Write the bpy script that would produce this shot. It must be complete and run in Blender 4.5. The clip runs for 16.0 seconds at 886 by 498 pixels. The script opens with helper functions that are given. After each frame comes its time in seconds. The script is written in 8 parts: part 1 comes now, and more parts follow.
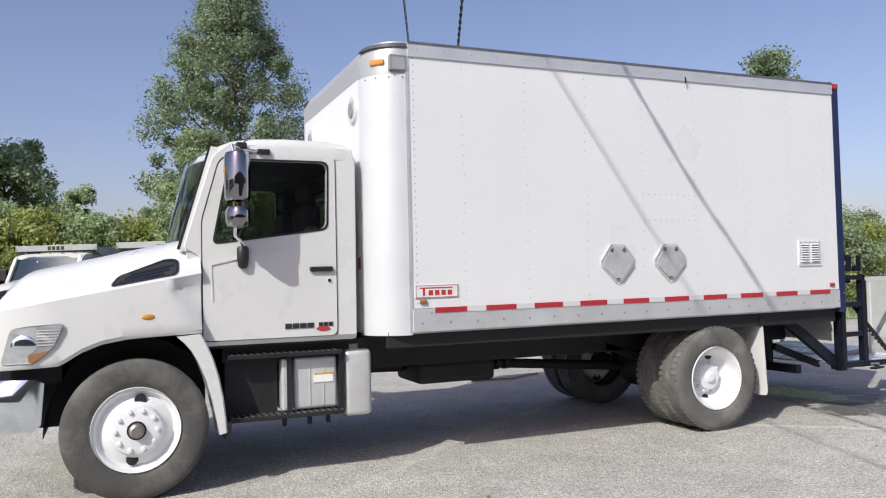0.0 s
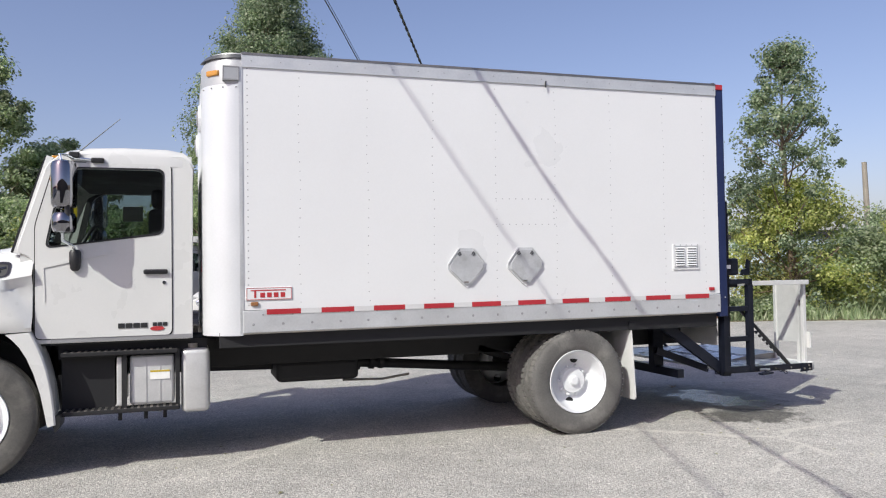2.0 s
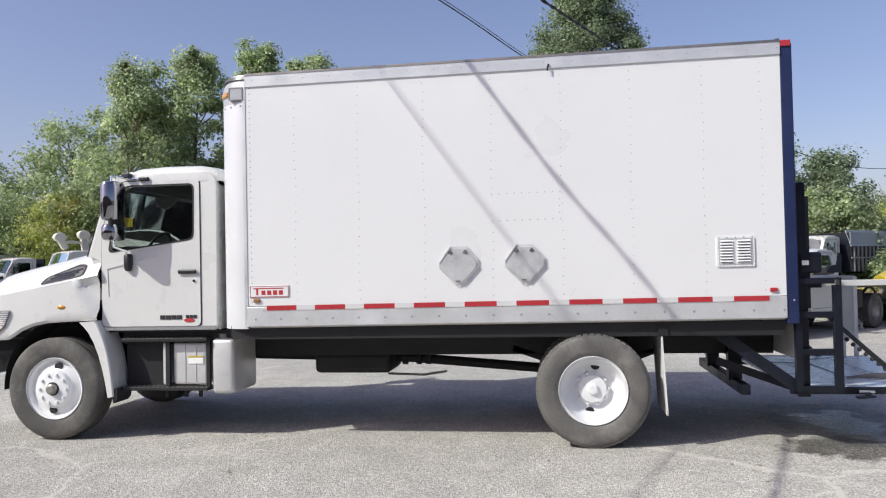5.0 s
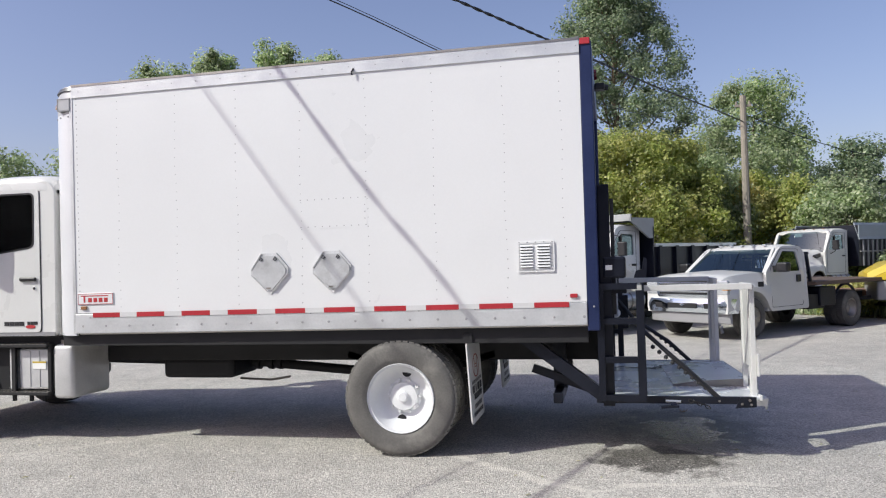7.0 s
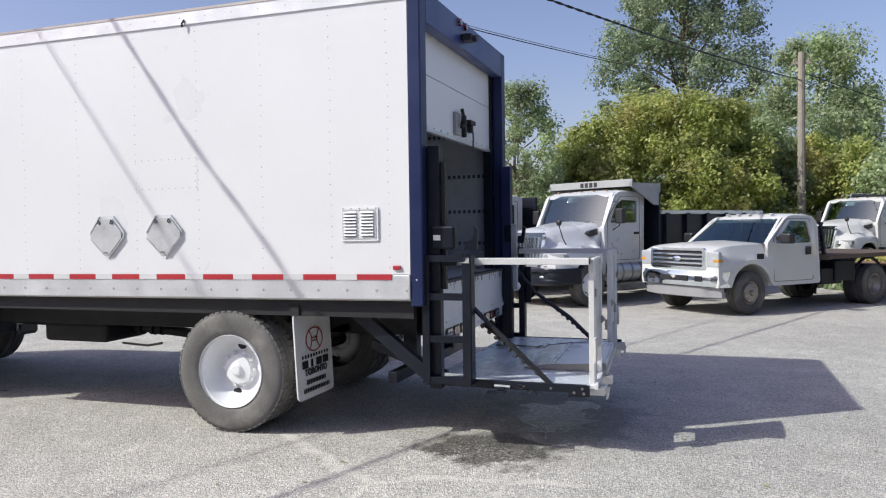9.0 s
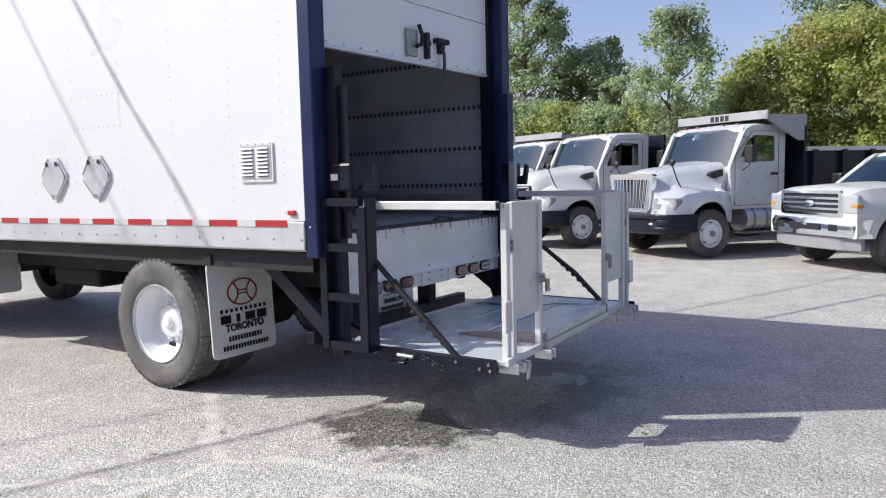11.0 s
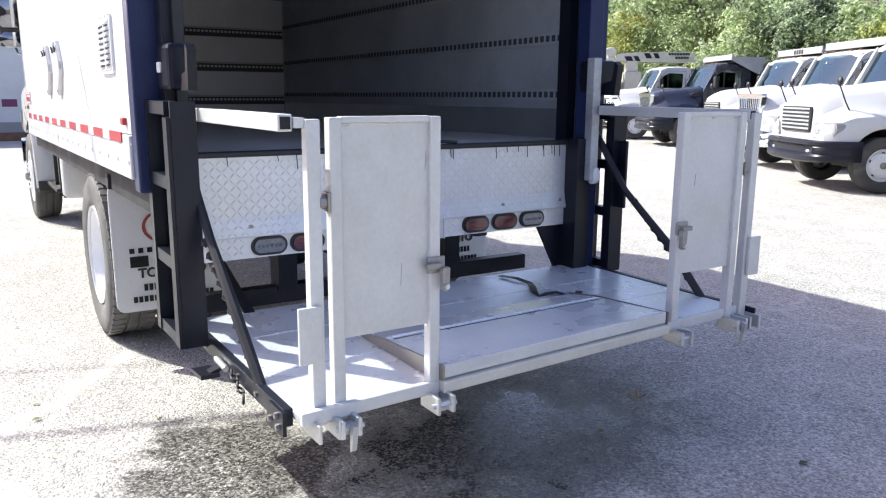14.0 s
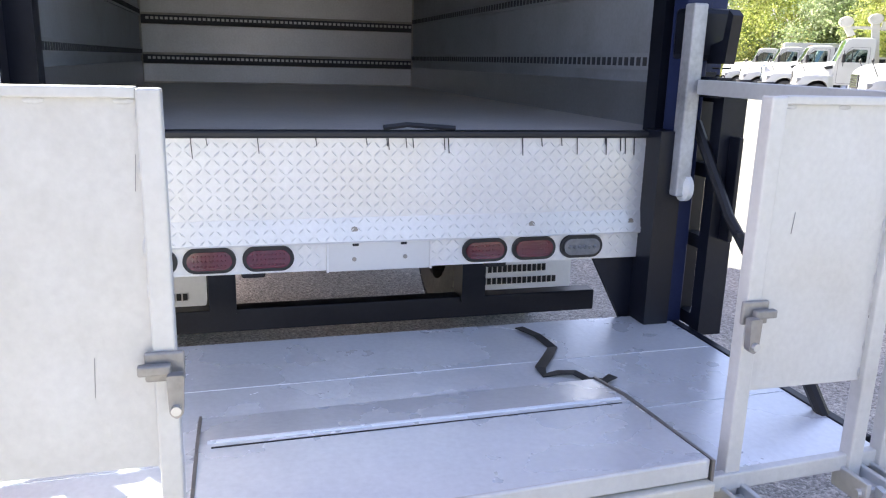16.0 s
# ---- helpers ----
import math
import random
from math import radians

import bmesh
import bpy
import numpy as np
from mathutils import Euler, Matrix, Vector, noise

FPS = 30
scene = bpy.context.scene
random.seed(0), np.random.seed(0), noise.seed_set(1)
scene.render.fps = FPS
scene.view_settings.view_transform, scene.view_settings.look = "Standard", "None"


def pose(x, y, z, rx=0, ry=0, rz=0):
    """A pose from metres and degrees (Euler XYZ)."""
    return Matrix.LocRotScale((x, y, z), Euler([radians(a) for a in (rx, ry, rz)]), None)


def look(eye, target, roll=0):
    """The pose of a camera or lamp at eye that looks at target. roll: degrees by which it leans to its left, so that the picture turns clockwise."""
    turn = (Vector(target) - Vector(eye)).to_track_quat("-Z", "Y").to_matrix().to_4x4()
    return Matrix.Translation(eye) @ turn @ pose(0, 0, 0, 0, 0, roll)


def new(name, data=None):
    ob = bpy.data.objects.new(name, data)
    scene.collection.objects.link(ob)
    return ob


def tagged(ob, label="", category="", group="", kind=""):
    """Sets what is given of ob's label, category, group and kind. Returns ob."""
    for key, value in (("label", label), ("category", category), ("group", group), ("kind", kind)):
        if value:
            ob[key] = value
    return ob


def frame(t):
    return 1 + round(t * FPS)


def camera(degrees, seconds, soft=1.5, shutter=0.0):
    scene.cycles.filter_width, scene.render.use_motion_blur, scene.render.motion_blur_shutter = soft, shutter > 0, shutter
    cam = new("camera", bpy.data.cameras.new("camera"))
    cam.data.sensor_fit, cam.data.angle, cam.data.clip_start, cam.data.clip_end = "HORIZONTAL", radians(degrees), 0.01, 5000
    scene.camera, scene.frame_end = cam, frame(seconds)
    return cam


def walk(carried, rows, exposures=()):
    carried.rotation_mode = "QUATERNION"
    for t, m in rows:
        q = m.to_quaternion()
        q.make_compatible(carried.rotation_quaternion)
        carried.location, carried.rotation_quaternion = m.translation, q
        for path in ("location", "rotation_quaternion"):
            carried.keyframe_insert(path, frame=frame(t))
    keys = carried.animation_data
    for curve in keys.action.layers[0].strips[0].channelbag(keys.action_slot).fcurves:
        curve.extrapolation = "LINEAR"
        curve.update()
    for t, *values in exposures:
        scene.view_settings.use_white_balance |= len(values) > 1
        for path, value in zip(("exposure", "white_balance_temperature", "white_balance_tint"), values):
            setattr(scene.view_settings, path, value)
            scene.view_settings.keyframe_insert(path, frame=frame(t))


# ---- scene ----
cam = camera(59.8, 16.0, soft=1.15)
EXPOSURES = [(0.0, -0.05, 6900, 10.5), (3.0, 0.0, 6900, 10.5), (8.0, -0.01, 6900, 10.5), (9.0, 0.06, 6800, 10), (11.5, 0.29, 6700, 10), (12.5, 0.50, 6700, 10.5), (14.0, 1.02, 6850, 10), (15.0, 1.45, 7250, 9), (16.0, 1.74, 7550, 8)]
PATH = [
    (0, (-6.953, -5.793, 1.545), (-6.169, -3.954, 1.616), -1.3),
    (0.5, (-6.531, -6.053, 1.546), (-5.783, -4.199, 1.608), -1.5),
    (1, (-6.088, -6.305, 1.569), (-5.362, -4.442, 1.625), -1.3),
    (1.5, (-5.658, -6.514, 1.577), (-4.965, -4.638, 1.639), -1.0),
    (2, (-5.214, -6.63, 1.59), (-4.58, -4.734, 1.648), -0.9),
    (2.5, (-4.723, -6.79, 1.594), (-4.159, -4.871, 1.637), -1.1),
    (3, (-4.191, -6.829, 1.595), (-3.683, -4.895, 1.628), -1.2),
    (3.5, (-3.651, -6.922, 1.599), (-3.235, -4.966, 1.63), -1.3),
    (4, (-3.102, -6.881, 1.599), (-2.899, -4.891, 1.636), -1.3),
    (4.2, (-2.88, -6.879, 1.604), (-2.803, -4.881, 1.642), -1.3),
    (6.3, (-0.511, -6.582, 1.67), (-0.952, -4.631, 1.705), -1.1),
    (6.5, (-0.325, -6.521, 1.676), (-0.752, -4.567, 1.705), -1.5),
    (7, (0.196, -6.401, 1.682), (-0.227, -4.447, 1.714), -1.7),
    (7.5, (0.654, -6.172, 1.694), (0.209, -4.222, 1.713), -1.4),
    (8, (1.167, -6.002, 1.698), (0.68, -4.063, 1.693), -1.0),
    (8.5, (1.599, -5.677, 1.693), (1.05, -3.754, 1.655), -0.4),
    (9, (2.064, -5.359, 1.675), (1.426, -3.464, 1.616), -0.8),
    (9.2, (2.24, -5.237, 1.66), (1.558, -3.358, 1.59), -1.0),
    (11.3, (3.497, -3.29, 1.57), (2.347, -1.668, 1.353), -1.0),
    (11.5, (3.534, -3.077, 1.559), (2.347, -1.484, 1.326), -0.7),
    (12, (3.652, -2.595, 1.566), (2.365, -1.088, 1.303), -0.2),
    (12.5, (3.699, -2.105, 1.551), (2.307, -0.699, 1.265), -0.0),
    (13, (3.626, -1.595, 1.547), (2.131, -0.304, 1.233), 0.0),
    (13.5, (3.588, -1.1, 1.537), (2.01, 0.077, 1.183), 0.1),
    (14, (3.443, -0.642, 1.499), (1.789, 0.41, 1.101), 0.4),
    (14.5, (3.324, -0.204, 1.472), (1.615, 0.728, 1.016), 0.6),
    (15, (3.12, 0.18, 1.45), (1.367, 1.003, 0.949), 0.7),
    (15.5, (2.926, 0.524, 1.46), (1.122, 1.216, 0.945), 1.1),
    (16, (2.691, 0.804, 1.488), (0.821, 1.324, 1.004), 1.6),
]
walk(cam, [(t, look(eye, target, roll)) for t, eye, target, roll in PATH], EXPOSURES)

# ---------------------------------------------------------------- world and sun
SUN_TO = Vector((0.96, 0.65, -1.0)).normalized()
world = bpy.data.worlds.new("world")
scene.world = world
world.use_nodes = True
wn = world.node_tree.nodes
sky = wn.new("ShaderNodeTexSky")
sky.sky_type = "NISHITA"
sky.sun_disc = False
sky.sun_elevation = math.asin(-SUN_TO.z)
sky.sun_rotation = math.atan2(-SUN_TO.x, -SUN_TO.y)
sky.air_density, sky.dust_density, sky.ozone_density = 1.0, 2.0, 6.0
haze = wn.new("ShaderNodeMix")
haze.data_type, haze.blend_type = "RGBA", "MULTIPLY"
haze.inputs["Factor"].default_value = 1
haze.inputs["B"].default_value = (1.33, 1.05, 1.04, 1)
world.node_tree.links.new(sky.outputs[0], haze.inputs["A"])
world.node_tree.links.new(haze.outputs["Result"], wn["Background"].inputs[0])
wn["Background"].inputs[1].default_value = 0.15
sun_data = bpy.data.lights.new("sun", "SUN")
sun_data.energy, sun_data.angle, sun_data.color = 4.35, radians(0.53), (0.935, 0.995, 0.955)
sun = new("sun", sun_data)
sun.matrix_world = look((-20, -12, 25), Vector((-20, -12, 25)) + SUN_TO)
scene.view_settings.exposure = 0.0

# ---------------------------------------------------------------- materials
MATS = {}


def mat(name, color, rough=0.5, metal=0.0, vary=0.12, scale=3.0, fine=60.0, bump=0.0, bump_scale=80.0, spec=0.5, coat=0.0, dirt=0.0, dirt_color=(0.12, 0.1, 0.08), dirt_scale=1.5):
    """A procedural surface: a base colour with broad and fine variation, dirt patches, and fine relief."""
    m = bpy.data.materials.new(name)
    m.use_nodes = True
    n, l = m.node_tree.nodes, m.node_tree.links
    b = n["Principled BSDF"]
    co = n.new("ShaderNodeTexCoord")
    info = n.new("ShaderNodeObjectInfo")
    shift = n.new("ShaderNodeVectorMath")
    shift.operation = "MULTIPLY_ADD"
    shift.inputs[1].default_value = (1, 1, 1)
    l.new(co.outputs["Object"], shift.inputs[0])
    l.new(info.outputs["Random"], shift.inputs[2])
    big, small = n.new("ShaderNodeTexNoise"), n.new("ShaderNodeTexNoise")
    big.inputs["Scale"].default_value, small.inputs["Scale"].default_value = scale, fine
    big.inputs["Detail"].default_value, small.inputs["Detail"].default_value = 5, 3
    l.new(shift.outputs[0], big.inputs["Vector"])
    l.new(shift.outputs[0], small.inputs["Vector"])
    add = n.new("ShaderNodeMath")
    add.operation = "MULTIPLY_ADD"
    l.new(big.outputs["Fac"], add.inputs[0])
    add.inputs[1].default_value = 0.65
    half = n.new("ShaderNodeMath")
    half.operation = "MULTIPLY"
    l.new(small.outputs["Fac"], half.inputs[0])
    half.inputs[1].default_value = 0.35
    l.new(half.outputs[0], add.inputs[2])
    ramp = n.new("ShaderNodeMapRange")
    ramp.inputs["From Min"].default_value, ramp.inputs["From Max"].default_value = 0.3, 0.7
    ramp.inputs["To Min"].default_value, ramp.inputs["To Max"].default_value = 1 - vary, 1 + vary
    l.new(add.outputs[0], ramp.inputs["Value"])
    mul = n.new("ShaderNodeMix")
    mul.data_type, mul.blend_type = "RGBA", "MULTIPLY"
    mul.inputs["Factor"].default_value = 1
    mul.inputs["A"].default_value = (*color, 1)
    l.new(ramp.outputs[0], mul.inputs["B"])
    last = mul.outputs["Result"]
    if dirt:
        d = n.new("ShaderNodeTexNoise")
        d.inputs["Scale"].default_value, d.inputs["Detail"].default_value, d.inputs["Roughness"].default_value = dirt_scale, 8, 0.65
        l.new(shift.outputs[0], d.inputs["Vector"])
        dr = n.new("ShaderNodeMapRange")
        dr.inputs["From Min"].default_value, dr.inputs["From Max"].default_value = 0.5, 0.75
        dr.inputs["To Max"].default_value = dirt
        l.new(d.outputs["Fac"], dr.inputs["Value"])
        mix = n.new("ShaderNodeMix")
        mix.data_type = "RGBA"
        l.new(dr.outputs[0], mix.inputs["Factor"])
        l.new(last, mix.inputs["A"])
        mix.inputs["B"].default_value = (*dirt_color, 1)
        last = mix.outputs["Result"]
    l.new(last, b.inputs["Base Color"])
    rr = n.new("ShaderNodeMapRange")
    rr.inputs["From Min"].default_value, rr.inputs["From Max"].default_value = 0.3, 0.7
    rr.inputs["To Min"].default_value, rr.inputs["To Max"].default_value = max(0.02, rough * 0.8), min(1, rough * 1.2)
    l.new(big.outputs["Fac"], rr.inputs["Value"])
    l.new(rr.outputs[0], b.inputs["Roughness"])
    b.inputs["Metallic"].default_value = metal
    b.inputs["Specular IOR Level"].default_value = spec
    b.inputs["Coat Weight"].default_value = coat
    b.inputs["Coat Roughness"].default_value = 0.08
    if bump:
        bn, bt = n.new("ShaderNodeBump"), n.new("ShaderNodeTexNoise")
        bt.inputs["Scale"].default_value, bt.inputs["Detail"].default_value = bump_scale, 4
        l.new(shift.outputs[0], bt.inputs["Vector"])
        bn.inputs["Strength"].default_value, bn.inputs["Distance"].default_value = bump, 0.02
        l.new(bt.outputs["Fac"], bn.inputs["Height"])
        l.new(bn.outputs[0], b.inputs["Normal"])
    MATS[name] = m
    return m


WHITE = mat("white_paint", (0.66, 0.66, 0.645), 0.3, vary=0.03, coat=0.5, dirt=0.05, dirt_scale=0.9)
PANEL = mat("white_frp_panel", (0.73, 0.735, 0.74), 0.34, vary=0.025, scale=1.2, bump=0.03, bump_scale=6, dirt=0.015, dirt_color=(0.5, 0.48, 0.44))
ALU = mat("mill_aluminium", (0.62, 0.63, 0.64), 0.42, 0.85, vary=0.12, scale=4, bump=0.05, bump_scale=40)
ALU_WHITE = mat("weathered_aluminium_tube", (0.66, 0.66, 0.645), 0.5, 0.25, vary=0.1, scale=5, bump=0.05, dirt=0.12)
WORNSTEEL = mat("worn_grey_steel", (0.34, 0.33, 0.32), 0.45, 0.5, vary=0.25, scale=12, bump=0.08, dirt=0.2, dirt_color=(0.16, 0.13, 0.1), dirt_scale=9)
SCUFFED = mat("worn_white_on_dark_steel", (0.46, 0.47, 0.48), 0.45, 0.3, vary=0.3, scale=5, dirt=0.9, dirt_color=(0.09, 0.09, 0.10), dirt_scale=4)
IVORY = mat("scuffed_ivory_paint", (0.66, 0.63, 0.55), 0.5, 0.1, vary=0.1, scale=6, dirt=0.25, dirt_color=(0.35, 0.31, 0.25), dirt_scale=5)
DECK = mat("aluminium_deck", (0.76, 0.79, 0.82), 0.28, 0.35, vary=0.12, scale=3, bump=0.06, bump_scale=25, dirt=0.06, dirt_color=(0.42, 0.42, 0.42))
TRIM = mat("grey_rail_metal", (0.64, 0.65, 0.66), 0.42, 0.45, vary=0.1, scale=6, dirt=0.15)
CHROME = mat("chrome", (0.80, 0.86, 0.90), 0.10, 1.0, vary=0.02)
BLACK = mat("black_paint", (0.009, 0.011, 0.019), 0.36, vary=0.3, scale=4, spec=0.3, dirt=0.06, dirt_color=(0.04, 0.038, 0.04))
# Rear post paint lightened: sky reflected in the header, put into its colour.
SKYLITBLUE = mat("sky_lit_blue_paint", (0.050, 0.072, 0.185), 0.4, vary=0.2, spec=0.4, dirt=0.15, dirt_color=(0.10, 0.11, 0.15))
NAVY = mat("blue_black_paint", (0.020, 0.030, 0.085), 0.36, vary=0.2, spec=0.25, dirt=0.06, dirt_color=(0.07, 0.075, 0.1))
CHASSIS = mat("chassis_black", (0.010, 0.010, 0.012), 0.65, vary=0.3, dirt=0.25, dirt_color=(0.04, 0.037, 0.034))
PLASTIC = mat("black_plastic", (0.014, 0.014, 0.016), 0.45, vary=0.2, bump=0.05)
RUBBER = mat("tyre_rubber", (0.075, 0.072, 0.068), 0.8, vary=0.25, scale=6, bump=0.1, bump_scale=60, dirt=0.65, dirt_color=(0.25, 0.235, 0.21), dirt_scale=2.2)
DUSTYRUBBER = mat("dusty_tyre_rubber", (0.13, 0.125, 0.118), 0.85, vary=0.25, scale=6, bump=0.1, bump_scale=60, dirt=0.75, dirt_color=(0.30, 0.285, 0.26), dirt_scale=3.0)
TREAD = mat("bright_tread_plate", (0.74, 0.74, 0.735), 0.4, 0.4, vary=0.1, scale=4, dirt=0.12, dirt_color=(0.4, 0.38, 0.34))
RIM = mat("white_steel_rim", (0.78, 0.79, 0.80), 0.35, vary=0.05, coat=0.3, dirt=0.15)
STEEL = mat("bare_steel", (0.33, 0.31, 0.29), 0.45, 0.9, vary=0.2, dirt=0.3, dirt_color=(0.16, 0.09, 0.05))
CROWN = mat("dark_cap_crown", (0.075, 0.078, 0.085), 0.4, vary=0.12, dirt=0.15)
GLOSSBLACK = mat("glossy_black_plastic", (0.012, 0.014, 0.02), 0.15, vary=0.2, coat=0.6)
HEADLENS = mat("clear_headlamp_lens", (0.56, 0.58, 0.60), 0.14, 0.55, vary=0.2, scale=9, coat=1.0)
GREY = mat("grey_cap_plastic", (0.27, 0.27, 0.28), 0.45, vary=0.08, dirt=0.1)
RED = mat("red_reflector", (0.42, 0.03, 0.04), 0.35, vary=0.1)
SILVERTAPE = mat("silver_tape", (0.62, 0.62, 0.62), 0.35, vary=0.06)
LAMPRED = mat("red_lens", (0.11, 0.009, 0.016), 0.12, vary=0.2, coat=0.8)
LAMPCLEAR = mat("clear_lens", (0.48, 0.50, 0.52), 0.12, 0.3, vary=0.15, scale=30, coat=1.0)
REVERSE = mat("grey_led_lens", (0.17, 0.18, 0.19), 0.15, vary=0.2, scale=40, coat=0.8)
AMBER = mat("amber_lens", (0.55, 0.24, 0.03), 0.2, vary=0.15, coat=0.6)
AMBERDULL = mat("dull_amber_lens", (0.30, 0.14, 0.06), 0.3, vary=0.15)
YELLOW = mat("yellow_paint", (0.55, 0.40, 0.03), 0.4, vary=0.06, coat=0.4)
WOOD = mat("plywood_lining", (0.45, 0.43, 0.39), 0.6, vary=0.2, scale=5, dirt=0.3, dirt_color=(0.1, 0.08, 0.06))
LINING = mat("grey_wall_lining", (0.43, 0.455, 0.48), 0.55, vary=0.15, scale=2.5, dirt=0.35, dirt_color=(0.12, 0.1, 0.08))
FLOORM = mat("worn_cargo_floor", (0.62, 0.585, 0.55), 0.38, 0.1, vary=0.2, dirt=0.3, dirt_color=(0.3, 0.25, 0.2))
SHEET = mat("dull_lining_sheet", (0.66, 0.66, 0.67), 0.38, 0.3, vary=0.15, scale=2, dirt=0.2, dirt_color=(0.35, 0.33, 0.3))
BARK = mat("bark", (0.16, 0.12, 0.085), 0.9, vary=0.3, scale=4, fine=30, bump=0.6, bump_scale=18)
POLE_M = mat("weathered_pole", (0.28, 0.25, 0.21), 0.85, vary=0.2, scale=3, bump=0.3)
CAPM = mat("silver_cap_moulding", (0.44, 0.445, 0.455), 0.42, 0.3, vary=0.08, scale=3, dirt=0.1)
CORNER = mat("satin_corner_sheet", (0.66, 0.67, 0.69), 0.36, 0.2, vary=0.05, scale=2)
SLOT = mat("dusty_slot", (0.07, 0.07, 0.075), 0.7, vary=0.2)
TANKM = mat("brushed_tank", (0.62, 0.62, 0.62), 0.4, 0.35, vary=0.1, scale=5, dirt=0.12)
# Chrome darkened in its colour to imitate dark surroundings in the mirror heads.
DARKCHROME = mat("dark_reflection_chrome", (0.30, 0.30, 0.32), 0.07, 1.0, vary=0.05)
RIVET = mat("dull_rivet", (0.40, 0.40, 0.41), 0.45, 0.4, vary=0.1)
STAINED = mat("stained_aluminium_plate", (0.52, 0.53, 0.54), 0.5, 0.25, vary=0.12, scale=7, dirt=0.5, dirt_color=(0.22, 0.21, 0.20), dirt_scale=5)
HOLDER = mat("worn_aluminium", (0.60, 0.61, 0.62), 0.5, 0.35, vary=0.2, scale=9, dirt=0.2, dirt_color=(0.2, 0.19, 0.18))
INK = mat("black_print", (0.02, 0.02, 0.022), 0.5, vary=0.15)
REDINK = mat("red_print", (0.45, 0.035, 0.04), 0.45, vary=0.08)
FADEDRED = mat("faded_red_print", (0.33, 0.05, 0.045), 0.5, vary=0.2)
FLAPM = mat("white_mudflap_rubber", (0.70, 0.70, 0.69), 0.5, vary=0.06, dirt=0.25, dirt_color=(0.3, 0.27, 0.23), dirt_scale=2.5)
RUST = mat("rusty_steel", (0.2, 0.1, 0.06), 0.8, vary=0.4, scale=6, dirt=0.3, bump=0.2)
SILVER = mat("silver_paint", (0.60, 0.61, 0.63), 0.3, 0.2, vary=0.04, coat=0.5)
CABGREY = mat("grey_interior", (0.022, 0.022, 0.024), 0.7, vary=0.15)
PAPER = mat("paper", (0.85, 0.85, 0.82), 0.7, vary=0.03)


def glass(name, tint, rough=0.03, ior=1.55, sheen=(1, 1, 1)):
    m = bpy.data.materials.new(name)
    m.use_nodes = True
    n, l = m.node_tree.nodes, m.node_tree.links
    n.remove(n["Principled BSDF"])
    t, g, mx, f = n.new("ShaderNodeBsdfTransparent"), n.new("ShaderNodeBsdfGlossy"), n.new("ShaderNodeMixShader"), n.new("ShaderNodeFresnel")
    t.inputs[0].default_value = (*tint, 1)
    g.inputs["Color"].default_value = (*sheen, 1)
    g.inputs["Roughness"].default_value = rough
    f.inputs["IOR"].default_value = ior
    l.new(f.outputs[0], mx.inputs[0])
    l.new(t.outputs[0], mx.inputs[1])
    l.new(g.outputs[0], mx.inputs[2])
    l.new(mx.outputs[0], n["Material Output"].inputs[0])
    return m


GLASS = glass("tinted_glass", (0.70, 0.75, 0.74))
DARKGLASS = glass("dark_glass", (0.12, 0.14, 0.15))
SCREENGLASS = glass("screen_glass", (0.42, 0.50, 0.50), ior=2.2)


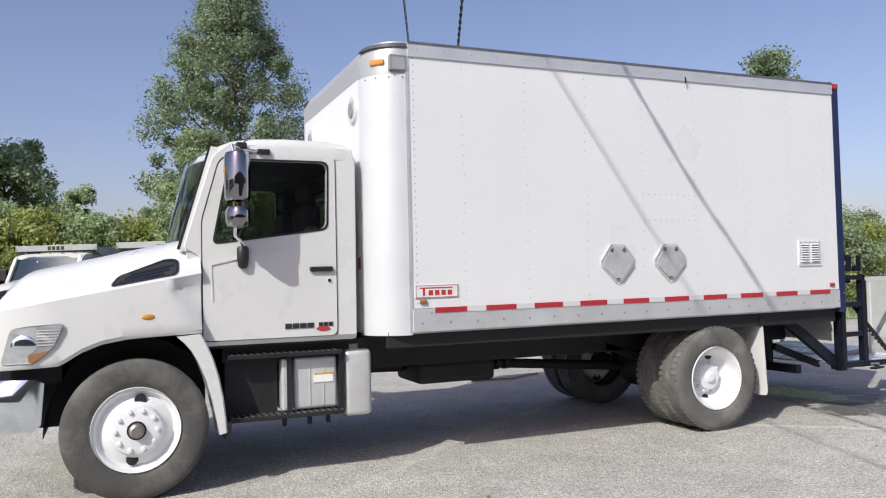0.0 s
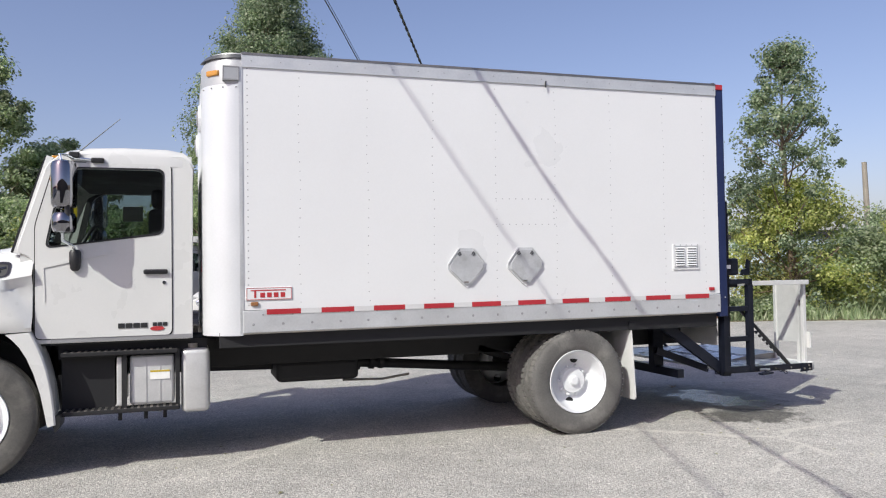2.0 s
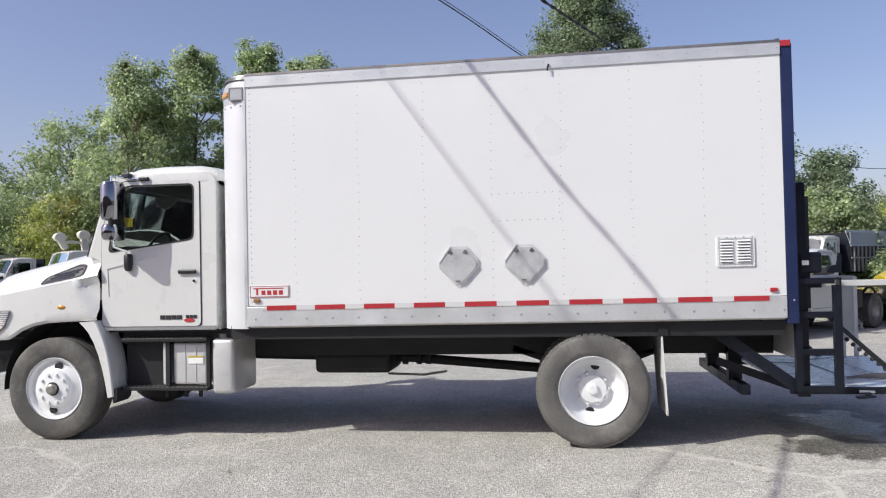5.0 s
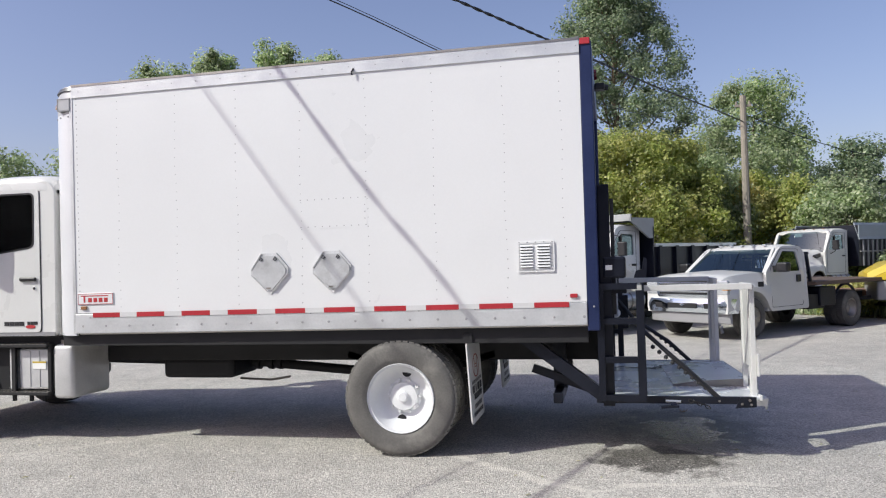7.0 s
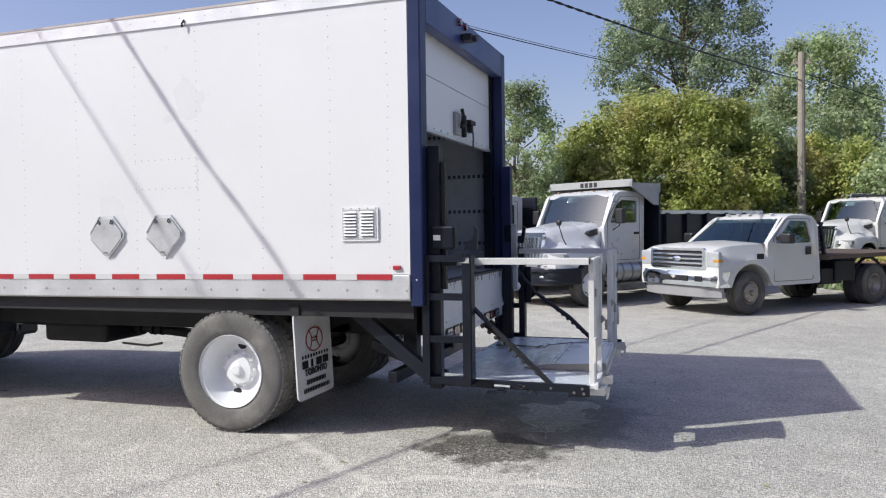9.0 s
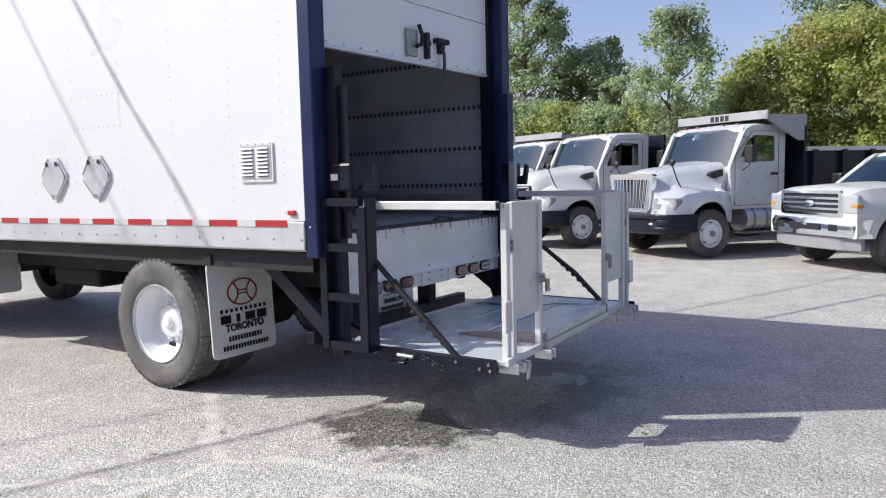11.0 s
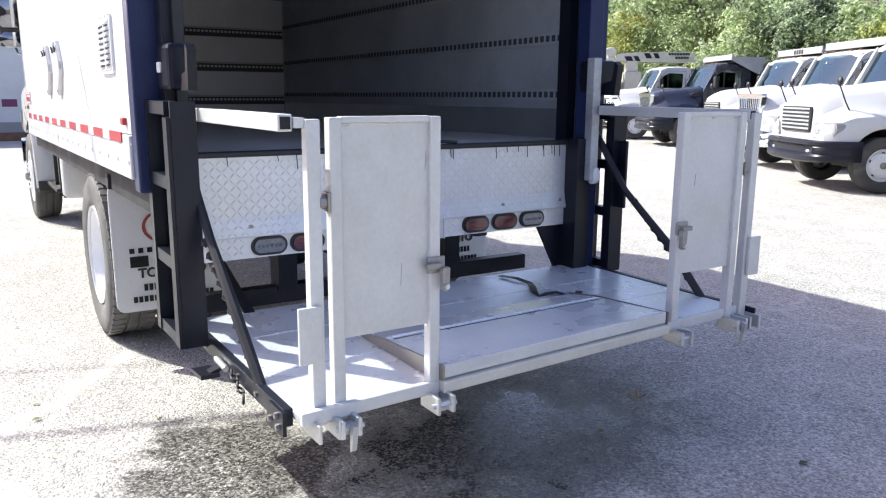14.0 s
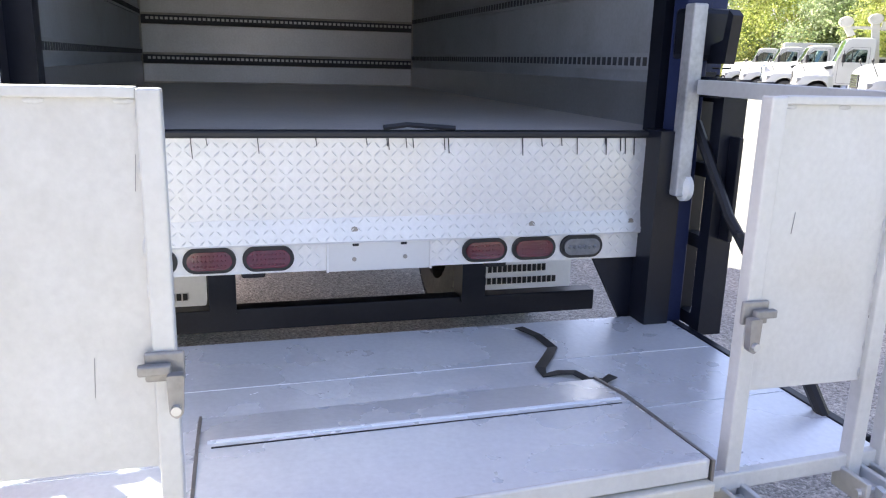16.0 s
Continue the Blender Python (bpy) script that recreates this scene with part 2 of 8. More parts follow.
def leaf_mat(name, a, b, c, turned=None):
    """Foliage: three greens spread leaf by leaf, with light let through; turned: the colour of sprays that have changed."""
    m = bpy.data.materials.new(name)
    m.use_nodes = True
    n, l = m.node_tree.nodes, m.node_tree.links
    p = n["Principled BSDF"]
    g = n.new("ShaderNodeNewGeometry")
    r = n.new("ShaderNodeValToRGB")
    r.color_ramp.elements[0].color, r.color_ramp.elements[1].color = (*a, 1), (*c, 1)
    r.color_ramp.elements.new(0.6).color = (*b, 1)
    l.new(g.outputs["Random Per Island"], r.inputs[0])
    co, nz, mr, mu = n.new("ShaderNodeTexCoord"), n.new("ShaderNodeTexNoise"), n.new("ShaderNodeMapRange"), n.new("ShaderNodeMix")
    nz.inputs["Scale"].default_value = 0.7
    l.new(co.outputs["Object"], nz.inputs["Vector"])
    mr.inputs["From Min"].default_value, mr.inputs["From Max"].default_value = 0.3, 0.7
    mr.inputs["To Min"].default_value, mr.inputs["To Max"].default_value = 0.6, 1.4
    l.new(nz.outputs["Fac"], mr.inputs["Value"])
    mu.data_type, mu.blend_type = "RGBA", "MULTIPLY"
    mu.inputs["Factor"].default_value = 1
    l.new(r.outputs[0], mu.inputs["A"])
    if turned:
        nt, rt, mt = n.new("ShaderNodeTexNoise"), n.new("ShaderNodeMapRange"), n.new("ShaderNodeMix")
        nt.inputs["Scale"].default_value, nt.inputs["Detail"].default_value = 0.45, 4
        l.new(co.outputs["Object"], nt.inputs["Vector"])
        rt.inputs["From Min"].default_value, rt.inputs["From Max"].default_value, rt.inputs["To Max"].default_value = 0.52, 0.68, 0.55
        l.new(nt.outputs["Fac"], rt.inputs["Value"])
        mt.data_type = "RGBA"
        l.new(rt.outputs[0], mt.inputs["Factor"])
        l.new(r.outputs[0], mt.inputs["A"])
        mt.inputs["B"].default_value = (*turned, 1)
        l.new(mt.outputs["Result"], mu.inputs["A"])
    l.new(mr.outputs[0], mu.inputs["B"])
    l.new(mu.outputs["Result"], p.inputs["Base Color"])
    p.inputs["Roughness"].default_value = 0.45
    t, mx = n.new("ShaderNodeBsdfTranslucent"), n.new("ShaderNodeMixShader")
    thru = n.new("ShaderNodeMix")
    thru.data_type, thru.blend_type = "RGBA", "MULTIPLY"
    thru.inputs["Factor"].default_value = 1
    thru.inputs["B"].default_value = (1.2, 1.25, 1.08, 1)
    l.new(mu.outputs["Result"], thru.inputs["A"])
    l.new(thru.outputs["Result"], t.inputs[0])
    mx.inputs[0].default_value = 0.55
    l.new(p.outputs[0], mx.inputs[1])
    l.new(t.outputs[0], mx.inputs[2])
    l.new(mx.outputs[0], n["Material Output"].inputs[0])
    return m


LEAF_DARK = leaf_mat("poplar_leaves", (0.12, 0.17, 0.11), (0.24, 0.305, 0.19), (0.46, 0.50, 0.36))
LEAF_MID = leaf_mat("maple_leaves", (0.195, 0.26, 0.14), (0.36, 0.43, 0.25), (0.56, 0.59, 0.41))
LEAF_YELLOW = leaf_mat("yellowing_leaves", (0.22, 0.275, 0.09), (0.41, 0.445, 0.15), (0.58, 0.56, 0.235), (0.50, 0.38, 0.21))
LEAF_DRY = leaf_mat("dry_brush_leaves", (0.22, 0.225, 0.14), (0.36, 0.34, 0.23), (0.48, 0.44, 0.34))


def ground_mat():
    m = bpy.data.materials.new("chip_asphalt")
    m.use_nodes = True
    n, l = m.node_tree.nodes, m.node_tree.links
    b = n["Principled BSDF"]
    co = n.new("ShaderNodeTexCoord")

    def noise_tex(scale, detail=4, rough=0.55):
        t = n.new("ShaderNodeTexNoise")
        t.inputs["Scale"].default_value, t.inputs["Detail"].default_value, t.inputs["Roughness"].default_value = scale, detail, rough
        l.new(co.outputs["Object"], t.inputs["Vector"])
        return t

    def span(src, a, bb, c, d):
        r = n.new("ShaderNodeMapRange")
        r.inputs["From Min"].default_value, r.inputs["From Max"].default_value = a, bb
        r.inputs["To Min"].default_value, r.inputs["To Max"].default_value = c, d
        l.new(src, r.inputs["Value"])
        return r.outputs[0]

    def math2(op, x, y):
        q = n.new("ShaderNodeMath")
        q.operation = op
        for i, v in enumerate((x, y)):
            if isinstance(v, (int, float)):
                q.inputs[i].default_value = v
            else:
                l.new(v, q.inputs[i])
        return q.outputs[0]

    stones = n.new("ShaderNodeTexVoronoi")
    stones.inputs["Scale"].default_value = 100
    l.new(co.outputs["Object"], stones.inputs["Vector"])
    bw = n.new("ShaderNodeRGBToBW")
    l.new(stones.outputs["Color"], bw.inputs[0])
    chip = math2("MULTIPLY", span(bw.outputs[0], 0.15, 0.85, 0.65, 1.35), span(noise_tex(50, 6, 0.75).outputs["Fac"], 0.34, 0.66, 0.64, 1.37))
    broad = span(noise_tex(0.22, 6).outputs["Fac"], 0.3, 0.7, 0.85, 1.15)
    mid = span(noise_tex(2.3, 6, 0.65).outputs["Fac"], 0.3, 0.7, 0.86, 1.14)
    clump = span(noise_tex(19, 5, 0.75).outputs["Fac"], 0.3, 0.7, 0.84, 1.16)
    val = math2("MULTIPLY", math2("MULTIPLY", math2("MULTIPLY", chip, clump), broad), mid)
    # worn seams where the paving has split
    seam = n.new("ShaderNodeTexVoronoi")
    seam.feature = "DISTANCE_TO_EDGE"
    seam.inputs["Scale"].default_value = 0.16
    warp = n.new("ShaderNodeVectorMath")
    warp.operation = "MULTIPLY_ADD"
    wn2 = noise_tex(1.2, 5)
    l.new(wn2.outputs["Color"], warp.inputs[0])
    warp.inputs[1].default_value = (0.9, 0.9, 0)
    l.new(co.outputs["Object"], warp.inputs[2])
    l.new(warp.outputs[0], seam.inputs["Vector"])
    crack = span(seam.outputs["Distance"], 0.0, 0.006, 1.0, 0.0)
    crack = math2("MULTIPLY", crack, span(noise_tex(1.7).outputs["Fac"], 0.4, 0.55, 0.0, 0.55))
    # damp stain under the tail lift
    sep = n.new("ShaderNodeSeparateXYZ")
    l.new(co.outputs["Object"], sep.inputs[0])

    def blob(cx, cy, rx, ry, edge, amount, ns=3.0):
        dx = math2("DIVIDE", math2("SUBTRACT", sep.outputs[0], cx), rx)
        dy = math2("DIVIDE", math2("SUBTRACT", sep.outputs[1], cy), ry)
        d = math2("SQRT", math2("ADD", math2("MULTIPLY", dx, dx), math2("MULTIPLY", dy, dy)), 0)
        d = math2("ADD", d, span(noise_tex(ns, 5, 0.6).outputs["Fac"], 0.3, 0.7, -0.35, 0.35))
        return span(d, 1.0 - edge, 1.0, amount, 0.0)

    damp = blob(0.54, 0.18, 0.58, 0.50, 0.3, 1.0, 4.0)
    foam = math2("MULTIPLY", blob(0.55, 0.08, 0.36, 0.2, 0.5, 1.0, 6.0), span(noise_tex(30, 4, 0.7).outputs["Fac"], 0.52, 0.66, 0.0, 1.0))
    damp = math2("MULTIPLY", damp, span(bw.outputs[0], 0.25, 0.9, 1.0, 0.6))
    damp = math2("SUBTRACT", damp, math2("MULTIPLY", foam, 0.85))
    # Wet pool, drawn larger and darker to deepen the platform's shade as well.
    pool_shade = math2("MULTIPLY", blob(0.86, 1.30, 0.76, 1.05, 0.55, 1.0, 3.0), span(bw.outputs[0], 0.1, 0.9, 1.0, 0.7))
    wet_shade = math2("MAXIMUM", damp, pool_shade)

    # pale filled cracks that cross the yard
    def seal(ax, ay, bx, by, w):
        ex, ey = bx - ax, by - ay
        ln = ex * ex + ey * ey
        px = math2("SUBTRACT", math2("ADD", sep.outputs[0], span(wn2.outputs["Fac"], 0.3, 0.7, -0.06, 0.06)), ax)
        py = math2("SUBTRACT", math2("ADD", sep.outputs[1], span(noise_tex(3.1, 4).outputs["Fac"], 0.3, 0.7, -0.06, 0.06)), ay)
        u = math2("DIVIDE", math2("ADD", math2("MULTIPLY", px, ex), math2("MULTIPLY", py, ey)), ln)
        u = math2("MINIMUM", math2("MAXIMUM", u, 0.0), 1.0)
        qx = math2("SUBTRACT", px, math2("MULTIPLY", u, ex))
        qy = math2("SUBTRACT", py, math2("MULTIPLY", u, ey))
        d = math2("SQRT", math2("ADD", math2("MULTIPLY", qx, qx), math2("MULTIPLY", qy, qy)), 0)
        return span(d, w * 0.6, w * 1.25, 0.62, 0.0)

    for line in SEALS:
        crack = math2("MAXIMUM", crack, math2("MULTIPLY", seal(*line), span(noise_tex(5.0, 3).outputs["Fac"], 0.35, 0.5, 0.35, 1.0)))
    tint = n.new("ShaderNodeMix")
    tint.data_type, tint.blend_type = "RGBA", "MULTIPLY"
    tint.inputs["Factor"].default_value = 1
    tint.inputs["A"].default_value = (GROUND_TONE * 1.045, GROUND_TONE, GROUND_TONE * 0.92, 1)
    l.new(val, tint.inputs["B"])
    pale = n.new("ShaderNodeMix")
    pale.data_type = "RGBA"
    l.new(crack, pale.inputs["Factor"])
    l.new(tint.outputs["Result"], pale.inputs["A"])
    pale.inputs["B"].default_value = (0.66, 0.63, 0.57, 1)
    dark = n.new("ShaderNodeMix")
    dark.data_type = "RGBA"
    l.new(wet_shade, dark.inputs["Factor"])
    l.new(pale.outputs["Result"], dark.inputs["A"])
    dd = n.new("ShaderNodeMix")
    dd.data_type, dd.blend_type = "RGBA", "MULTIPLY"
    dd.inputs["Factor"].default_value = 1
    l.new(pale.outputs["Result"], dd.inputs["A"])
    dd.inputs["B"].default_value = (0.105, 0.102, 0.096, 1)
    l.new(dd.outputs["Result"], dark.inputs["B"])
    l.new(dark.outputs["Result"], b.inputs["Base Color"])
    l.new(math2("MINIMUM", span(wet_shade, 0, 0.9, 0.85, 0.5), span(pool_shade, 0.3, 1.0, 0.85, 0.07)), b.inputs["Roughness"])
    l.new(span(pool_shade, 0, 0.8, 0.2, 0.75), b.inputs["Specular IOR Level"])
    bump = n.new("ShaderNodeBump")
    bump.inputs["Distance"].default_value = 0.016
    l.new(span(wet_shade, 0, 0.8, 1.0, 0.2), bump.inputs["Strength"])
    h = math2("ADD", math2("MULTIPLY", stones.outputs["Distance"], -0.4), math2("MULTIPLY", noise_tex(14, 4).outputs["Fac"], 0.9))
    l.new(h, bump.inputs["Height"])
    l.new(bump.outputs[0], b.inputs["Normal"])
    return m


SEALS = [(-1.13, 0.12, -0.22, -0.65, 0.06), (-0.22, -0.65, 0.0, -0.78, 0.055), (-0.08, -1.5, 0.0, -0.78, 0.03), (0.0, -0.78, 0.4, -0.55, 0.035), (0.4, -0.55, 1.32, -0.44, 0.03), (-0.9, -1.7, -0.08, -1.1, 0.03)]
GROUND_TONE = 0.42
GROUND = ground_mat()
GRASS_SOIL = mat("verge_soil", (0.12, 0.11, 0.055), 0.95, vary=0.35, scale=1.5, fine=25, bump=0.5, bump_scale=12)

# ---------------------------------------------------------------- mesh helpers
BASE = {}


def thing(name, label, category, at=(0, 0, 0), group="", kind=""):
    ob = new(name)
    ob.empty_display_size = 0.2
    ob.location = at
    BASE[ob.name] = Matrix.Translation(at)
    return tagged(ob, label, category, group, kind)


def mesh_of(name, bm, material, smooth=False):
    me = bpy.data.meshes.new(name)
    bmesh.ops.recalc_face_normals(bm, faces=bm.faces[:])
    if smooth:
        for f in bm.faces:
            f.smooth = True
        for e in bm.edges:
            if len(e.link_faces) == 2 and e.calc_face_angle(0) > 0.6:
                e.smooth = False
    bm.to_mesh(me)
    bm.free()
    me.materials.append(material)
    return me


def part(name, bm, material, parent=None, label="", smooth=False):
    """One mesh object under a thing or a part; without a parent, a thing of its own."""
    ob = new(name, mesh_of(name, bm, material, smooth))
    if parent is not None:
        ob.parent = parent
        if parent.name in BASE:
            ob.matrix_parent_inverse = BASE[parent.name].inverted()
    return tagged(ob, label)


def B():
    return bmesh.new()


def box(bm, x0, x1, y0, y1, z0, z1, bevel=0.0, seg=2):
    vs = [bm.verts.new((x, y, z)) for x in (x0, x1) for y in (y0, y1) for z in (z0, z1)]
    fs = [bm.faces.new([vs[i] for i in q]) for q in ((0, 1, 3, 2), (4, 6, 7, 5), (0, 4, 5, 1), (2, 3, 7, 6), (0, 2, 6, 4), (1, 5, 7, 3))]
    if bevel:
        es = list({e for f in fs for e in f.edges})
        bmesh.ops.bevel(bm, geom=es, offset=bevel, segments=seg, affect="EDGES", profile=0.5)
    return bm


def beam(bm, p, q, w, h=None, up=(0, 0, 1)):
    """A square bar from p to q, w wide and h high."""
    h = h or w
    p, q = Vector(p), Vector(q)
    d = (q - p).normalized()
    u = Vector(up)
    if abs(d.dot(u)) > 0.95:
        u = Vector((1, 0, 0))
    s = d.cross(u).normalized()
    u = s.cross(d).normalized()
    ring = [(a * w / 2 * s + b * h / 2 * u) for a, b in ((-1, -1), (1, -1), (1, 1), (-1, 1))]
    a = [bm.verts.new(p + r) for r in ring]
    b = [bm.verts.new(q + r) for r in ring]
    for i in range(4):
        bm.faces.new((a[i], a[(i + 1) % 4], b[(i + 1) % 4], b[i]))
    bm.faces.new(a[::-1])
    bm.faces.new(b)
    return bm


def tube(bm, pts, r, seg=10, cap=True):
    """A round tube through the points; r is a number or a list of radii."""
    pts = [Vector(p) for p in pts]
    rs = r if isinstance(r, (list, tuple)) else [r] * len(pts)
    rings, ref = [], None
    for i, p in enumerate(pts):
        d = (pts[min(i + 1, len(pts) - 1)] - pts[max(i - 1, 0)]).normalized()
        if ref is None:
            ref = Vector((0, 0, 1)) if abs(d.z) < 0.9 else Vector((1, 0, 0))
        s = d.cross(ref).normalized()
        u = s.cross(d).normalized()
        ref = u
        rings.append([bm.verts.new(p + rs[i] * (math.cos(a) * s + math.sin(a) * u)) for a in [2 * math.pi * k / seg for k in range(seg)]])
    for a, b in zip(rings, rings[1:]):
        for k in range(seg):
            bm.faces.new((a[k], a[(k + 1) % seg], b[(k + 1) % seg], b[k]))
    if cap:
        bm.faces.new(rings[0][::-1])
        bm.faces.new(rings[-1])
    return bm


def lathe(bm, profile, centre, seg=40, flip=1):
    """A profile of (radius, offset) turned about the y axis through centre; offsets grow inwards along y * flip."""
    cx, cy, cz = centre
    rings = []
    for r, o in profile:
        if r < 1e-5:
            rings.append([bm.verts.new((cx, cy + flip * o, cz))])
        else:
            rings.append([bm.verts.new((cx + r * math.cos(2 * math.pi * k / seg), cy + flip * o, cz + r * math.sin(2 * math.pi * k / seg))) for k in range(seg)])
    for a, b in zip(rings, rings[1:]):
        for k in range(seg):
            j = (k + 1) % seg
            if len(a) == 1 and len(b) == 1:
                continue
            if len(a) == 1:
                bm.faces.new((a[0], b[j], b[k]))
            elif len(b) == 1:
                bm.faces.new((a[k], a[j], b[0]))
            else:
                bm.faces.new((a[k], a[j], b[j], b[k]))
    return bm


def plate(bm, outer, d0, d1, holes=(), axis="y"):
    """A flat sheet with an outline and holes, given in the two other axes, from d0 to d1 along axis."""
    def place(u, v, d):
        return {"y": (u, d, v), "x": (d, u, v), "z": (u, v, d)}[axis]
    sheet = bmesh.new()
    edges = []
    for loop in (outer, *holes):
        vs = [sheet.verts.new(place(u, v, d0)) for u, v in loop]
        edges += [sheet.edges.new((vs[i], vs[(i + 1) % len(vs)])) for i in range(len(vs))]
    bmesh.ops.triangle_fill(sheet, use_beauty=True, use_dissolve=True, edges=edges)
    got = bmesh.ops.extrude_face_region(sheet, geom=sheet.faces[:])
    off = Vector(place(0, 0, d1)) - Vector(place(0, 0, d0))
    bmesh.ops.translate(sheet, vec=off, verts=[g for g in got["geom"] if isinstance(g, bmesh.types.BMVert)])
    me = bpy.data.meshes.new("tmp")
    sheet.to_mesh(me)
    sheet.free()
    bm.from_mesh(me)
    bpy.data.meshes.remove(me)
    return bm


def loft(bm, rings, cap=True, closed=True):
    """A skin over rings of equally many points."""
    rows = [[bm.verts.new(p) for p in ring] for ring in rings]
    m = len(rows[0])
    for a, b in zip(rows, rows[1:]):
        for k in range(m if closed else m - 1):
            bm.faces.new((a[k], a[(k + 1) % m], b[(k + 1) % m], b[k]))
    if cap:
        bm.faces.new(rows[0][::-1])
        bm.faces.new(rows[-1])
    return bm


def round_rect(u0, u1, v0, v1, r, seg=4):
    out = []
    for cx, cy, a0 in ((u1 - r, v1 - r, 0), (u0 + r, v1 - r, 90), (u0 + r, v0 + r, 180), (u1 - r, v0 + r, 270)):
        for k in range(seg + 1):
            a = radians(a0 + 90 * k / seg)
            out.append((cx + r * math.cos(a), cy + r * math.sin(a)))
    return out


def round_poly(pts, r, seg=4):
    """A polygon with its corners rounded by about r."""
    out = []
    m = len(pts)
    for i in range(m):
        p, a, b = Vector(pts[i]), Vector(pts[i - 1]), Vector(pts[(i + 1) % m])
        da, db = (a - p), (b - p)
        k = min(r, da.length * 0.45, db.length * 0.45)
        s, e = p + da.normalized() * k, p + db.normalized() * k
        for j in range(seg + 1):
            t = j / seg
            out.append(tuple((1 - t) ** 2 * s + 2 * t * (1 - t) * p + t * t * e))
    return out


def writing(name, text, size, m, material, parent=None, depth=0.002, bold=0.0):
    """Letters as a mesh, lying in the local xy plane of m."""
    cu = bpy.data.curves.new(name, "FONT")
    cu.body, cu.size, cu.extrude, cu.align_x = text, size, depth, "CENTER"
    cu.offset = bold
    tmp = new(name + "_tmp", cu)
    me = bpy.data.meshes.new_from_object(tmp.evaluated_get(bpy.context.evaluated_depsgraph_get()))
    bpy.data.objects.remove(tmp)
    me.transform(m)
    me.materials.clear()
    me.materials.append(material)
    ob = new(name, me)
    if parent is not None:
        ob.parent = parent
        if parent.name in BASE:
            ob.matrix_parent_inverse = BASE[parent.name].inverted()
    return ob

# ---------------------------------------------------------------- ground
bm = B()
for x0, x1, y0, y1 in ((-400, 400, -400, 400),):
    bm.faces.new([bm.verts.new(p) for p in ((x0, y0, 0), (x1, y0, 0), (x1, y1, 0), (x0, y1, 0))])
tagged(part("ground", bm, GROUND), "pale worn chip-sealed asphalt yard with damp patches and shade darkened in under the lift", "ground", kind="structure")

# ---------------------------------------------------------------- wheels
def wheel(parent, x, y, r=0.505, width=0.27, flip=1, style="front", rim_r=0.30, rim_mat=None, nuts=10):
    """A wheel whose outer side lies at y and faces away from +y * flip."""
    rim_mat = rim_mat or RIM
    bm = B()
    w = width
    lathe(bm, [(rim_r - 0.005, 0.03), (rim_r + 0.012, 0.012), (rim_r + 0.05, 0.002), (r - 0.10, -0.004), (r - 0.05, 0.0), (r - 0.02, 0.014), (r - 0.006, 0.034), (r - 0.012, w * 0.35), (r - 0.022, w * 0.36), (r - 0.022, w * 0.39), (r - 0.010, w * 0.4), (r - 0.010, w * 0.6), (r - 0.022, w * 0.61), (r - 0.022, w * 0.64), (r - 0.012, w * 0.65), (r - 0.012, w - 0.035), (r - 0.045, w - 0.012), (r - 0.1, w), (rim_r, w - 0.02)], (x, y, r), 48, flip)
    tyre = DUSTYRUBBER if style == "rear" and parent.name == "box_truck" else RUBBER
    whl = part("wheel", bm, tyre, parent, "black truck tyre with dusty tread", smooth=True)
    bm = B()
    for k in range(54 if style != "front" else 0):
        for o0, o1, sh in ((0.016, w * 0.33, 0), (w * 0.67, w - 0.016, 0.5)):
            a = 2 * math.pi * (k + sh) / 54
            u, t2 = Vector((math.sin(a), 0, math.cos(a))), Vector((math.cos(a), 0, -math.sin(a)))
            c = Vector((x, y, r))
            q = [bm.verts.new(c + u * rr + t2 * tt + Vector((0, flip * oo, 0))) for rr, tt, oo in ((r - 0.004, -0.02, o0), (r - 0.004, 0.02, o0), (r - 0.004, 0.02, o1), (r - 0.004, -0.02, o1), (r - 0.018, -0.022, o0 - 0.004), (r - 0.018, 0.022, o0 - 0.004), (r - 0.018, 0.022, o1 + 0.004), (r - 0.018, -0.022, o1 + 0.004))]
            for f in ((0, 1, 2, 3), (0, 4, 5, 1), (1, 5, 6, 2), (2, 6, 7, 3), (3, 7, 4, 0)):
                bm.faces.new([q[i] for i in f])
    if style != "front":
        part("tread", bm, tyre, whl)["kind"] = "stuff"
    bm = B()
    if style == "front":
        prof = [(rim_r, 0.005), (rim_r + 0.004, 0.02), (rim_r - 0.02, 0.022), (rim_r - 0.035, 0.055), (rim_r - 0.05, 0.062), (0.185, 0.03), (0.17, -0.005), (0.155, -0.01), (0.0, -0.01)]
    else:
        prof = [(rim_r, 0.005), (rim_r + 0.004, 0.02), (rim_r - 0.02, 0.022), (rim_r - 0.035, 0.06), (rim_r - 0.06, 0.12), (rim_r - 0.1, 0.16), (0.15, 0.17), (0.13, 0.16), (0.12, 0.12), (0.05, 0.11), (0.0, 0.11)]
    lathe(bm, prof, (x, y, r), 40, flip)
    part("rim", bm, rim_mat, whl, "white painted steel rim", smooth=True)
    face = 0.048 if style == "front" else 0.165
    bm = B()
    row = parent.name != "box_truck"
    for a in (() if style == "small" else (10, 82, 154, 226, 298) if row else (0, 180)):
        for k in range(1):
            t = radians(a + 82)
            cx, cz = x + (rim_r - (0.075 if row else 0.09)) * math.cos(t), r + (rim_r - (0.075 if row else 0.09)) * math.sin(t)
            bm = B()
            lathe(bm, [(0.0, face - 0.012), (0.042 if not row else 0.030, face - 0.012), (0.042 if not row else 0.030, face + 0.01)], (cx, y, cz), 16, flip)
            part("hand_hole", bm, CHASSIS, whl)
    bm = B()
    off = -0.01 if style == "front" else 0.15
    nut = None
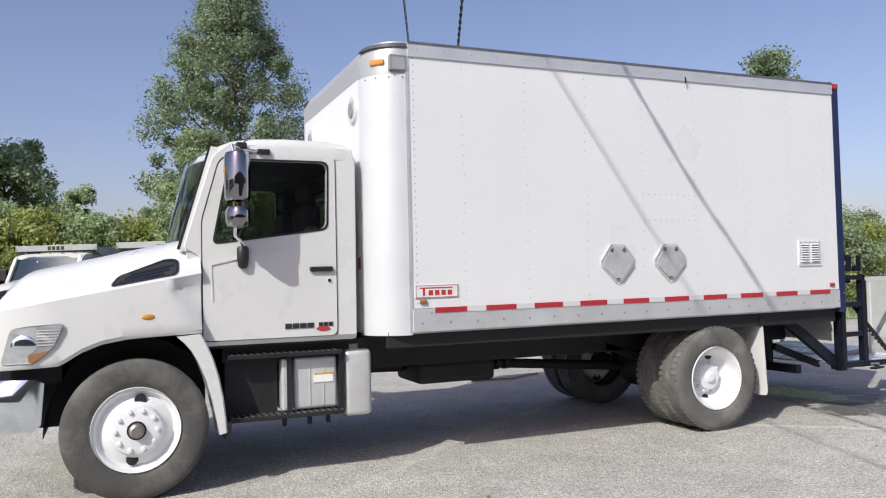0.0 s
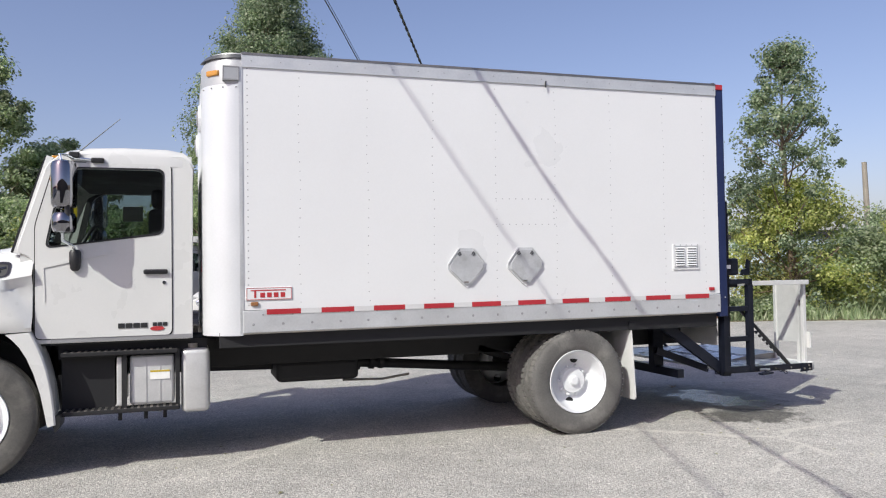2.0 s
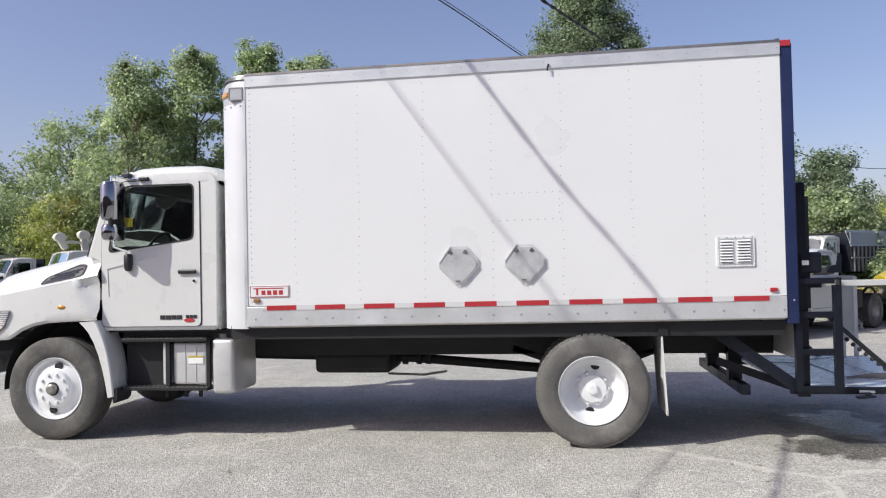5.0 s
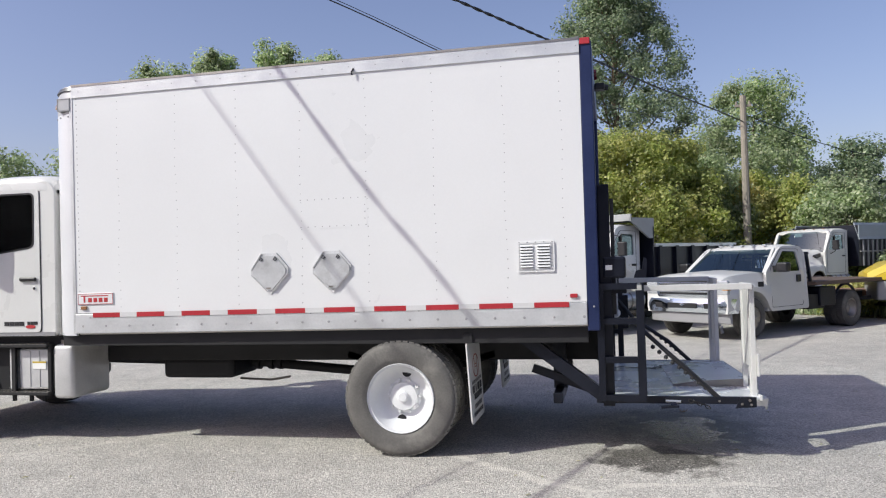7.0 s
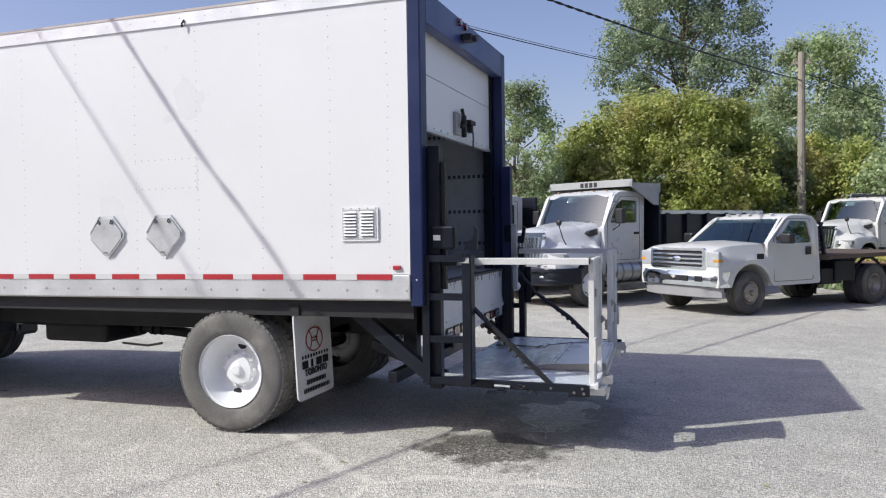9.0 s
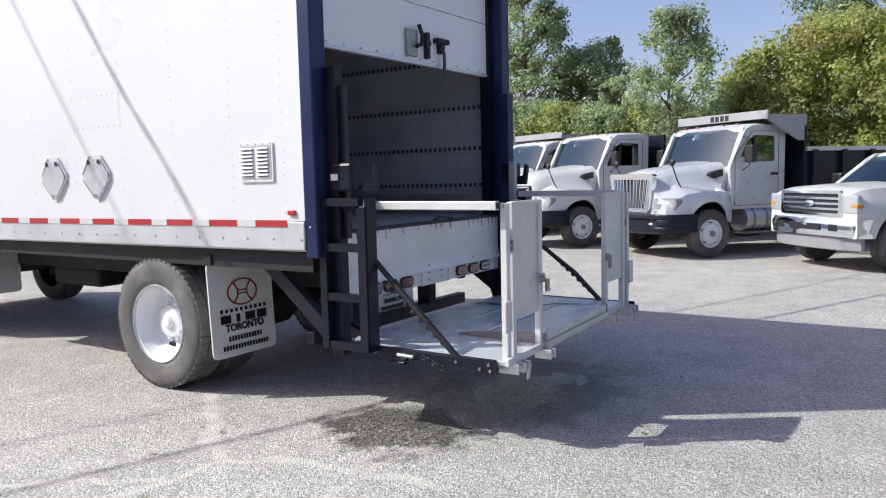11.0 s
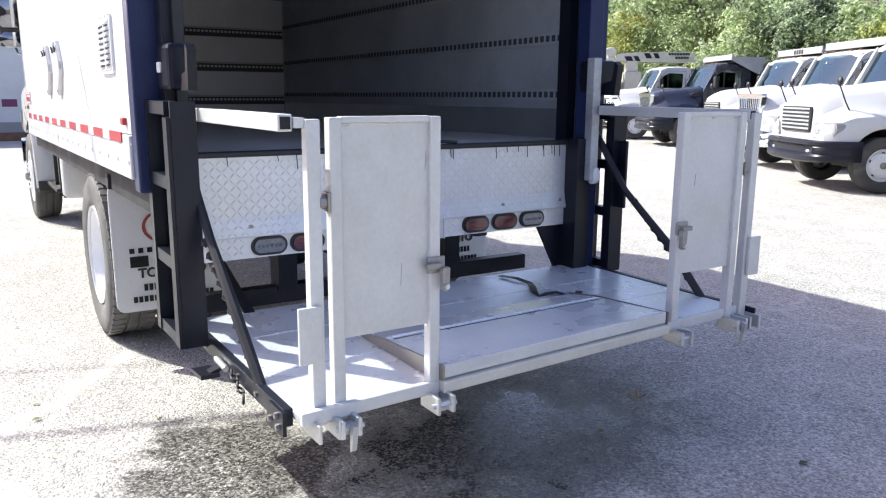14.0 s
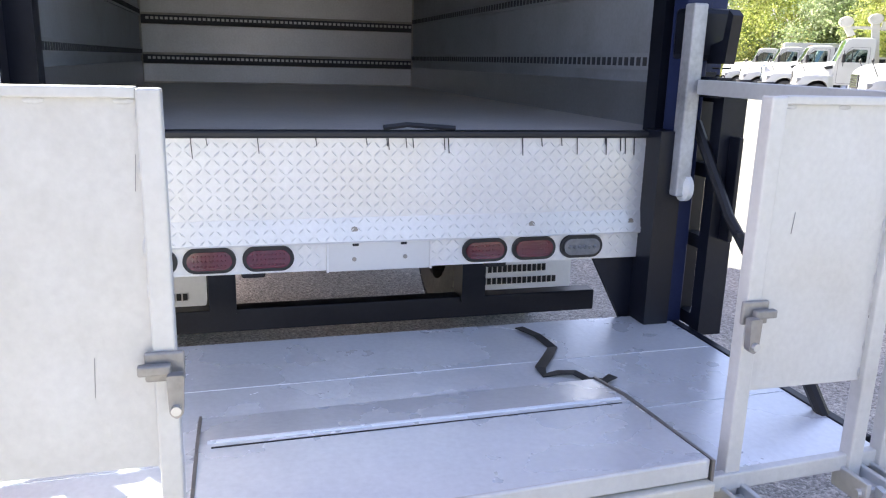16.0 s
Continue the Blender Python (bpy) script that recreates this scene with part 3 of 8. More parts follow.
    for k in range(nuts):
        a = 2 * math.pi * k / nuts
        if parent.name == "box_truck":
            bm = B()
        lathe(bm, [(0.0, off - 0.016), (0.013, off - 0.016), (0.016, off - 0.008), (0.018, off + 0.01)], (x + 0.14 * math.cos(a), y, r + 0.14 * math.sin(a)), 6, flip)
        if parent.name == "box_truck":
            part("lug_nut", bm, rim_mat, whl)
    if parent.name != "box_truck":
        part("lug_nuts", bm, rim_mat, whl)["kind"] = "stuff"
    bm = B()
    if style == "front" and parent.name == "box_truck":
        lathe(bm, [(0.0, -0.013), (0.066, -0.013), (0.066, 0.0)], (x, y, r), 24, flip)
        part("hub_bore", bm, CHASSIS, whl)
        bm = B()
    o = -0.06 if style == "front" else 0.085
    lathe(bm, [(0.0, o), (0.035, o), (0.05, o + 0.012), (0.055, o + 0.06)], (x, y, r), 20, flip)
    part("hub", bm, STEEL if style == "front" else rim_mat, whl, "greasy steel hub" if style == "front" else "", smooth=True)
    return whl


# ---------------------------------------------------------------- the box truck
W = 2.59
truck = thing("box_truck", "white box truck with a lowered black tail lift", "truck", (-3.7, W / 2, 0))


def rake(bm):
    """The body rises a little towards the rear."""
    for v in bm.verts:
        v.co.z += 0.006 * (v.co.x + 4.75)
    return bm


def tpart(name, bm, material, parent=truck, label="", smooth=False):
    return part(name, rake(bm), material, parent, label, smooth)


# box shell
ZB, ZP, ZT = 1.10, 3.335, 3.45
bm = B()
box(bm, -4.76, 0.0, 0.0, 0.03, 1.29, ZP)
side_near = tpart("side_panel", bm, PANEL, label="white riveted side panel")
bm = B()
box(bm, -4.76, 0.0, W - 0.03, W, 1.29, ZP)
tpart("side_panel", bm, PANEL)
bm = B()
box(bm, -4.76, 0.0, 0.046, W - 0.046, ZT - 0.014, ZT + 0.002)
box(bm, -5.0, -4.76, 0.30, W - 0.30, ZT - 0.012, ZT + 0.004)
for yc, d in ((0.32, -1), (W - 0.32, 1)):
    plate(bm, [(-4.76, yc)] + [(-4.76 - 0.285 * math.sin(radians(k * 9)), yc + d * 0.285 * math.cos(radians(k * 9))) for k in range(11)], ZT - 0.012, ZT + 0.004, axis="z")
tpart("roof", bm, ALU, label="aluminium box roof")
for y0, y1 in ((-0.012, 0.05), (W - 0.05, W + 0.012)):
    bm = B()
    plate(bm, [(y0, ZP), (y1, ZP), (y1, ZT + 0.006), (y0 + 0.01 if y0 < 1 else y1, ZT + 0.006), (y0, ZT - 0.002)], -4.76, 0.0, axis="x")
    tpart("top_rail", bm, TRIM, label="grey metal roof rail with scuffs")
    bm = B()
    box(bm, -4.76, 0.0, y0 - 0.004 if y0 < 1 else y1 - 0.01, y0 + 0.01 if y0 < 1 else y1 + 0.004, ZT - 0.012, ZT + 0.008)
    tpart("roof_lip", bm, STEEL)
    bm = B()
    box(bm, -4.76, 0.0, y0, y1, ZB, 1.285, 0.006)
    tpart("lower_rail", bm, TRIM, label="riveted aluminium lower rail")
# rivets of the near side
bm = B()


def rivet(x, z, y=-0.001, s=0.0065):
    for k in range(1):
        vs = [bm.verts.new((x + s * math.cos(a), y, z + s * math.sin(a))) for a in [math.pi * j / 3 for j in range(6)]]
        top = bm.verts.new((x, y - 0.003, z))
        for j in range(6):
            bm.faces.new((vs[j], vs[(j + 1) % 6], top))


wob = random.Random(8)
for x in (-4.285, -3.685, -3.08, -2.465, -1.85, -1.25, -0.645, -0.165):
    for k in range(25):
        rivet(x + wob.uniform(-0.004, 0.004) + 0.006 * math.sin(k * 0.5 + x), 1.34 + k * 0.0805 + wob.uniform(-0.004, 0.004), s=wob.uniform(0.004, 0.0065))
for k in range(36):
    rivet(-4.715, 1.33 + k * 0.057)
for k in range(10):
    rivet(-2.47 + k * 0.067, 2.245)
    rivet(-2.47 + k * 0.067, 2.005)
for k in range(3):
    rivet(-1.875, 2.06 + 0.06 * k)
for k in range(20):
    rivet(-4.68 + k * 0.245, 1.17, -0.014, 0.012)
    rivet(-4.60 + k * 0.245, 1.25, -0.014, 0.009)
    rivet(-4.68 + k * 0.245, 3.39, -0.014, 0.006)
tpart("rivet_pattern", bm, RIVET, side_near, "rows of small grey rivets")["kind"] = "stuff"
bm = B()
box(bm, -2.49, -1.855, -0.0012, 0.0, 1.985, 2.265)
tpart("patch_panel", bm, PANEL, side_near, "riveted white patch panel")
# red and silver reflector tape
for k in range(10):
    x0 = -4.57 + 0.46 * k
    bm = B()
    box(bm, x0, x0 + 0.285, -0.017, -0.010, 1.25, 1.293)
    tpart("red_tape", bm, RED, side_near, "red reflective tape strip")
    if k < 9:
        bm = B()
        box(bm, x0 + 0.285, x0 + 0.46, -0.0168, -0.010, 1.25, 1.293)
        tpart("silver_tape", bm, SILVERTAPE, side_near)
# red lamp on the top corner of the rear frame
bm = B()
box(bm, 0.004, 0.088, -0.012, 0.05, 3.400, 3.452, 0.004)
tpart("marker_lamp", bm, RED, label="red corner marker lamp")
# small marker lamps low on the side
for x0, mtl, lb in ((-4.70, AMBERDULL, "dull amber marker lamp"), (-0.135, RED, "red marker lamp")):
    bm = B()
    box(bm, x0, x0 + 0.062, -0.018, 0.0, 1.325, 1.358, 0.006)
    tpart("marker_lamp", bm, mtl, label=lb)
# maker's plaque, as plain red shapes
bm = B()
box(bm, -4.74, -4.355, -0.008, 0.0, 1.370, 1.480, 0.003)
plaque = tpart("plaque", bm, PANEL, label="white plaque with a red outline and red marks")
bm = B()
for a in ((-4.733, -4.362, 1.375, 1.379), (-4.733, -4.362, 1.471, 1.475), (-4.733, -4.729, 1.375, 1.475), (-4.366, -4.362, 1.375, 1.475)):
    box(bm, a[0], a[1], -0.010, -0.006, a[2], a[3])
box(bm, -4.70, -4.41, -0.0105, -0.006, 1.449, 1.458)
box(bm, -4.672, -4.655, -0.0105, -0.006, 1.392, 1.449)
for k in range(4):
    box(bm, -4.622 + 0.056 * k, -4.584 + 0.056 * k, -0.0105, -0.006, 1.394, 1.434)
tpart("plaque_mark", bm, REDINK, plaque)
# two diamond placard holders with a loose plate in each
for cx, tilt in ((-2.775, 0.0), (-2.187, 0.008)):
    cz = 1.62
    pts = [(-0.178, -0.026), (-0.178, 0.026), (-0.075, 0.168), (0.070, 0.168), (0.178, 0.040), (0.178, -0.012), (0.030, -0.172), (-0.030, -0.172)]
    bm = B()
    plate(bm, [(cx + u, cz + v) for u, v in pts], -0.012, 0.0)
    ph = tpart("placard_holder", bm, HOLDER, label="bare aluminium diamond placard holder with a stained plate")
    for i in (1, 3, 5, 7):
        (ua, va), (ub, vb) = pts[i], pts[(i + 1) % 8]
        bm = B()
        beam(bm, (cx + ua * 0.985, -0.015, cz + va * 0.985), (cx + ub * 0.985, -0.015, cz + vb * 0.985), 0.008, 0.012, up=(0, 1, 0))
        tpart("folded_edge", bm, SHEET, ph)
    bm = B()
    inner = [(cx + u * 0.88 + tilt, cz + v * 0.88 - 0.006) for u, v in pts]
    plate(bm, inner, -0.024, -0.013)
    tpart("placard_flap", bm, STAINED, ph, "stained grey flip plate")
    for u, v in ((-0.072, 0.118), (0.062, 0.118)):
        bm = B()
        tube(bm, [(cx + u - 0.018, -0.026, cz + v - 0.010), (cx + u, -0.034, cz + v + 0.016), (cx + u + 0.016, -0.026, cz + v - 0.006), (cx + u - 0.004, -0.03, cz + v - 0.018)], 0.005, 6)
        tpart("clip", bm, SLOT, ph)
    bm = B()
    box(bm, cx - 0.030, cx + 0.012, -0.026, -0.016, cz - 0.150, cz - 0.136)
    tpart("catch", bm, STEEL, ph)
    bm = B()
    plate(bm, [(cx - 0.02, cz - 0.172), (cx + 0.022, cz - 0.172), (cx + 0.008, cz - 0.198)], -0.010, 0.0)
    tpart("tab", bm, PANEL, ph)
# louvred vent near the tail
bm = B()
plate(bm, round_rect(-0.56, -0.25, 1.545, 1.80, 0.012), -0.012, 0.0)
vent = tpart("vent", bm, PANEL, label="white louvred vent plate")
bm = B()
plate(bm, round_rect(-0.545, -0.265, 1.56, 1.785, 0.01), -0.0145, -0.011, holes=[round_rect(-0.535, -0.275, 1.57, 1.775, 0.008)])
tpart("vent_frame", bm, TRIM, vent)
for col in (-0.529, -0.388):
    for k in range(8):
        z = 1.583 + k * 0.0245
        bm = B()
        box(bm, col, col + 0.100, -0.0135, -0.0115, z - 0.004, z + 0.003)
        tpart("louvre_gap", bm, SLOT, vent)
        bm = B()
        plate(bm, [(-0.012, z + 0.002), (-0.028, z + 0.003), (-0.026, z + 0.008), (-0.012, z + 0.018)], col - 0.002, col + 0.102, axis="x")
        tpart("louvre", bm, PANEL, vent)
for k in range(5):
    bm = B()
    lathe(bm, [(0, 0), (0.005, 0.001), (0.006, 0.004)], (-0.54 + 0.068 * k, -0.0165, 1.793), 6)
    tpart("vent_screw", bm, RIVET, vent)
# small drip spout under the roof rail
bm = B()
tube(bm, [(-1.94, -0.015, 3.37), (-1.95, -0.03, 3.34), (-1.95, -0.028, 3.31)], 0.008, 6)
tpart("drip_spout", bm, PLASTIC)
# rounded front corners, front wall, cap
for s in (0, 1):
    bm = B()
    R = 0.32
    cx, cy = -4.76, R
    arc = [(cx - R * math.sin(a), cy - R * math.cos(a)) for a in [radians(90 * k / 12) for k in range(13)]]
    ring = lambda z: [(x, (y if not s else W - y), z) for x, y in arc] + [(x + 0.0, (y + 0.0 if not s else W - y), z) for x, y in [(cx - (R - 0.03) * math.sin(a), cy - (R - 0.03) * math.cos(a)) for a in [radians(90 * k / 12) for k in range(12, -1, -1)]]]
    loft(bm, [ring(ZB - 0.02), ring(3.19)])
    tpart("corner_panel", bm, CORNER, label="smooth satin grey-white rounded front corner", smooth=True)
    bm = B()
    loft(bm, [ring(3.19), ring(3.36), [(x + 0.06 * (1 if True else 0) * max(0, (-4.76 - x) / R), y + (0.03 if not s else -0.03) * max(0, 1 - (-4.76 - x) / R), 3.46) for x, y, z in ring(3.4)]])
    cap = tpart("corner_cap", bm, CAPM, label="satin silver-grey moulded corner cap", smooth=True)
    bm = B()
    low = [(x - 0.004 * (-4.76 - x) / R, y - (0.004 if not s else -0.004) * (1 + (x + 4.76) / R), 3.412) for x, y, z in ring(0)]
    mid = [(x + 0.025 * (-4.76 - x) / R, y + (0.010 if not s else -0.010) * max(0, 1 + (x + 4.76) / R), 3.446) for x, y, z in ring(0)]
    hub = (-4.76, R if not s else W - R)
    top = [(x + (hub[0] - x) * 0.45, y + (hub[1] - y) * 0.45, 3.470) for x, y, z in ring(0)]
    loft(bm, [low, mid, top])
    tpart("cap_crown", bm, CROWN, cap, "dark grey crown of the corner cap", smooth=True)
    if not s:
        bm = B()
        box(bm, -4.905, -4.785, -0.010, 0.05, 3.225, 3.33, 0.004)
        rec = tpart("cap_recess", bm, CAPM, cap, "square grey recess in the corner cap")
        for bx in ((-4.913, -4.777, 3.217, 3.227), (-4.913, -4.777, 3.328, 3.338), (-4.913, -4.904, 3.227, 3.328), (-4.786, -4.777, 3.227, 3.328)):
            bm = B()
            box(bm, bx[0], bx[1], -0.013, 0.05, bx[2], bx[3])
            tpart("recess_edge", bm, GREY, rec)
        for k in range(4):
            a = radians(8 + 20 * k)
            bm = B()
            bmesh.ops.create_icosphere(bm, subdivisions=1, radius=0.008, matrix=Matrix.Translation((-4.76 - 0.322 * math.sin(a), 0.32 - 0.322 * math.cos(a), 3.165)))
            tpart("cap_bolt", bm, GREY, cap)
        bm = B()
        box(bm, -0.065, 0.065, -0.02, 0.03, -0.024, 0.024, 0.012)
        bmesh.ops.transform(bm, matrix=Matrix.Translation((-4.985, 0.10, 3.29)) @ Matrix.Rotation(radians(-45), 4, "Z"), verts=bm.verts)
        tpart("marker_lamp", bm, AMBER, label="amber corner marker lamp")
bm = B()
box(bm, -5.08, -5.05, 0.32, W - 0.32, 1.10, 3.20)
front_wall = tpart("front_wall", bm, PANEL, label="white front wall of the box")
bm = B()
plate(bm, [(-5.08, 3.20), (-4.9, 3.20), (-4.9, 3.47), (-5.02, 3.46), (-5.075, 3.36)], 0.32, W - 0.32, axis="y")
tpart("front_cap", bm, CAPM, label="grey moulded roof cap")
for y in (0.46, 1.95):
    bm = B()
    bmesh.ops.create_cone(bm, cap_ends=True, segments=24, radius1=0.13, radius2=0.11, depth=0.026, matrix=Matrix.Translation((-5.09, y, 2.97)) @ Matrix.Rotation(radians(-90), 4, "Y"))
    v = tpart("round_vent", bm, CORNER, label="grey round vent on the front wall", smooth=True)
    bm = B()
    bmesh.ops.create_cone(bm, cap_ends=True, segments=20, radius1=0.075, radius2=0.06, depth=0.016, matrix=Matrix.Translation((-5.108, y, 2.97)) @ Matrix.Rotation(radians(-90), 4, "Y"))
    tpart("vent_cap", bm, GREY, v)
bm = B()
box(bm, -5.083, -5.078, 0.34, 0.40, 1.62, 1.72)
tpart("sticker", bm, REDINK, label="small red sticker")
# box floor, ceiling, inner lining
bm = B()
box(bm, -4.76, 0.02, 0.05, W - 0.05, 1.085, 1.20)
box(bm, -5.04, -4.76, 0.32, W - 0.32, 1.085, 1.20)
tpart("box_floor", bm, FLOORM, label="worn grey cargo floor")
for y0, y1 in ((0.032, 0.06), (W - 0.06, W - 0.032)):
    bm = B()
    box(bm, -4.80, -0.02, y0, y1, 1.20, 3.42)
    lin = tpart("inner_lining", bm, LINING, label="scuffed grey inner wall")
    yy = y1 if y0 < 1 else y0
    d = 0.014 if y0 < 1 else -0.014
    for z in (1.465, 1.80, 2.17, 2.6):
        bm = B()
        box(bm, -4.78, -0.05, min(yy, yy + d), max(yy, yy + d), z - 0.035, z + 0.035)
        tr = tpart("track_rail", bm, LINING, lin, "slotted steel lashing rail")
        bm = B()
        for k in range(86):
            x = -4.77 + k * 0.0545
            box(bm, x, x + 0.03, min(yy + d, yy + 1.25 * d), max(yy + d, yy + 1.25 * d), z - 0.018, z + 0.018)
        tpart("slot_strip", bm, SLOT, lin)["kind"] = "stuff"
    bm = B()
    box(bm, -4.78, -0.03, min(yy, yy + d * 0.8), max(yy, yy + d * 0.8), 1.20, 1.38)
    tpart("kick_plate", bm, ALU, lin, "aluminium kick plate")
bm = B()
box(bm, -4.86, -4.80, 0.05, W - 0.05, 1.20, 3.42)
inw = tpart("inner_front", bm, WOOD, label="plywood front lining")
for z in (1.41, 1.75, 2.1, 2.5):
    bm = B()
    box(bm, -4.80, -4.785, 0.08, W - 0.08, z - 0.045, z + 0.03)
    tpart("track_rail", bm, SLOT, inw, "dark slotted lashing rail")
    bm = B()
    for k in range(60):
        box(bm, -4.785, -4.782, 0.12 + k * 0.04, 0.145 + k * 0.04, z - 0.008, z + 0.014)
    tpart("slot_strip", bm, TRIM, inw)["kind"] = "stuff"
for z0, z1 in ((1.21, 1.36), (1.46, 1.70), (1.80, 2.05), (2.15, 2.45)):
    bm = B()
    box(bm, -4.801, -4.793, 0.08, W - 0.08, z0, z1)
    tpart("inner_sheet", bm, SHEET, inw, "dull aluminium lining sheet")

# rear frame
for y0, y1 in ((0.0, 0.14), (W - 0.14, W)):
    bm = B()
    box(bm, 0.0, 0.10, y0, y1, 1.05, 3.43, 0.01)
    tpart("rear_post", bm, NAVY, label="blue-black painted rear post")
bm = B()
box(bm, 0.0, 0.10, 0.14, W - 0.14, 3.18, 3.43, 0.01)
hdr = tpart("rear_header", bm, SKYLITBLUE, label="blue-black rear header, its colour lightened for reflected sky")
bm = B()
box(bm, -0.03, 0.0, 0.0, W, 3.36, 3.47)
tpart("header_cap", bm, STEEL, hdr)
for y in (0.98, 1.15):
    bm = B()
    bmesh.ops.create_cone(bm, cap_ends=True, segments=16, radius1=0.035, radius2=0.03, depth=0.03, matrix=Matrix.Translation((0.11, y, 3.385)) @ Matrix.Rotation(radians(90), 4, "Y"))
    tpart("header_lamp", bm, LAMPRED, hdr)
bm = B()
box(bm, 0.1, 0.20, 1.02, 1.16, 3.24, 3.30, 0.015)
tube(bm, [(0.17, 1.09, 3.27), (0.23, 1.09, 3.26)], 0.028, 10)
tpart("camera_bracket", bm, PLASTIC, hdr, "black rear lamp bracket")
bm = B()
box(bm, 0.0, 0.10, 0.14, W - 0.14, 1.04, 1.20)
tpart("rear_sill", bm, BLACK, label="black steel rear sill")
# roll-up door, partly lowered
bm = B()
for k, (z0, z1) in enumerate(((2.41, 2.86), (2.865, 3.22))):
    box(bm, -0.06, -0.025, 0.16, W - 0.16, z0, z1, 0.004)
door = tpart("roll_door", bm, PANEL, label="white roll-up door, raised most of the way")
bm = B()
box(bm, -0.025, -0.015, 0.2, W - 0.2, 2.41, 2.435)
for k in range(12):
    box(bm, -0.026, -0.014, 0.28 + k * 0.18, 0.30 + k * 0.18, 2.445, 2.455)
tpart("door_edge", bm, ALU, door)
bm = B()
box(bm, -0.025, 0.006, 1.17, 1.31, 2.46, 2.66, 0.008)
lk = tpart("lock_plate", bm, WORNSTEEL, door, "worn brown-grey lock plate")
bm = B()
tube(bm, [(0.02, 1.30, 2.70), (0.03, 1.33, 2.62), (0.035, 1.31, 2.55), (0.03, 1.25, 2.53)], 0.016, 8)
tpart("lock_lever", bm, CHASSIS, lk, smooth=True)
bm = B()
box(bm, -0.025, 0.02, 1.40, 1.47, 2.56, 2.60, 0.006)
box(bm, -0.025, 0.016, 1.42, 1.46, 2.46, 2.66, 0.006)
tpart("door_latch", bm, CHASSIS, door, "dark steel door latch")
bm = B()
box(bm, -0.025, 0.03, 1.55, 1.72, 2.595, 2.635, 0.008)
box(bm, -0.025, 0.022, 1.60, 1.66, 2.52, 2.60, 0.006)
tpart("pull_handle", bm, CHASSIS, door, "dark pull handle")
bm = B()
loft(bm, [[(0.022, 1.615 + e, z), (0.022, 1.655 + e, z), (0.027, 1.655 + e, z), (0.027, 1.615 + e, z)] for z, e in ((2.53, 0.0), (2.47, 0.006), (2.41, 0.002), (2.33, 0.012))])
tpart("pull_strap", bm, PLASTIC, door, "black hanging pull strap")
bm = B()
box(bm, -2.2, -0.06, 0.2, W - 0.2, 3.32, 3.36)
tpart("door_stack", bm, PANEL, door)
for y0, y1 in ((0.14, 0.235), (W - 0.20, W - 0.14)):
    bm = B()
    box(bm, -0.09, 0.0, y0, y1, 1.20, 3.30)
    tpart("door_guide", bm, BLACK, door, "black door guide track")
for y0, y1 in ((-0.006, 0.0), (W, W + 0.006)):
    bm = B()
    box(bm, -4.785, -4.755, y0, y1, ZB, ZP)
    tpart("corner_trim", bm, TRIM, label="thin metal corner trim")

# tail lift: columns, ladder frames, tread plate, lamps, platform
def mirror_y(y, s):
    return y if not s else W - y


def span_y(a, b, s):
    return (a, b) if not s else (W - b, W - a)


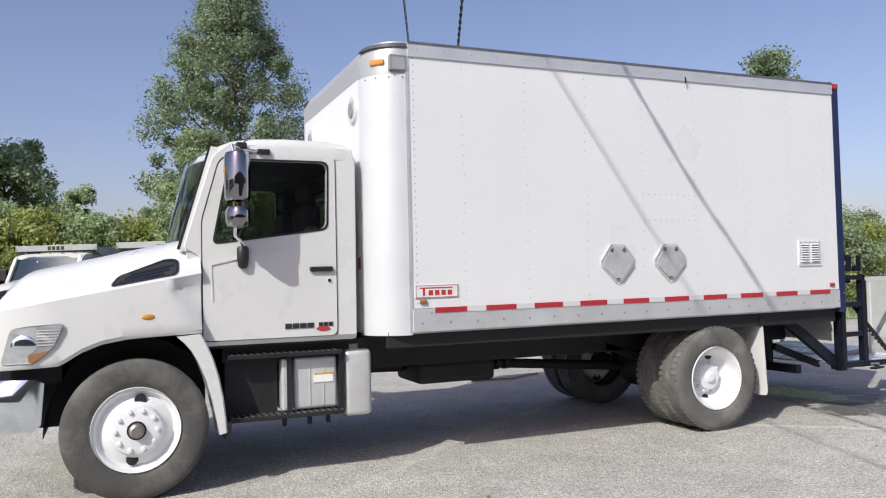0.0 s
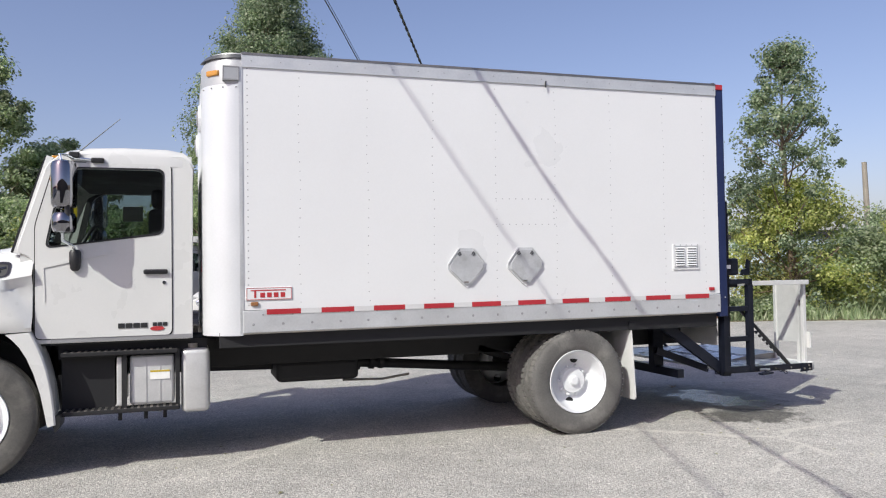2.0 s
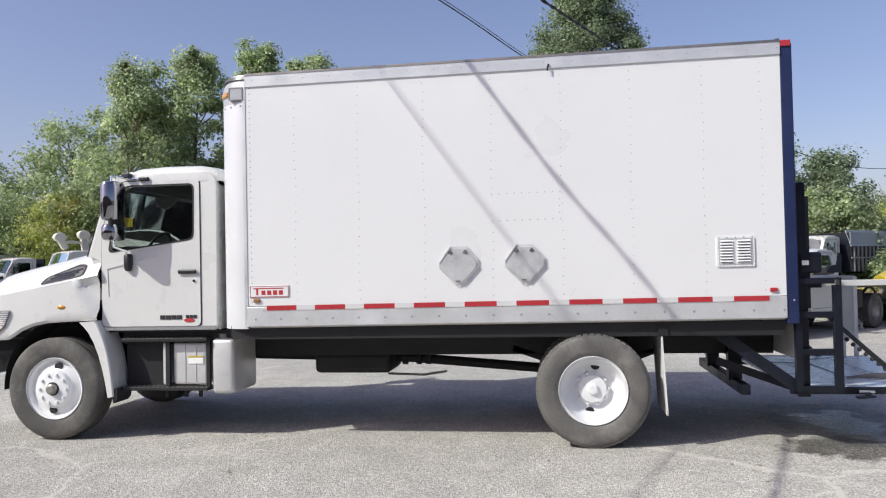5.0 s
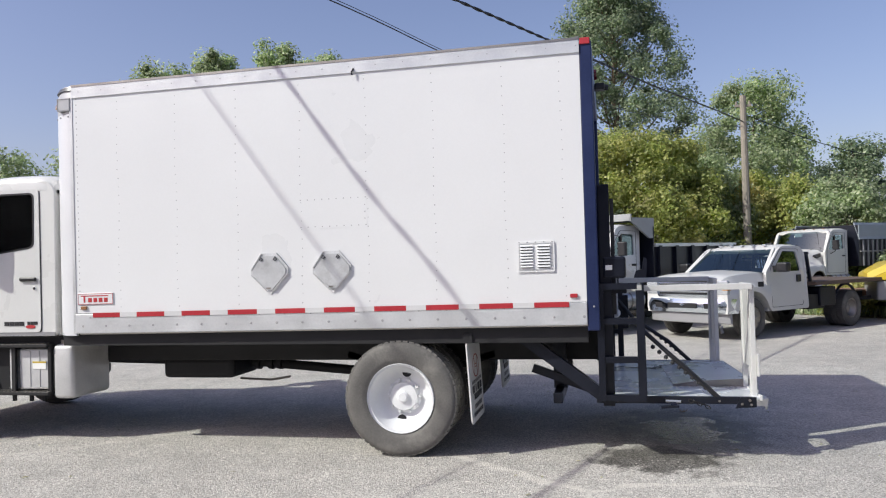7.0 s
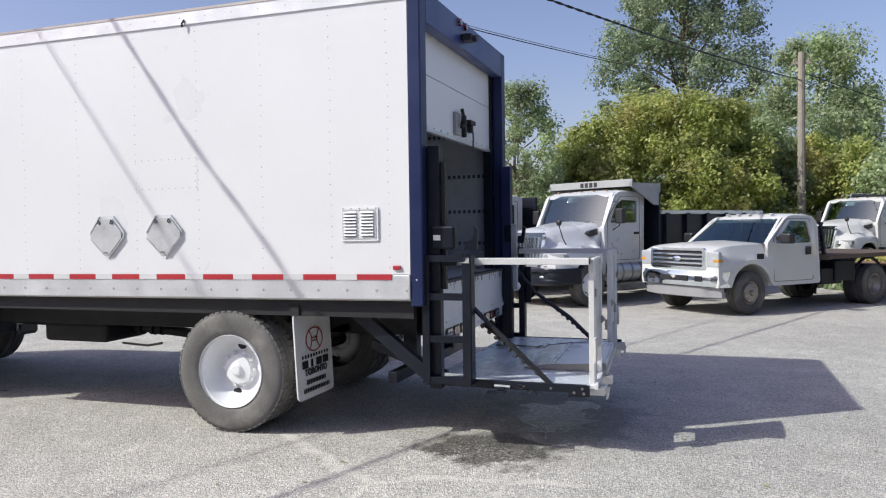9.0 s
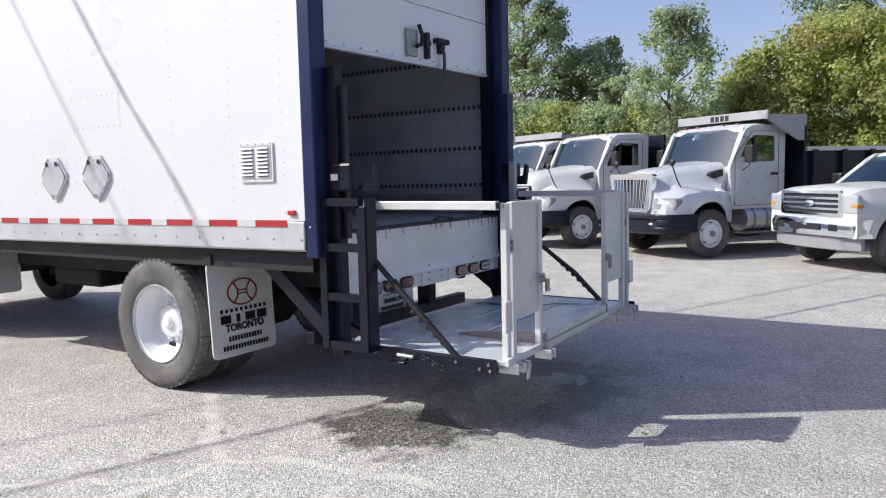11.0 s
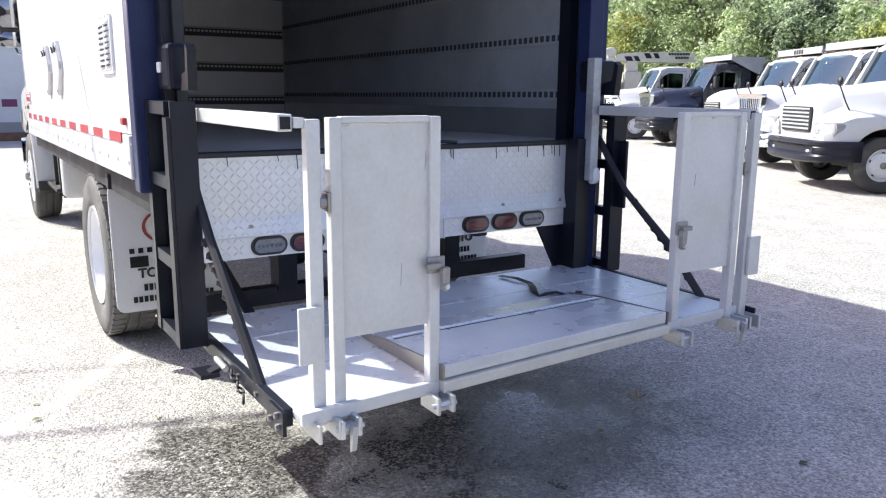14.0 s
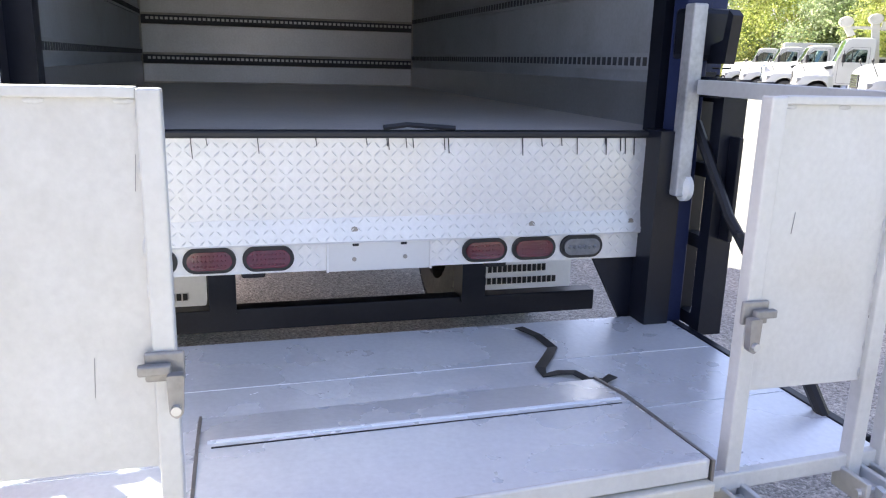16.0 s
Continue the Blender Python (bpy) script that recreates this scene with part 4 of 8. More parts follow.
for s in (0, 1):
    ya, yb = span_y(0.02, 0.13, s)
    bm = B()
    box(bm, 0.105, 0.20, *(span_y(0.10, 0.18, s) if not s else span_y(0.13, 0.23, s)), 0.42, 2.25, 0.006)
    tpart("lift_column", bm, NAVY if s else BLACK, label="black lift column")
    bm = B()
    yc = mirror_y(0.07, s)
    X1 = 0.42 if not s else 0.285
    box(bm, 0.075, 0.13, *span_y(0.04, 0.10, s), 0.50, 1.46)
    box(bm, X1 - 0.03, X1 + 0.03, *span_y(0.04, 0.10, s) if not s else span_y(0.03, 0.125, s), 0.50, 1.40)
    ladder = part("ladder_frame", bm, BLACK, truck, "black welded ladder frame")
    for z in ((0.525, 0.835, 1.15, 1.435) if not s else (0.525, 0.835, 1.105, 1.38)):
        bm = B()
        box(bm, 0.12, X1 - 0.02, *span_y(0.045, 0.095, s), z - 0.025, z + 0.025)
        part("rung", bm, BLACK, ladder)
    bm = B()
    if s:
        box(bm, 0.315, 0.375, W - 0.085, W - 0.068, 0.87, 1.243, 0.004)
    else:
        box(bm, 0.44, 0.455, *span_y(0.055, 0.15, s), 0.50, 1.46)
    part("side_flange", bm, BLACK, ladder)
    # hinged hook box
    bm = B()
    box(bm, 0.13, 0.32 if not s else 0.225, *(span_y(0.09, 0.17, s) if not s else span_y(0.04, 0.24, s)), 1.50, 1.68, 0.02)
    hb = part("hook_box", bm, BLACK, truck, "black lift control box with a hook")
    bm = B()
    plate(bm, [(0.38, 1.50), (0.48, 1.50), (0.49, 1.65), (0.465, 1.67), (0.45, 1.57), (0.40, 1.56)] if not s else [(0.21, 1.49), (0.315, 1.49), (0.335, 1.65), (0.308, 1.67), (0.29, 1.57), (0.215, 1.55)], *(span_y(0.12, 0.155, s) if not s else span_y(0.10, 0.14, s)))
    part("hook", bm, BLACK, hb)
    if not s:
        bm = B()
        box(bm, 0.155, 0.21, 0.084, 0.092, 1.57, 1.61)
        part("sticker", bm, PAPER, hb)
    # diagonal brace forward to the chassis
    bm = B()
    beam(bm, (0.10, mirror_y(0.16, s), 0.53), (-0.62, mirror_y(0.22, s), 1.06), 0.07, 0.10)
    part("frame_brace", bm, BLACK, truck, "black diagonal brace")
    # pulley wheel on the column
    if s:
        bm = B()
        lathe(bm, [(0.0, 0), (0.03, 0), (0.05, 0.01), (0.05, 0.03), (0.03, 0.04), (0.0, 0.04)], (0.24, W - 0.22, 1.05), 20, 1)
        roller = part("roller", bm, PAPER, truck, "cream plastic lift roller", smooth=True)
        bm = B()
        lathe(bm, [(0.0, -0.006), (0.018, -0.006), (0.018, 0.046), (0.0, 0.046)], (0.24, W - 0.22, 1.05), 12, 1)
        part("axle", bm, CHASSIS, roller)
        for k in range(5):
            bm = B()
            a = k / 4
            c = Vector((0.24 + 0.06 * a, W - 0.12, 1.475 - 0.05 * math.sin(math.pi * a)))
            ring = [c + 0.012 * (Vector((math.cos(u), 0, 0)) + math.sin(u) * (Vector((0, 0, 1)) if k % 2 else Vector((0, 1, 0)))) for u in [i * math.pi / 4 for i in range(9)]]
            tube(bm, ring, 0.003, 5)
            part("chain_link", bm, CHASSIS, truck)
    # strap or chain in a black sleeve
    bm = B()
    tube(bm, [(0.34 if not s else 0.2, mirror_y(0.15, s), 1.16 if not s else 1.28), (0.56 if not s else 0.43, mirror_y(0.15 if not s else 0.135, s), 0.95 if not s else 0.98), (0.79, mirror_y(0.16, s), 0.73), (1.02, mirror_y(0.17, s), 0.51)], [0.02, 0.018, 0.022, 0.02], 8)
    for k in range(9):
        t = 0.4 + 0.06 * k
        p = Vector((0.43, mirror_y(0.14, s), 1.0)).lerp(Vector((1.02, mirror_y(0.17, s), 0.51)), (t - 0.3) / 0.7)
        bmesh.ops.create_icosphere(bm, subdivisions=1, radius=0.021, matrix=Matrix.Translation(p))
    part("sleeved_chain", bm, PLASTIC, truck, "black sleeved platform chain", smooth=True)
bm = B()
box(bm, 0.203, 0.235, 0.14, 0.18, 1.20, 2.16)
part("grey_post", bm, PLASTIC, truck, "worn grey lift post")
bm = B()
box(bm, 0.205, 0.265, W - 0.245, W - 0.19, 1.02, 1.69, 0.006)
part("bare_post", bm, SCUFFED, truck, "scuffed steel post with worn white paint")
bm = B()
box(bm, 0.10, 0.22, W - 0.3, W - 0.2, 0.44, 1.25)
plate(bm, [(W - 0.52, 0.85), (W - 0.26, 0.85), (W - 0.26, 0.44), (W - 0.30, 0.44)], 0.08, 0.10, axis="x")
part("gusset", bm, BLACK, truck)

# tread plate skirt
TY0, TY1 = 0.215, 2.38
bm = B()
box(bm, 0.105, 0.118, TY0, TY1, 0.762, 1.22)
skirt = part("tread_plate", bm, TREAD, truck, "bright aluminium tread plate skirt with dark drips")
bm = B()
rnd = random.Random(4)
k = 0
for i in range(74):
    for j in range(15):
        y, z = TY0 + 0.02 + i * 0.0290, 0.788 + j * 0.0290
        if z > 1.205 or (z < 0.86 and (1.10 < y < 1.48 or 0.43 < y < 1.01 or 1.57 < y < 2.16)):
            continue
        face = 0.118 if z > 0.945 or z < 0.86 else 0.1195 + 0.018 * (0.945 - z) / 0.08
        s = 1 if (i + j) % 2 else -1
        d = Vector((0, 0.7071, 0.7071 * s))
        e = Vector((0, -0.7071 * s, 0.7071))
        c = Vector((face, y, z))
        L, w, h = 0.0150, 0.0036, 0.0022
        q = [bm.verts.new(c + d * a + e * b) for a, b in ((-L, 0), (0, -w), (L, 0), (0, w))]
        t = [bm.verts.new(c + d * a + Vector((h, 0, 0))) for a in (-L * 0.55, L * 0.55)]
        bm.faces.new((q[0], q[1], t[0]))
        bm.faces.new((q[1], t[1], t[0]))
        bm.faces.new((q[1], q[2], t[1]))
        bm.faces.new((q[2], q[3], t[1]))
        bm.faces.new((q[3], t[0], t[1]))
        bm.faces.new((q[3], q[0], t[0]))
part("tread_pattern", bm, TREAD, skirt)["kind"] = "stuff"
bm = B()
loft(bm, [[(0.112, y, 0.946), (0.1195, y, 0.946), (0.1375, y, 0.866), (0.135, y, 0.860), (0.112, y, 0.860)] for y in (TY0, TY1 - 0.005)])
strip = part("bent_strip", bm, TREAD, skirt, "bent band of tread plate with bolts")
for y in (0.45, 1.2, 1.85, 2.25):
    bm = B()
    lathe(bm, [(0, 0), (0.012, 0), (0.012, 0.01)], (y, 0.0, 0.905), 8)
    for v in bm.verts:
        v.co = Vector((0.130 + v.co.y * -1, v.co.x, v.co.z))
    part("bolt", bm, STEEL, skirt)
bm = B()
box(bm, 0.116, 0.124, 1.11, 1.47, 0.757, 0.858, 0.003)
holder = part("plate_recess", bm, WHITE, skirt, "empty white licence plate holder")
bm = B()
box(bm, 0.118, 0.132, 1.104, 1.111, 0.757, 0.864)
box(bm, 0.118, 0.132, 1.469, 1.476, 0.757, 0.864)
box(bm, 0.118, 0.1315, 1.111, 1.469, 0.857, 0.864)
part("holder_rim", bm, TREAD, holder)
for y, z in ((1.20, 0.800), (1.38, 0.803)):
    bm = B()
    lathe(bm, [(0, 0), (0.008, 0), (0.008, 0.004)], (y, 0, z), 8)
    for v in bm.verts:
        v.co = Vector((0.1275 - v.co.y, v.co.x, v.co.z))
    part("bolt", bm, STEEL, holder)
for y in (1.205, 1.375):
    bm = B()
    box(bm, 0.120, 0.1275, y - 0.011, y + 0.011, 0.846, 0.857, 0.003)
    part("plate_lamp", bm, CHASSIS, holder)
bm = B()
for i in range(22):
    y = TY0 + rnd.random() * (TY1 - TY0)
    ln = 0.02 + 0.05 * rnd.random()
    beam(bm, (0.1225, y, 1.218), (0.1225, y + 0.004, 1.218 - ln), 0.0025, 0.003)
part("drip_mark", bm, CHASSIS, skirt, "dark dried drips")["kind"] = "stuff"
bm = B()
box(bm, 0.08, 0.135, TY0 - 0.01, TY1 + 0.01, 1.217, 1.242, 0.008)
tube(bm, [(0.12, 1.3, 1.252), (0.12, 1.38, 1.262), (0.12, 1.55, 1.25)], 0.010, 6)
part("edge_seal", bm, PLASTIC, skirt, "black rubber edge of the cargo floor")
for yc, mtl, lb in ((0.535, LAMPCLEAR, "clear oval reversing lamp"), (0.72, LAMPRED, "red oval tail lamp"), (0.91, LAMPRED, "red oval tail lamp"), (1.675, LAMPRED, "red oval tail lamp"), (1.865, LAMPRED, "red oval tail lamp"), (2.055, LAMPCLEAR, "clear oval reversing lamp")):
    bm = B()
    plate(bm, round_rect(yc - 0.085, yc + 0.085, 0.771, 0.857, 0.0425, 7), 0.117, 0.128, axis="x")
    lamp = part("tail_lamp", bm, PLASTIC, skirt, lb)
    bm = B()
    plate(bm, round_rect(yc - 0.072, yc + 0.072, 0.783, 0.845, 0.0305, 7), 0.126, 0.135, axis="x")
    if mtl is LAMPCLEAR:
        for k in range(6):
            bmesh.ops.create_icosphere(bm, subdivisions=1, radius=0.009, matrix=Matrix.Translation((0.135, yc - 0.05 + k * 0.02, 0.814)))
    else:
        for i in range(9):
            for j in range(3):
                bmesh.ops.create_icosphere(bm, subdivisions=1, radius=0.005, matrix=Matrix.Translation((0.132, yc - 0.05 + i * 0.0125, 0.797 + j * 0.017)))
    part("lens", bm, REVERSE if mtl is LAMPCLEAR else mtl, lamp)

# platform
def skew(bm):
    """The platform hangs a little askew: its outer edge comes in towards the far side."""
    for v in bm.verts:
        v.co.x -= 0.05 * (v.co.y - 0.3) * min(1, max(0, v.co.x / 1.3))
    return bm


ZD = 0.52
bm = B()
box(bm, 0.12, 1.33, 0.18, 2.42, ZD - 0.028, ZD, 0.004)
skew(bm)
deck = part("platform", bm, DECK, truck, "dusty aluminium lift platform, lowered near the ground")
bm = B()
for k in (1, 3):
    box(bm, 0.30 + k * 0.21, 0.302 + k * 0.21, 0.185, 2.415, ZD, ZD + 0.0015)
part("deck_rib", skew(bm), DECK, deck)["kind"] = "stuff"
for y0, y1 in ((0.15, 0.182), (2.418, 2.45)):
    bm = B()
    box(bm, 0.05, 1.27, y0, y1, ZD - 0.055, ZD + 0.004, 0.003)
    sb = part("side_beam", skew(bm), BLACK, deck, "black platform side beam")
    yo = y0 - 0.006 if y0 < 1 else y1 + 0.006
    for k in range(6):
        bm = B()
        lathe(bm, [(0, 0), (0.009, 0), (0.009, 0.006)], (0.22 + k * 0.2, yo if y0 < 1 else yo - 0.01, ZD - 0.03), 8)
        part("bolt", bm, STEEL, deck)
bm = B()
box(bm, 1.325, 1.35, 0.18, 2.42, ZD - 0.032, ZD + 0.012, 0.004)
part("front_edge", skew(bm), ALU_WHITE, deck, "aluminium edge channel of the platform")
# raised ramp plate on the deck
bm = B()
loft(bm, [[(0.72, y, ZD + 0.004), (0.72, y, ZD + 0.012), (0.92, y, ZD + 0.040), (1.355, y, ZD + 0.068), (1.355, y, ZD + 0.018), (1.0, y, ZD + 0.02)] for y in (0.70, 1.86)])
ramp = part("ramp_flap", skew(bm), DECK, deck, "folded aluminium ramp flap")
for y in (0.693, 1.862):
    bm = B()
    plate(bm, [(0.71, ZD + 0.003), (0.71, ZD + 0.016), (0.92, ZD + 0.046), (1.37, ZD + 0.070), (1.37, ZD - 0.0), (1.1, ZD + 0.003)], y, y + 0.008)
    part("ramp_edge", skew(bm), STEEL, ramp, "rusty flap edge")
bm = B()
box(bm, 1.352, 1.365, 0.70, 1.86, ZD + 0.020, ZD + 0.07, 0.005)
part("ramp_lip", skew(bm), ALU_WHITE, ramp)
bm = B()
box(bm, 1.345, 1.382, 0.69, 1.87, ZD - 0.026, ZD + 0.016, 0.006)
part("bottom_channel", skew(bm), IVORY, ramp, "scuffed ivory channel under the flap")
bm = B()
beam(bm, (0.949, 0.73, ZD + 0.0425), (0.969, 1.83, ZD + 0.0425), 0.004, 0.004)
part("hinge_gap", skew(bm), CHASSIS, ramp)
bm = B()
tube(bm, [(0.915, 0.72, ZD + 0.037), (0.935, 1.84, ZD + 0.037)], 0.009, 8)
part("ramp_hinge", skew(bm), DECK, ramp)
# strap lying on the deck
bm = B()
pts = [(0.18, 1.80), (0.28, 1.83), (0.38, 1.85), (0.46, 1.80), (0.56, 1.73), (0.60, 1.73), (0.60, 1.78), (0.62, 1.82), (0.66, 1.85), (0.69, 1.89), (0.67, 1.93)]
tops = []
for i, (x, y) in enumerate(pts):
    a, b = pts[max(0, i - 1)], pts[min(len(pts) - 1, i + 1)]
    d = Vector((b[0] - a[0], b[1] - a[1], 0)).normalized()
    n2 = Vector((-d.y, d.x, 0)) * 0.017
    z = ZD + 0.006 + 0.006 * math.sin(i * 2.1)
    tops.append([Vector((x, y, z)) + n2, Vector((x, y, z)) - n2, Vector((x, y, z - 0.003)) - n2, Vector((x, y, z - 0.003)) + n2])
loft(bm, tops)
for v in bm.verts:
    v.co.z += 0.004
strap = part("strap", bm, PLASTIC, None)
tagged(strap, "black webbing strap lying loose on the platform", "strap")

# folding gate panels, posts and top rails
for s in (0, 1):
    GX = 0.0 if not s else -0.065
    yl, yr = (0.345, 0.655) if not s else (1.965, 2.29)
    bm = B()
    box(bm, 1.298 + GX, 1.308 + GX, yl, yr, 0.735, 1.41)
    panel = part("gate_panel", bm, ALU_WHITE, truck, "weathered aluminium gate panel with weld marks")
    ztop = 1.425
    for y0, y1 in ((yl - 0.04, yl), (yr, yr + 0.04)):
        bm = B()
        box(bm, 1.285 + GX, 1.325 + GX, y0, y1, 0.465, ztop, 0.004)
        part("panel_post", bm, ALU_WHITE, panel, "square aluminium post")
    bm = B()
    box(bm, 1.288 + GX, 1.322 + GX, yl, yr, 1.408, ztop + 0.002, 0.003)
    part("panel_top", bm, ALU_WHITE, panel)
    bm = B()
    rr = random.Random(3 + s)
    for k in range(9):
        for y in (yl, yr):
            bmesh.ops.create_icosphere(bm, subdivisions=2, radius=0.005 + 0.003 * rr.random(), matrix=Matrix.Translation((1.309 + GX, y + rr.uniform(-0.003, 0.003), 0.76 + 0.075 * k + rr.uniform(-0.02, 0.02))) @ Matrix.Diagonal((0.35, 0.8, 2.6, 1)))
    for y in (yl + 0.02, (yl + yr) / 2, yr - 0.02):
        bmesh.ops.create_icosphere(bm, subdivisions=2, radius=0.007, matrix=Matrix.Translation((1.309 + GX, y, 1.403)) @ Matrix.Diagonal((0.35, 2.4, 0.8, 1)))
    part("weld_bead", bm, HOLDER, panel, smooth=True)["kind"] = "stuff"
    bm = B()
    for k in range(2):
        y = yl + (yr - yl) * rr.random()
        z = 0.8 + 0.5 * rr.random()
        beam(bm, (1.3086 + GX, y, z), (1.3086 + GX, y + 0.004, z + 0.04 + 0.04 * rr.random()), 0.001, 0.002)
    part("scratch", bm, GREY, panel)["kind"] = "stuff"
    # latch block on the inner post
    bm = B()
    yk = yr + 0.02 if not s else yl - 0.02
    o = 1 if not s else -1
    box(bm, 1.322 + GX, 1.334 + GX, yk - 0.034, yk + 0.034, 0.912, 0.968, 0.004)
    box(bm, 1.334 + GX, 1.352 + GX, *sorted((yk - o * 0.045, yk + o * 0.012)), 0.930, 0.950, 0.004)
    latch = part("latch", bm, WORNSTEEL, panel, "worn grey steel latch")
    bm = B()
    plate(bm, round_poly([(yk + o * 0.004, 0.935), (yk + o * 0.034, 0.935), (yk + o * 0.030, 0.862), (yk + o * 0.018, 0.852), (yk + o * 0.006, 0.862)][::o], 0.006), 1.345 + GX, 1.366 + GX, axis="x")
    part("latch_tongue", bm, WORNSTEEL, panel)
    bm = B()
    tube(bm, [(1.360 + GX, yk + o * 0.018, 0.872), (1.376 + GX, yk + o * 0.018, 0.872)], 0.009, 10)
    part("latch_bolt", bm, ALU, panel, "bright bolt head")
    bm = B()
    yk = yl - 0.02 if not s else yr + 0.02
    d = -1 if not s else 1
    box(bm, 1.285 + GX, 1.335 + GX, *sorted((yk + d * 0.022, yk + d * 0.034)), 1.145, 1.205, 0.004)
    lathe(bm, [(0, 0), (0.022, 0), (0.022, 0.02)], (1.31 + GX, yk + d * 0.055, 1.175), 12, -d)
    part("pivot", bm, STEEL, panel, "steel pivot with a bolt")
    for y in (yl - 0.02, yr + 0.02):
        bm = B()
        box(bm, 1.29 + GX, 1.405 + GX, y - 0.036, y - 0.022, 0.44, 0.50, 0.003)
        box(bm, 1.29 + GX, 1.405 + GX, y + 0.022, y + 0.036, 0.44, 0.50, 0.003)
        box(bm, 1.335 + GX, 1.385 + GX, y - 0.03, y + 0.03, 0.446, 0.476)
        tube(bm, [(1.385 + GX, y - 0.048, 0.468), (1.385 + GX, y + 0.048, 0.468)], 0.010, 8)
        part("foot_bracket", bm, ALU, panel, "aluminium pivot bracket")
    bm = B()
    yk = yl - 0.02 if not s else yr + 0.02
    plate(bm, [(1.40 + GX, 0.49), (1.425 + GX, 0.485), (1.41 + GX, 0.40), (1.395 + GX, 0.39)], yk - 0.005, yk + 0.012)
    part("spring_clip", bm, ALU, panel)
    # outer rail post with its sleeve
    py0, py1 = (0.232, 0.276) if not s else (2.385, 2.43)
    bm = B()
    box(bm, 1.285 + GX, 1.325 + GX, py0, py1, 0.465, 1.42, 0.004)
    post = part("rail_post", bm, ALU_WHITE, truck, "square aluminium rail post")
    bm = B()
    qy0, qy1 = (0.185, 0.262) if not s else (2.40, 2.478)
    box(bm, 1.326 + GX, 1.342 + GX, qy0, qy1, 0.68, 0.86, 0.004)
    part("sleeve", bm, ALU_WHITE, post, "small flat plate on the post")
    for dy in (-0.016, 0.05):
        bm = B()
        box(bm, 1.27 + GX, 1.40 + GX, py0 + dy, py0 + dy + 0.012, 0.44, 0.50, 0.003)
        part("foot_bracket", bm, ALU, post)
    ry0, ry1 = (0.155, 0.20) if not s else (2.375, 2.42)
    bm = B()
    box(bm, 0.28, 1.30 + GX, ry0, ry1, 1.385, 1.435, 0.004)
    rail = part("top_rail", bm, ALU_WHITE, truck, "white aluminium top rail")
    bm = B()
    box(bm, 1.298 + GX, 1.303 + GX, ry0 + 0.007, ry1 - 0.007, 1.392, 1.428)
    part("rail_end", bm, CHASSIS, rail)
    bm = B()
    box(bm, 1.24 + GX, 1.31 + GX, *((ry1, py0) if not s else (ry0 - 0.0, py0)) if not s else (ry1, ry1 + 0.01), 1.395, 1.425)
    part("rail_pin", bm, ALU, rail)
    bm = B()
    box(bm, 0.08, 0.32, *((0.12, 0.153) if not s else (2.422, 2.455)), 1.375, 1.445, 0.003)
    part("rail_hinge", bm, BLACK, rail)
    # latch foot, chain links and end bracket on the side beam
    y, d = mirror_y(0.15, s), (1 if s else -1)
    bm = B()
    plate(bm, [(0.56, 0.440), (0.70, 0.452), (0.70, 0.468), (0.56, 0.456)], *sorted((y + d * 0.03, y + d * 0.10)))
    beam(bm, (0.66, y, 0.485), (0.66, y + d * 0.06, 0.462), 0.045, 0.014)
    foot = part("latch_foot", bm, BLACK, truck, "black latch foot on the platform side")
    bm = B()
    tube(bm, [(0.60, y + d * 0.012, 0.490), (0.72, y + d * 0.012, 0.486)], 0.012, 10)
    part("latch_pin", bm, ALU, foot, "bright worn latch pin", smooth=True)
    for k in range(5):
        bm = B()
        c = Vector((0.80 + 0.032 * k, y + d * 0.016, 0.492 - 0.012 * k + 0.008 * (k % 2)))
        u = Vector((0.02, 0, -0.004)) if k % 2 else Vector((0.018, d * 0.006, -0.008))
        w = Vector((0, d * 0.011, 0.004)) if k % 2 else Vector((0.003, 0, 0.012))
        tube(bm, [c + u * math.cos(q) + w * math.sin(q) for q in [math.pi * j / 6 for j in range(13)]], 0.0045, 6, cap=False)
        part("chain_link", bm, CHASSIS, truck, smooth=True)
    bm = B()
    plate(bm, [(1.14, 0.435), (1.30, 0.445), (1.30, 0.525), (1.18, 0.525)], *sorted((y, y + d * 0.012)))
    endb = part("end_bracket", bm, BLACK, truck, "black end bracket of the platform")
    for x, z in ((1.19, 0.47), (1.25, 0.50), (1.26, 0.465)):
        bm = B()
        lathe(bm, [(0, 0), (0.010, 0.0), (0.012, 0.012)], (x, y + d * 0.022, z), 6, -d)
        part("bolt", bm, STEEL, endb)

# ---------------------------------------------------------------- chassis, axles, tanks, flaps
for y in (0.86, 1.73):
    bm = B()
    box(bm, -7.4, 0.1, y - 0.04, y + 0.04, 0.74, 1.0, 0.008)
    part("frame_rail", bm, CHASSIS, truck, "black chassis rail")
for y0 in (0.06, W - 0.12):
    bm = B()
    box(bm, -4.95, 0.0, y0, y0 + 0.06, 0.98, 1.105)
    part("side_rail", bm, CHASSIS, truck, "black rail under the box floor")
for y0 in (0.80, 1.67):
    bm = B()
    box(bm, -4.95, 0.0, y0, y0 + 0.12, 0.90, 1.09)
    part("sub_frame", bm, CHASSIS, truck)
for k in range(9):
    bm = B()
    x = -4.6 + k * 0.55
    box(bm, x, x + 0.06, 0.40, W - 0.40, 1.0, 1.09)
    part("cross_member", bm, CHASSIS, truck)
bm = B()
tube(bm, [(-1.62, 0.35, 0.5), (-1.62, W - 0.35, 0.5)], 0.075, 12)
bmesh.ops.create_icosphere(bm, subdivisions=2, radius=0.21, matrix=Matrix.Translation((-1.62, W / 2, 0.5)))
part("rear_axle", bm, CHASSIS, truck, smooth=True)
bm = B()
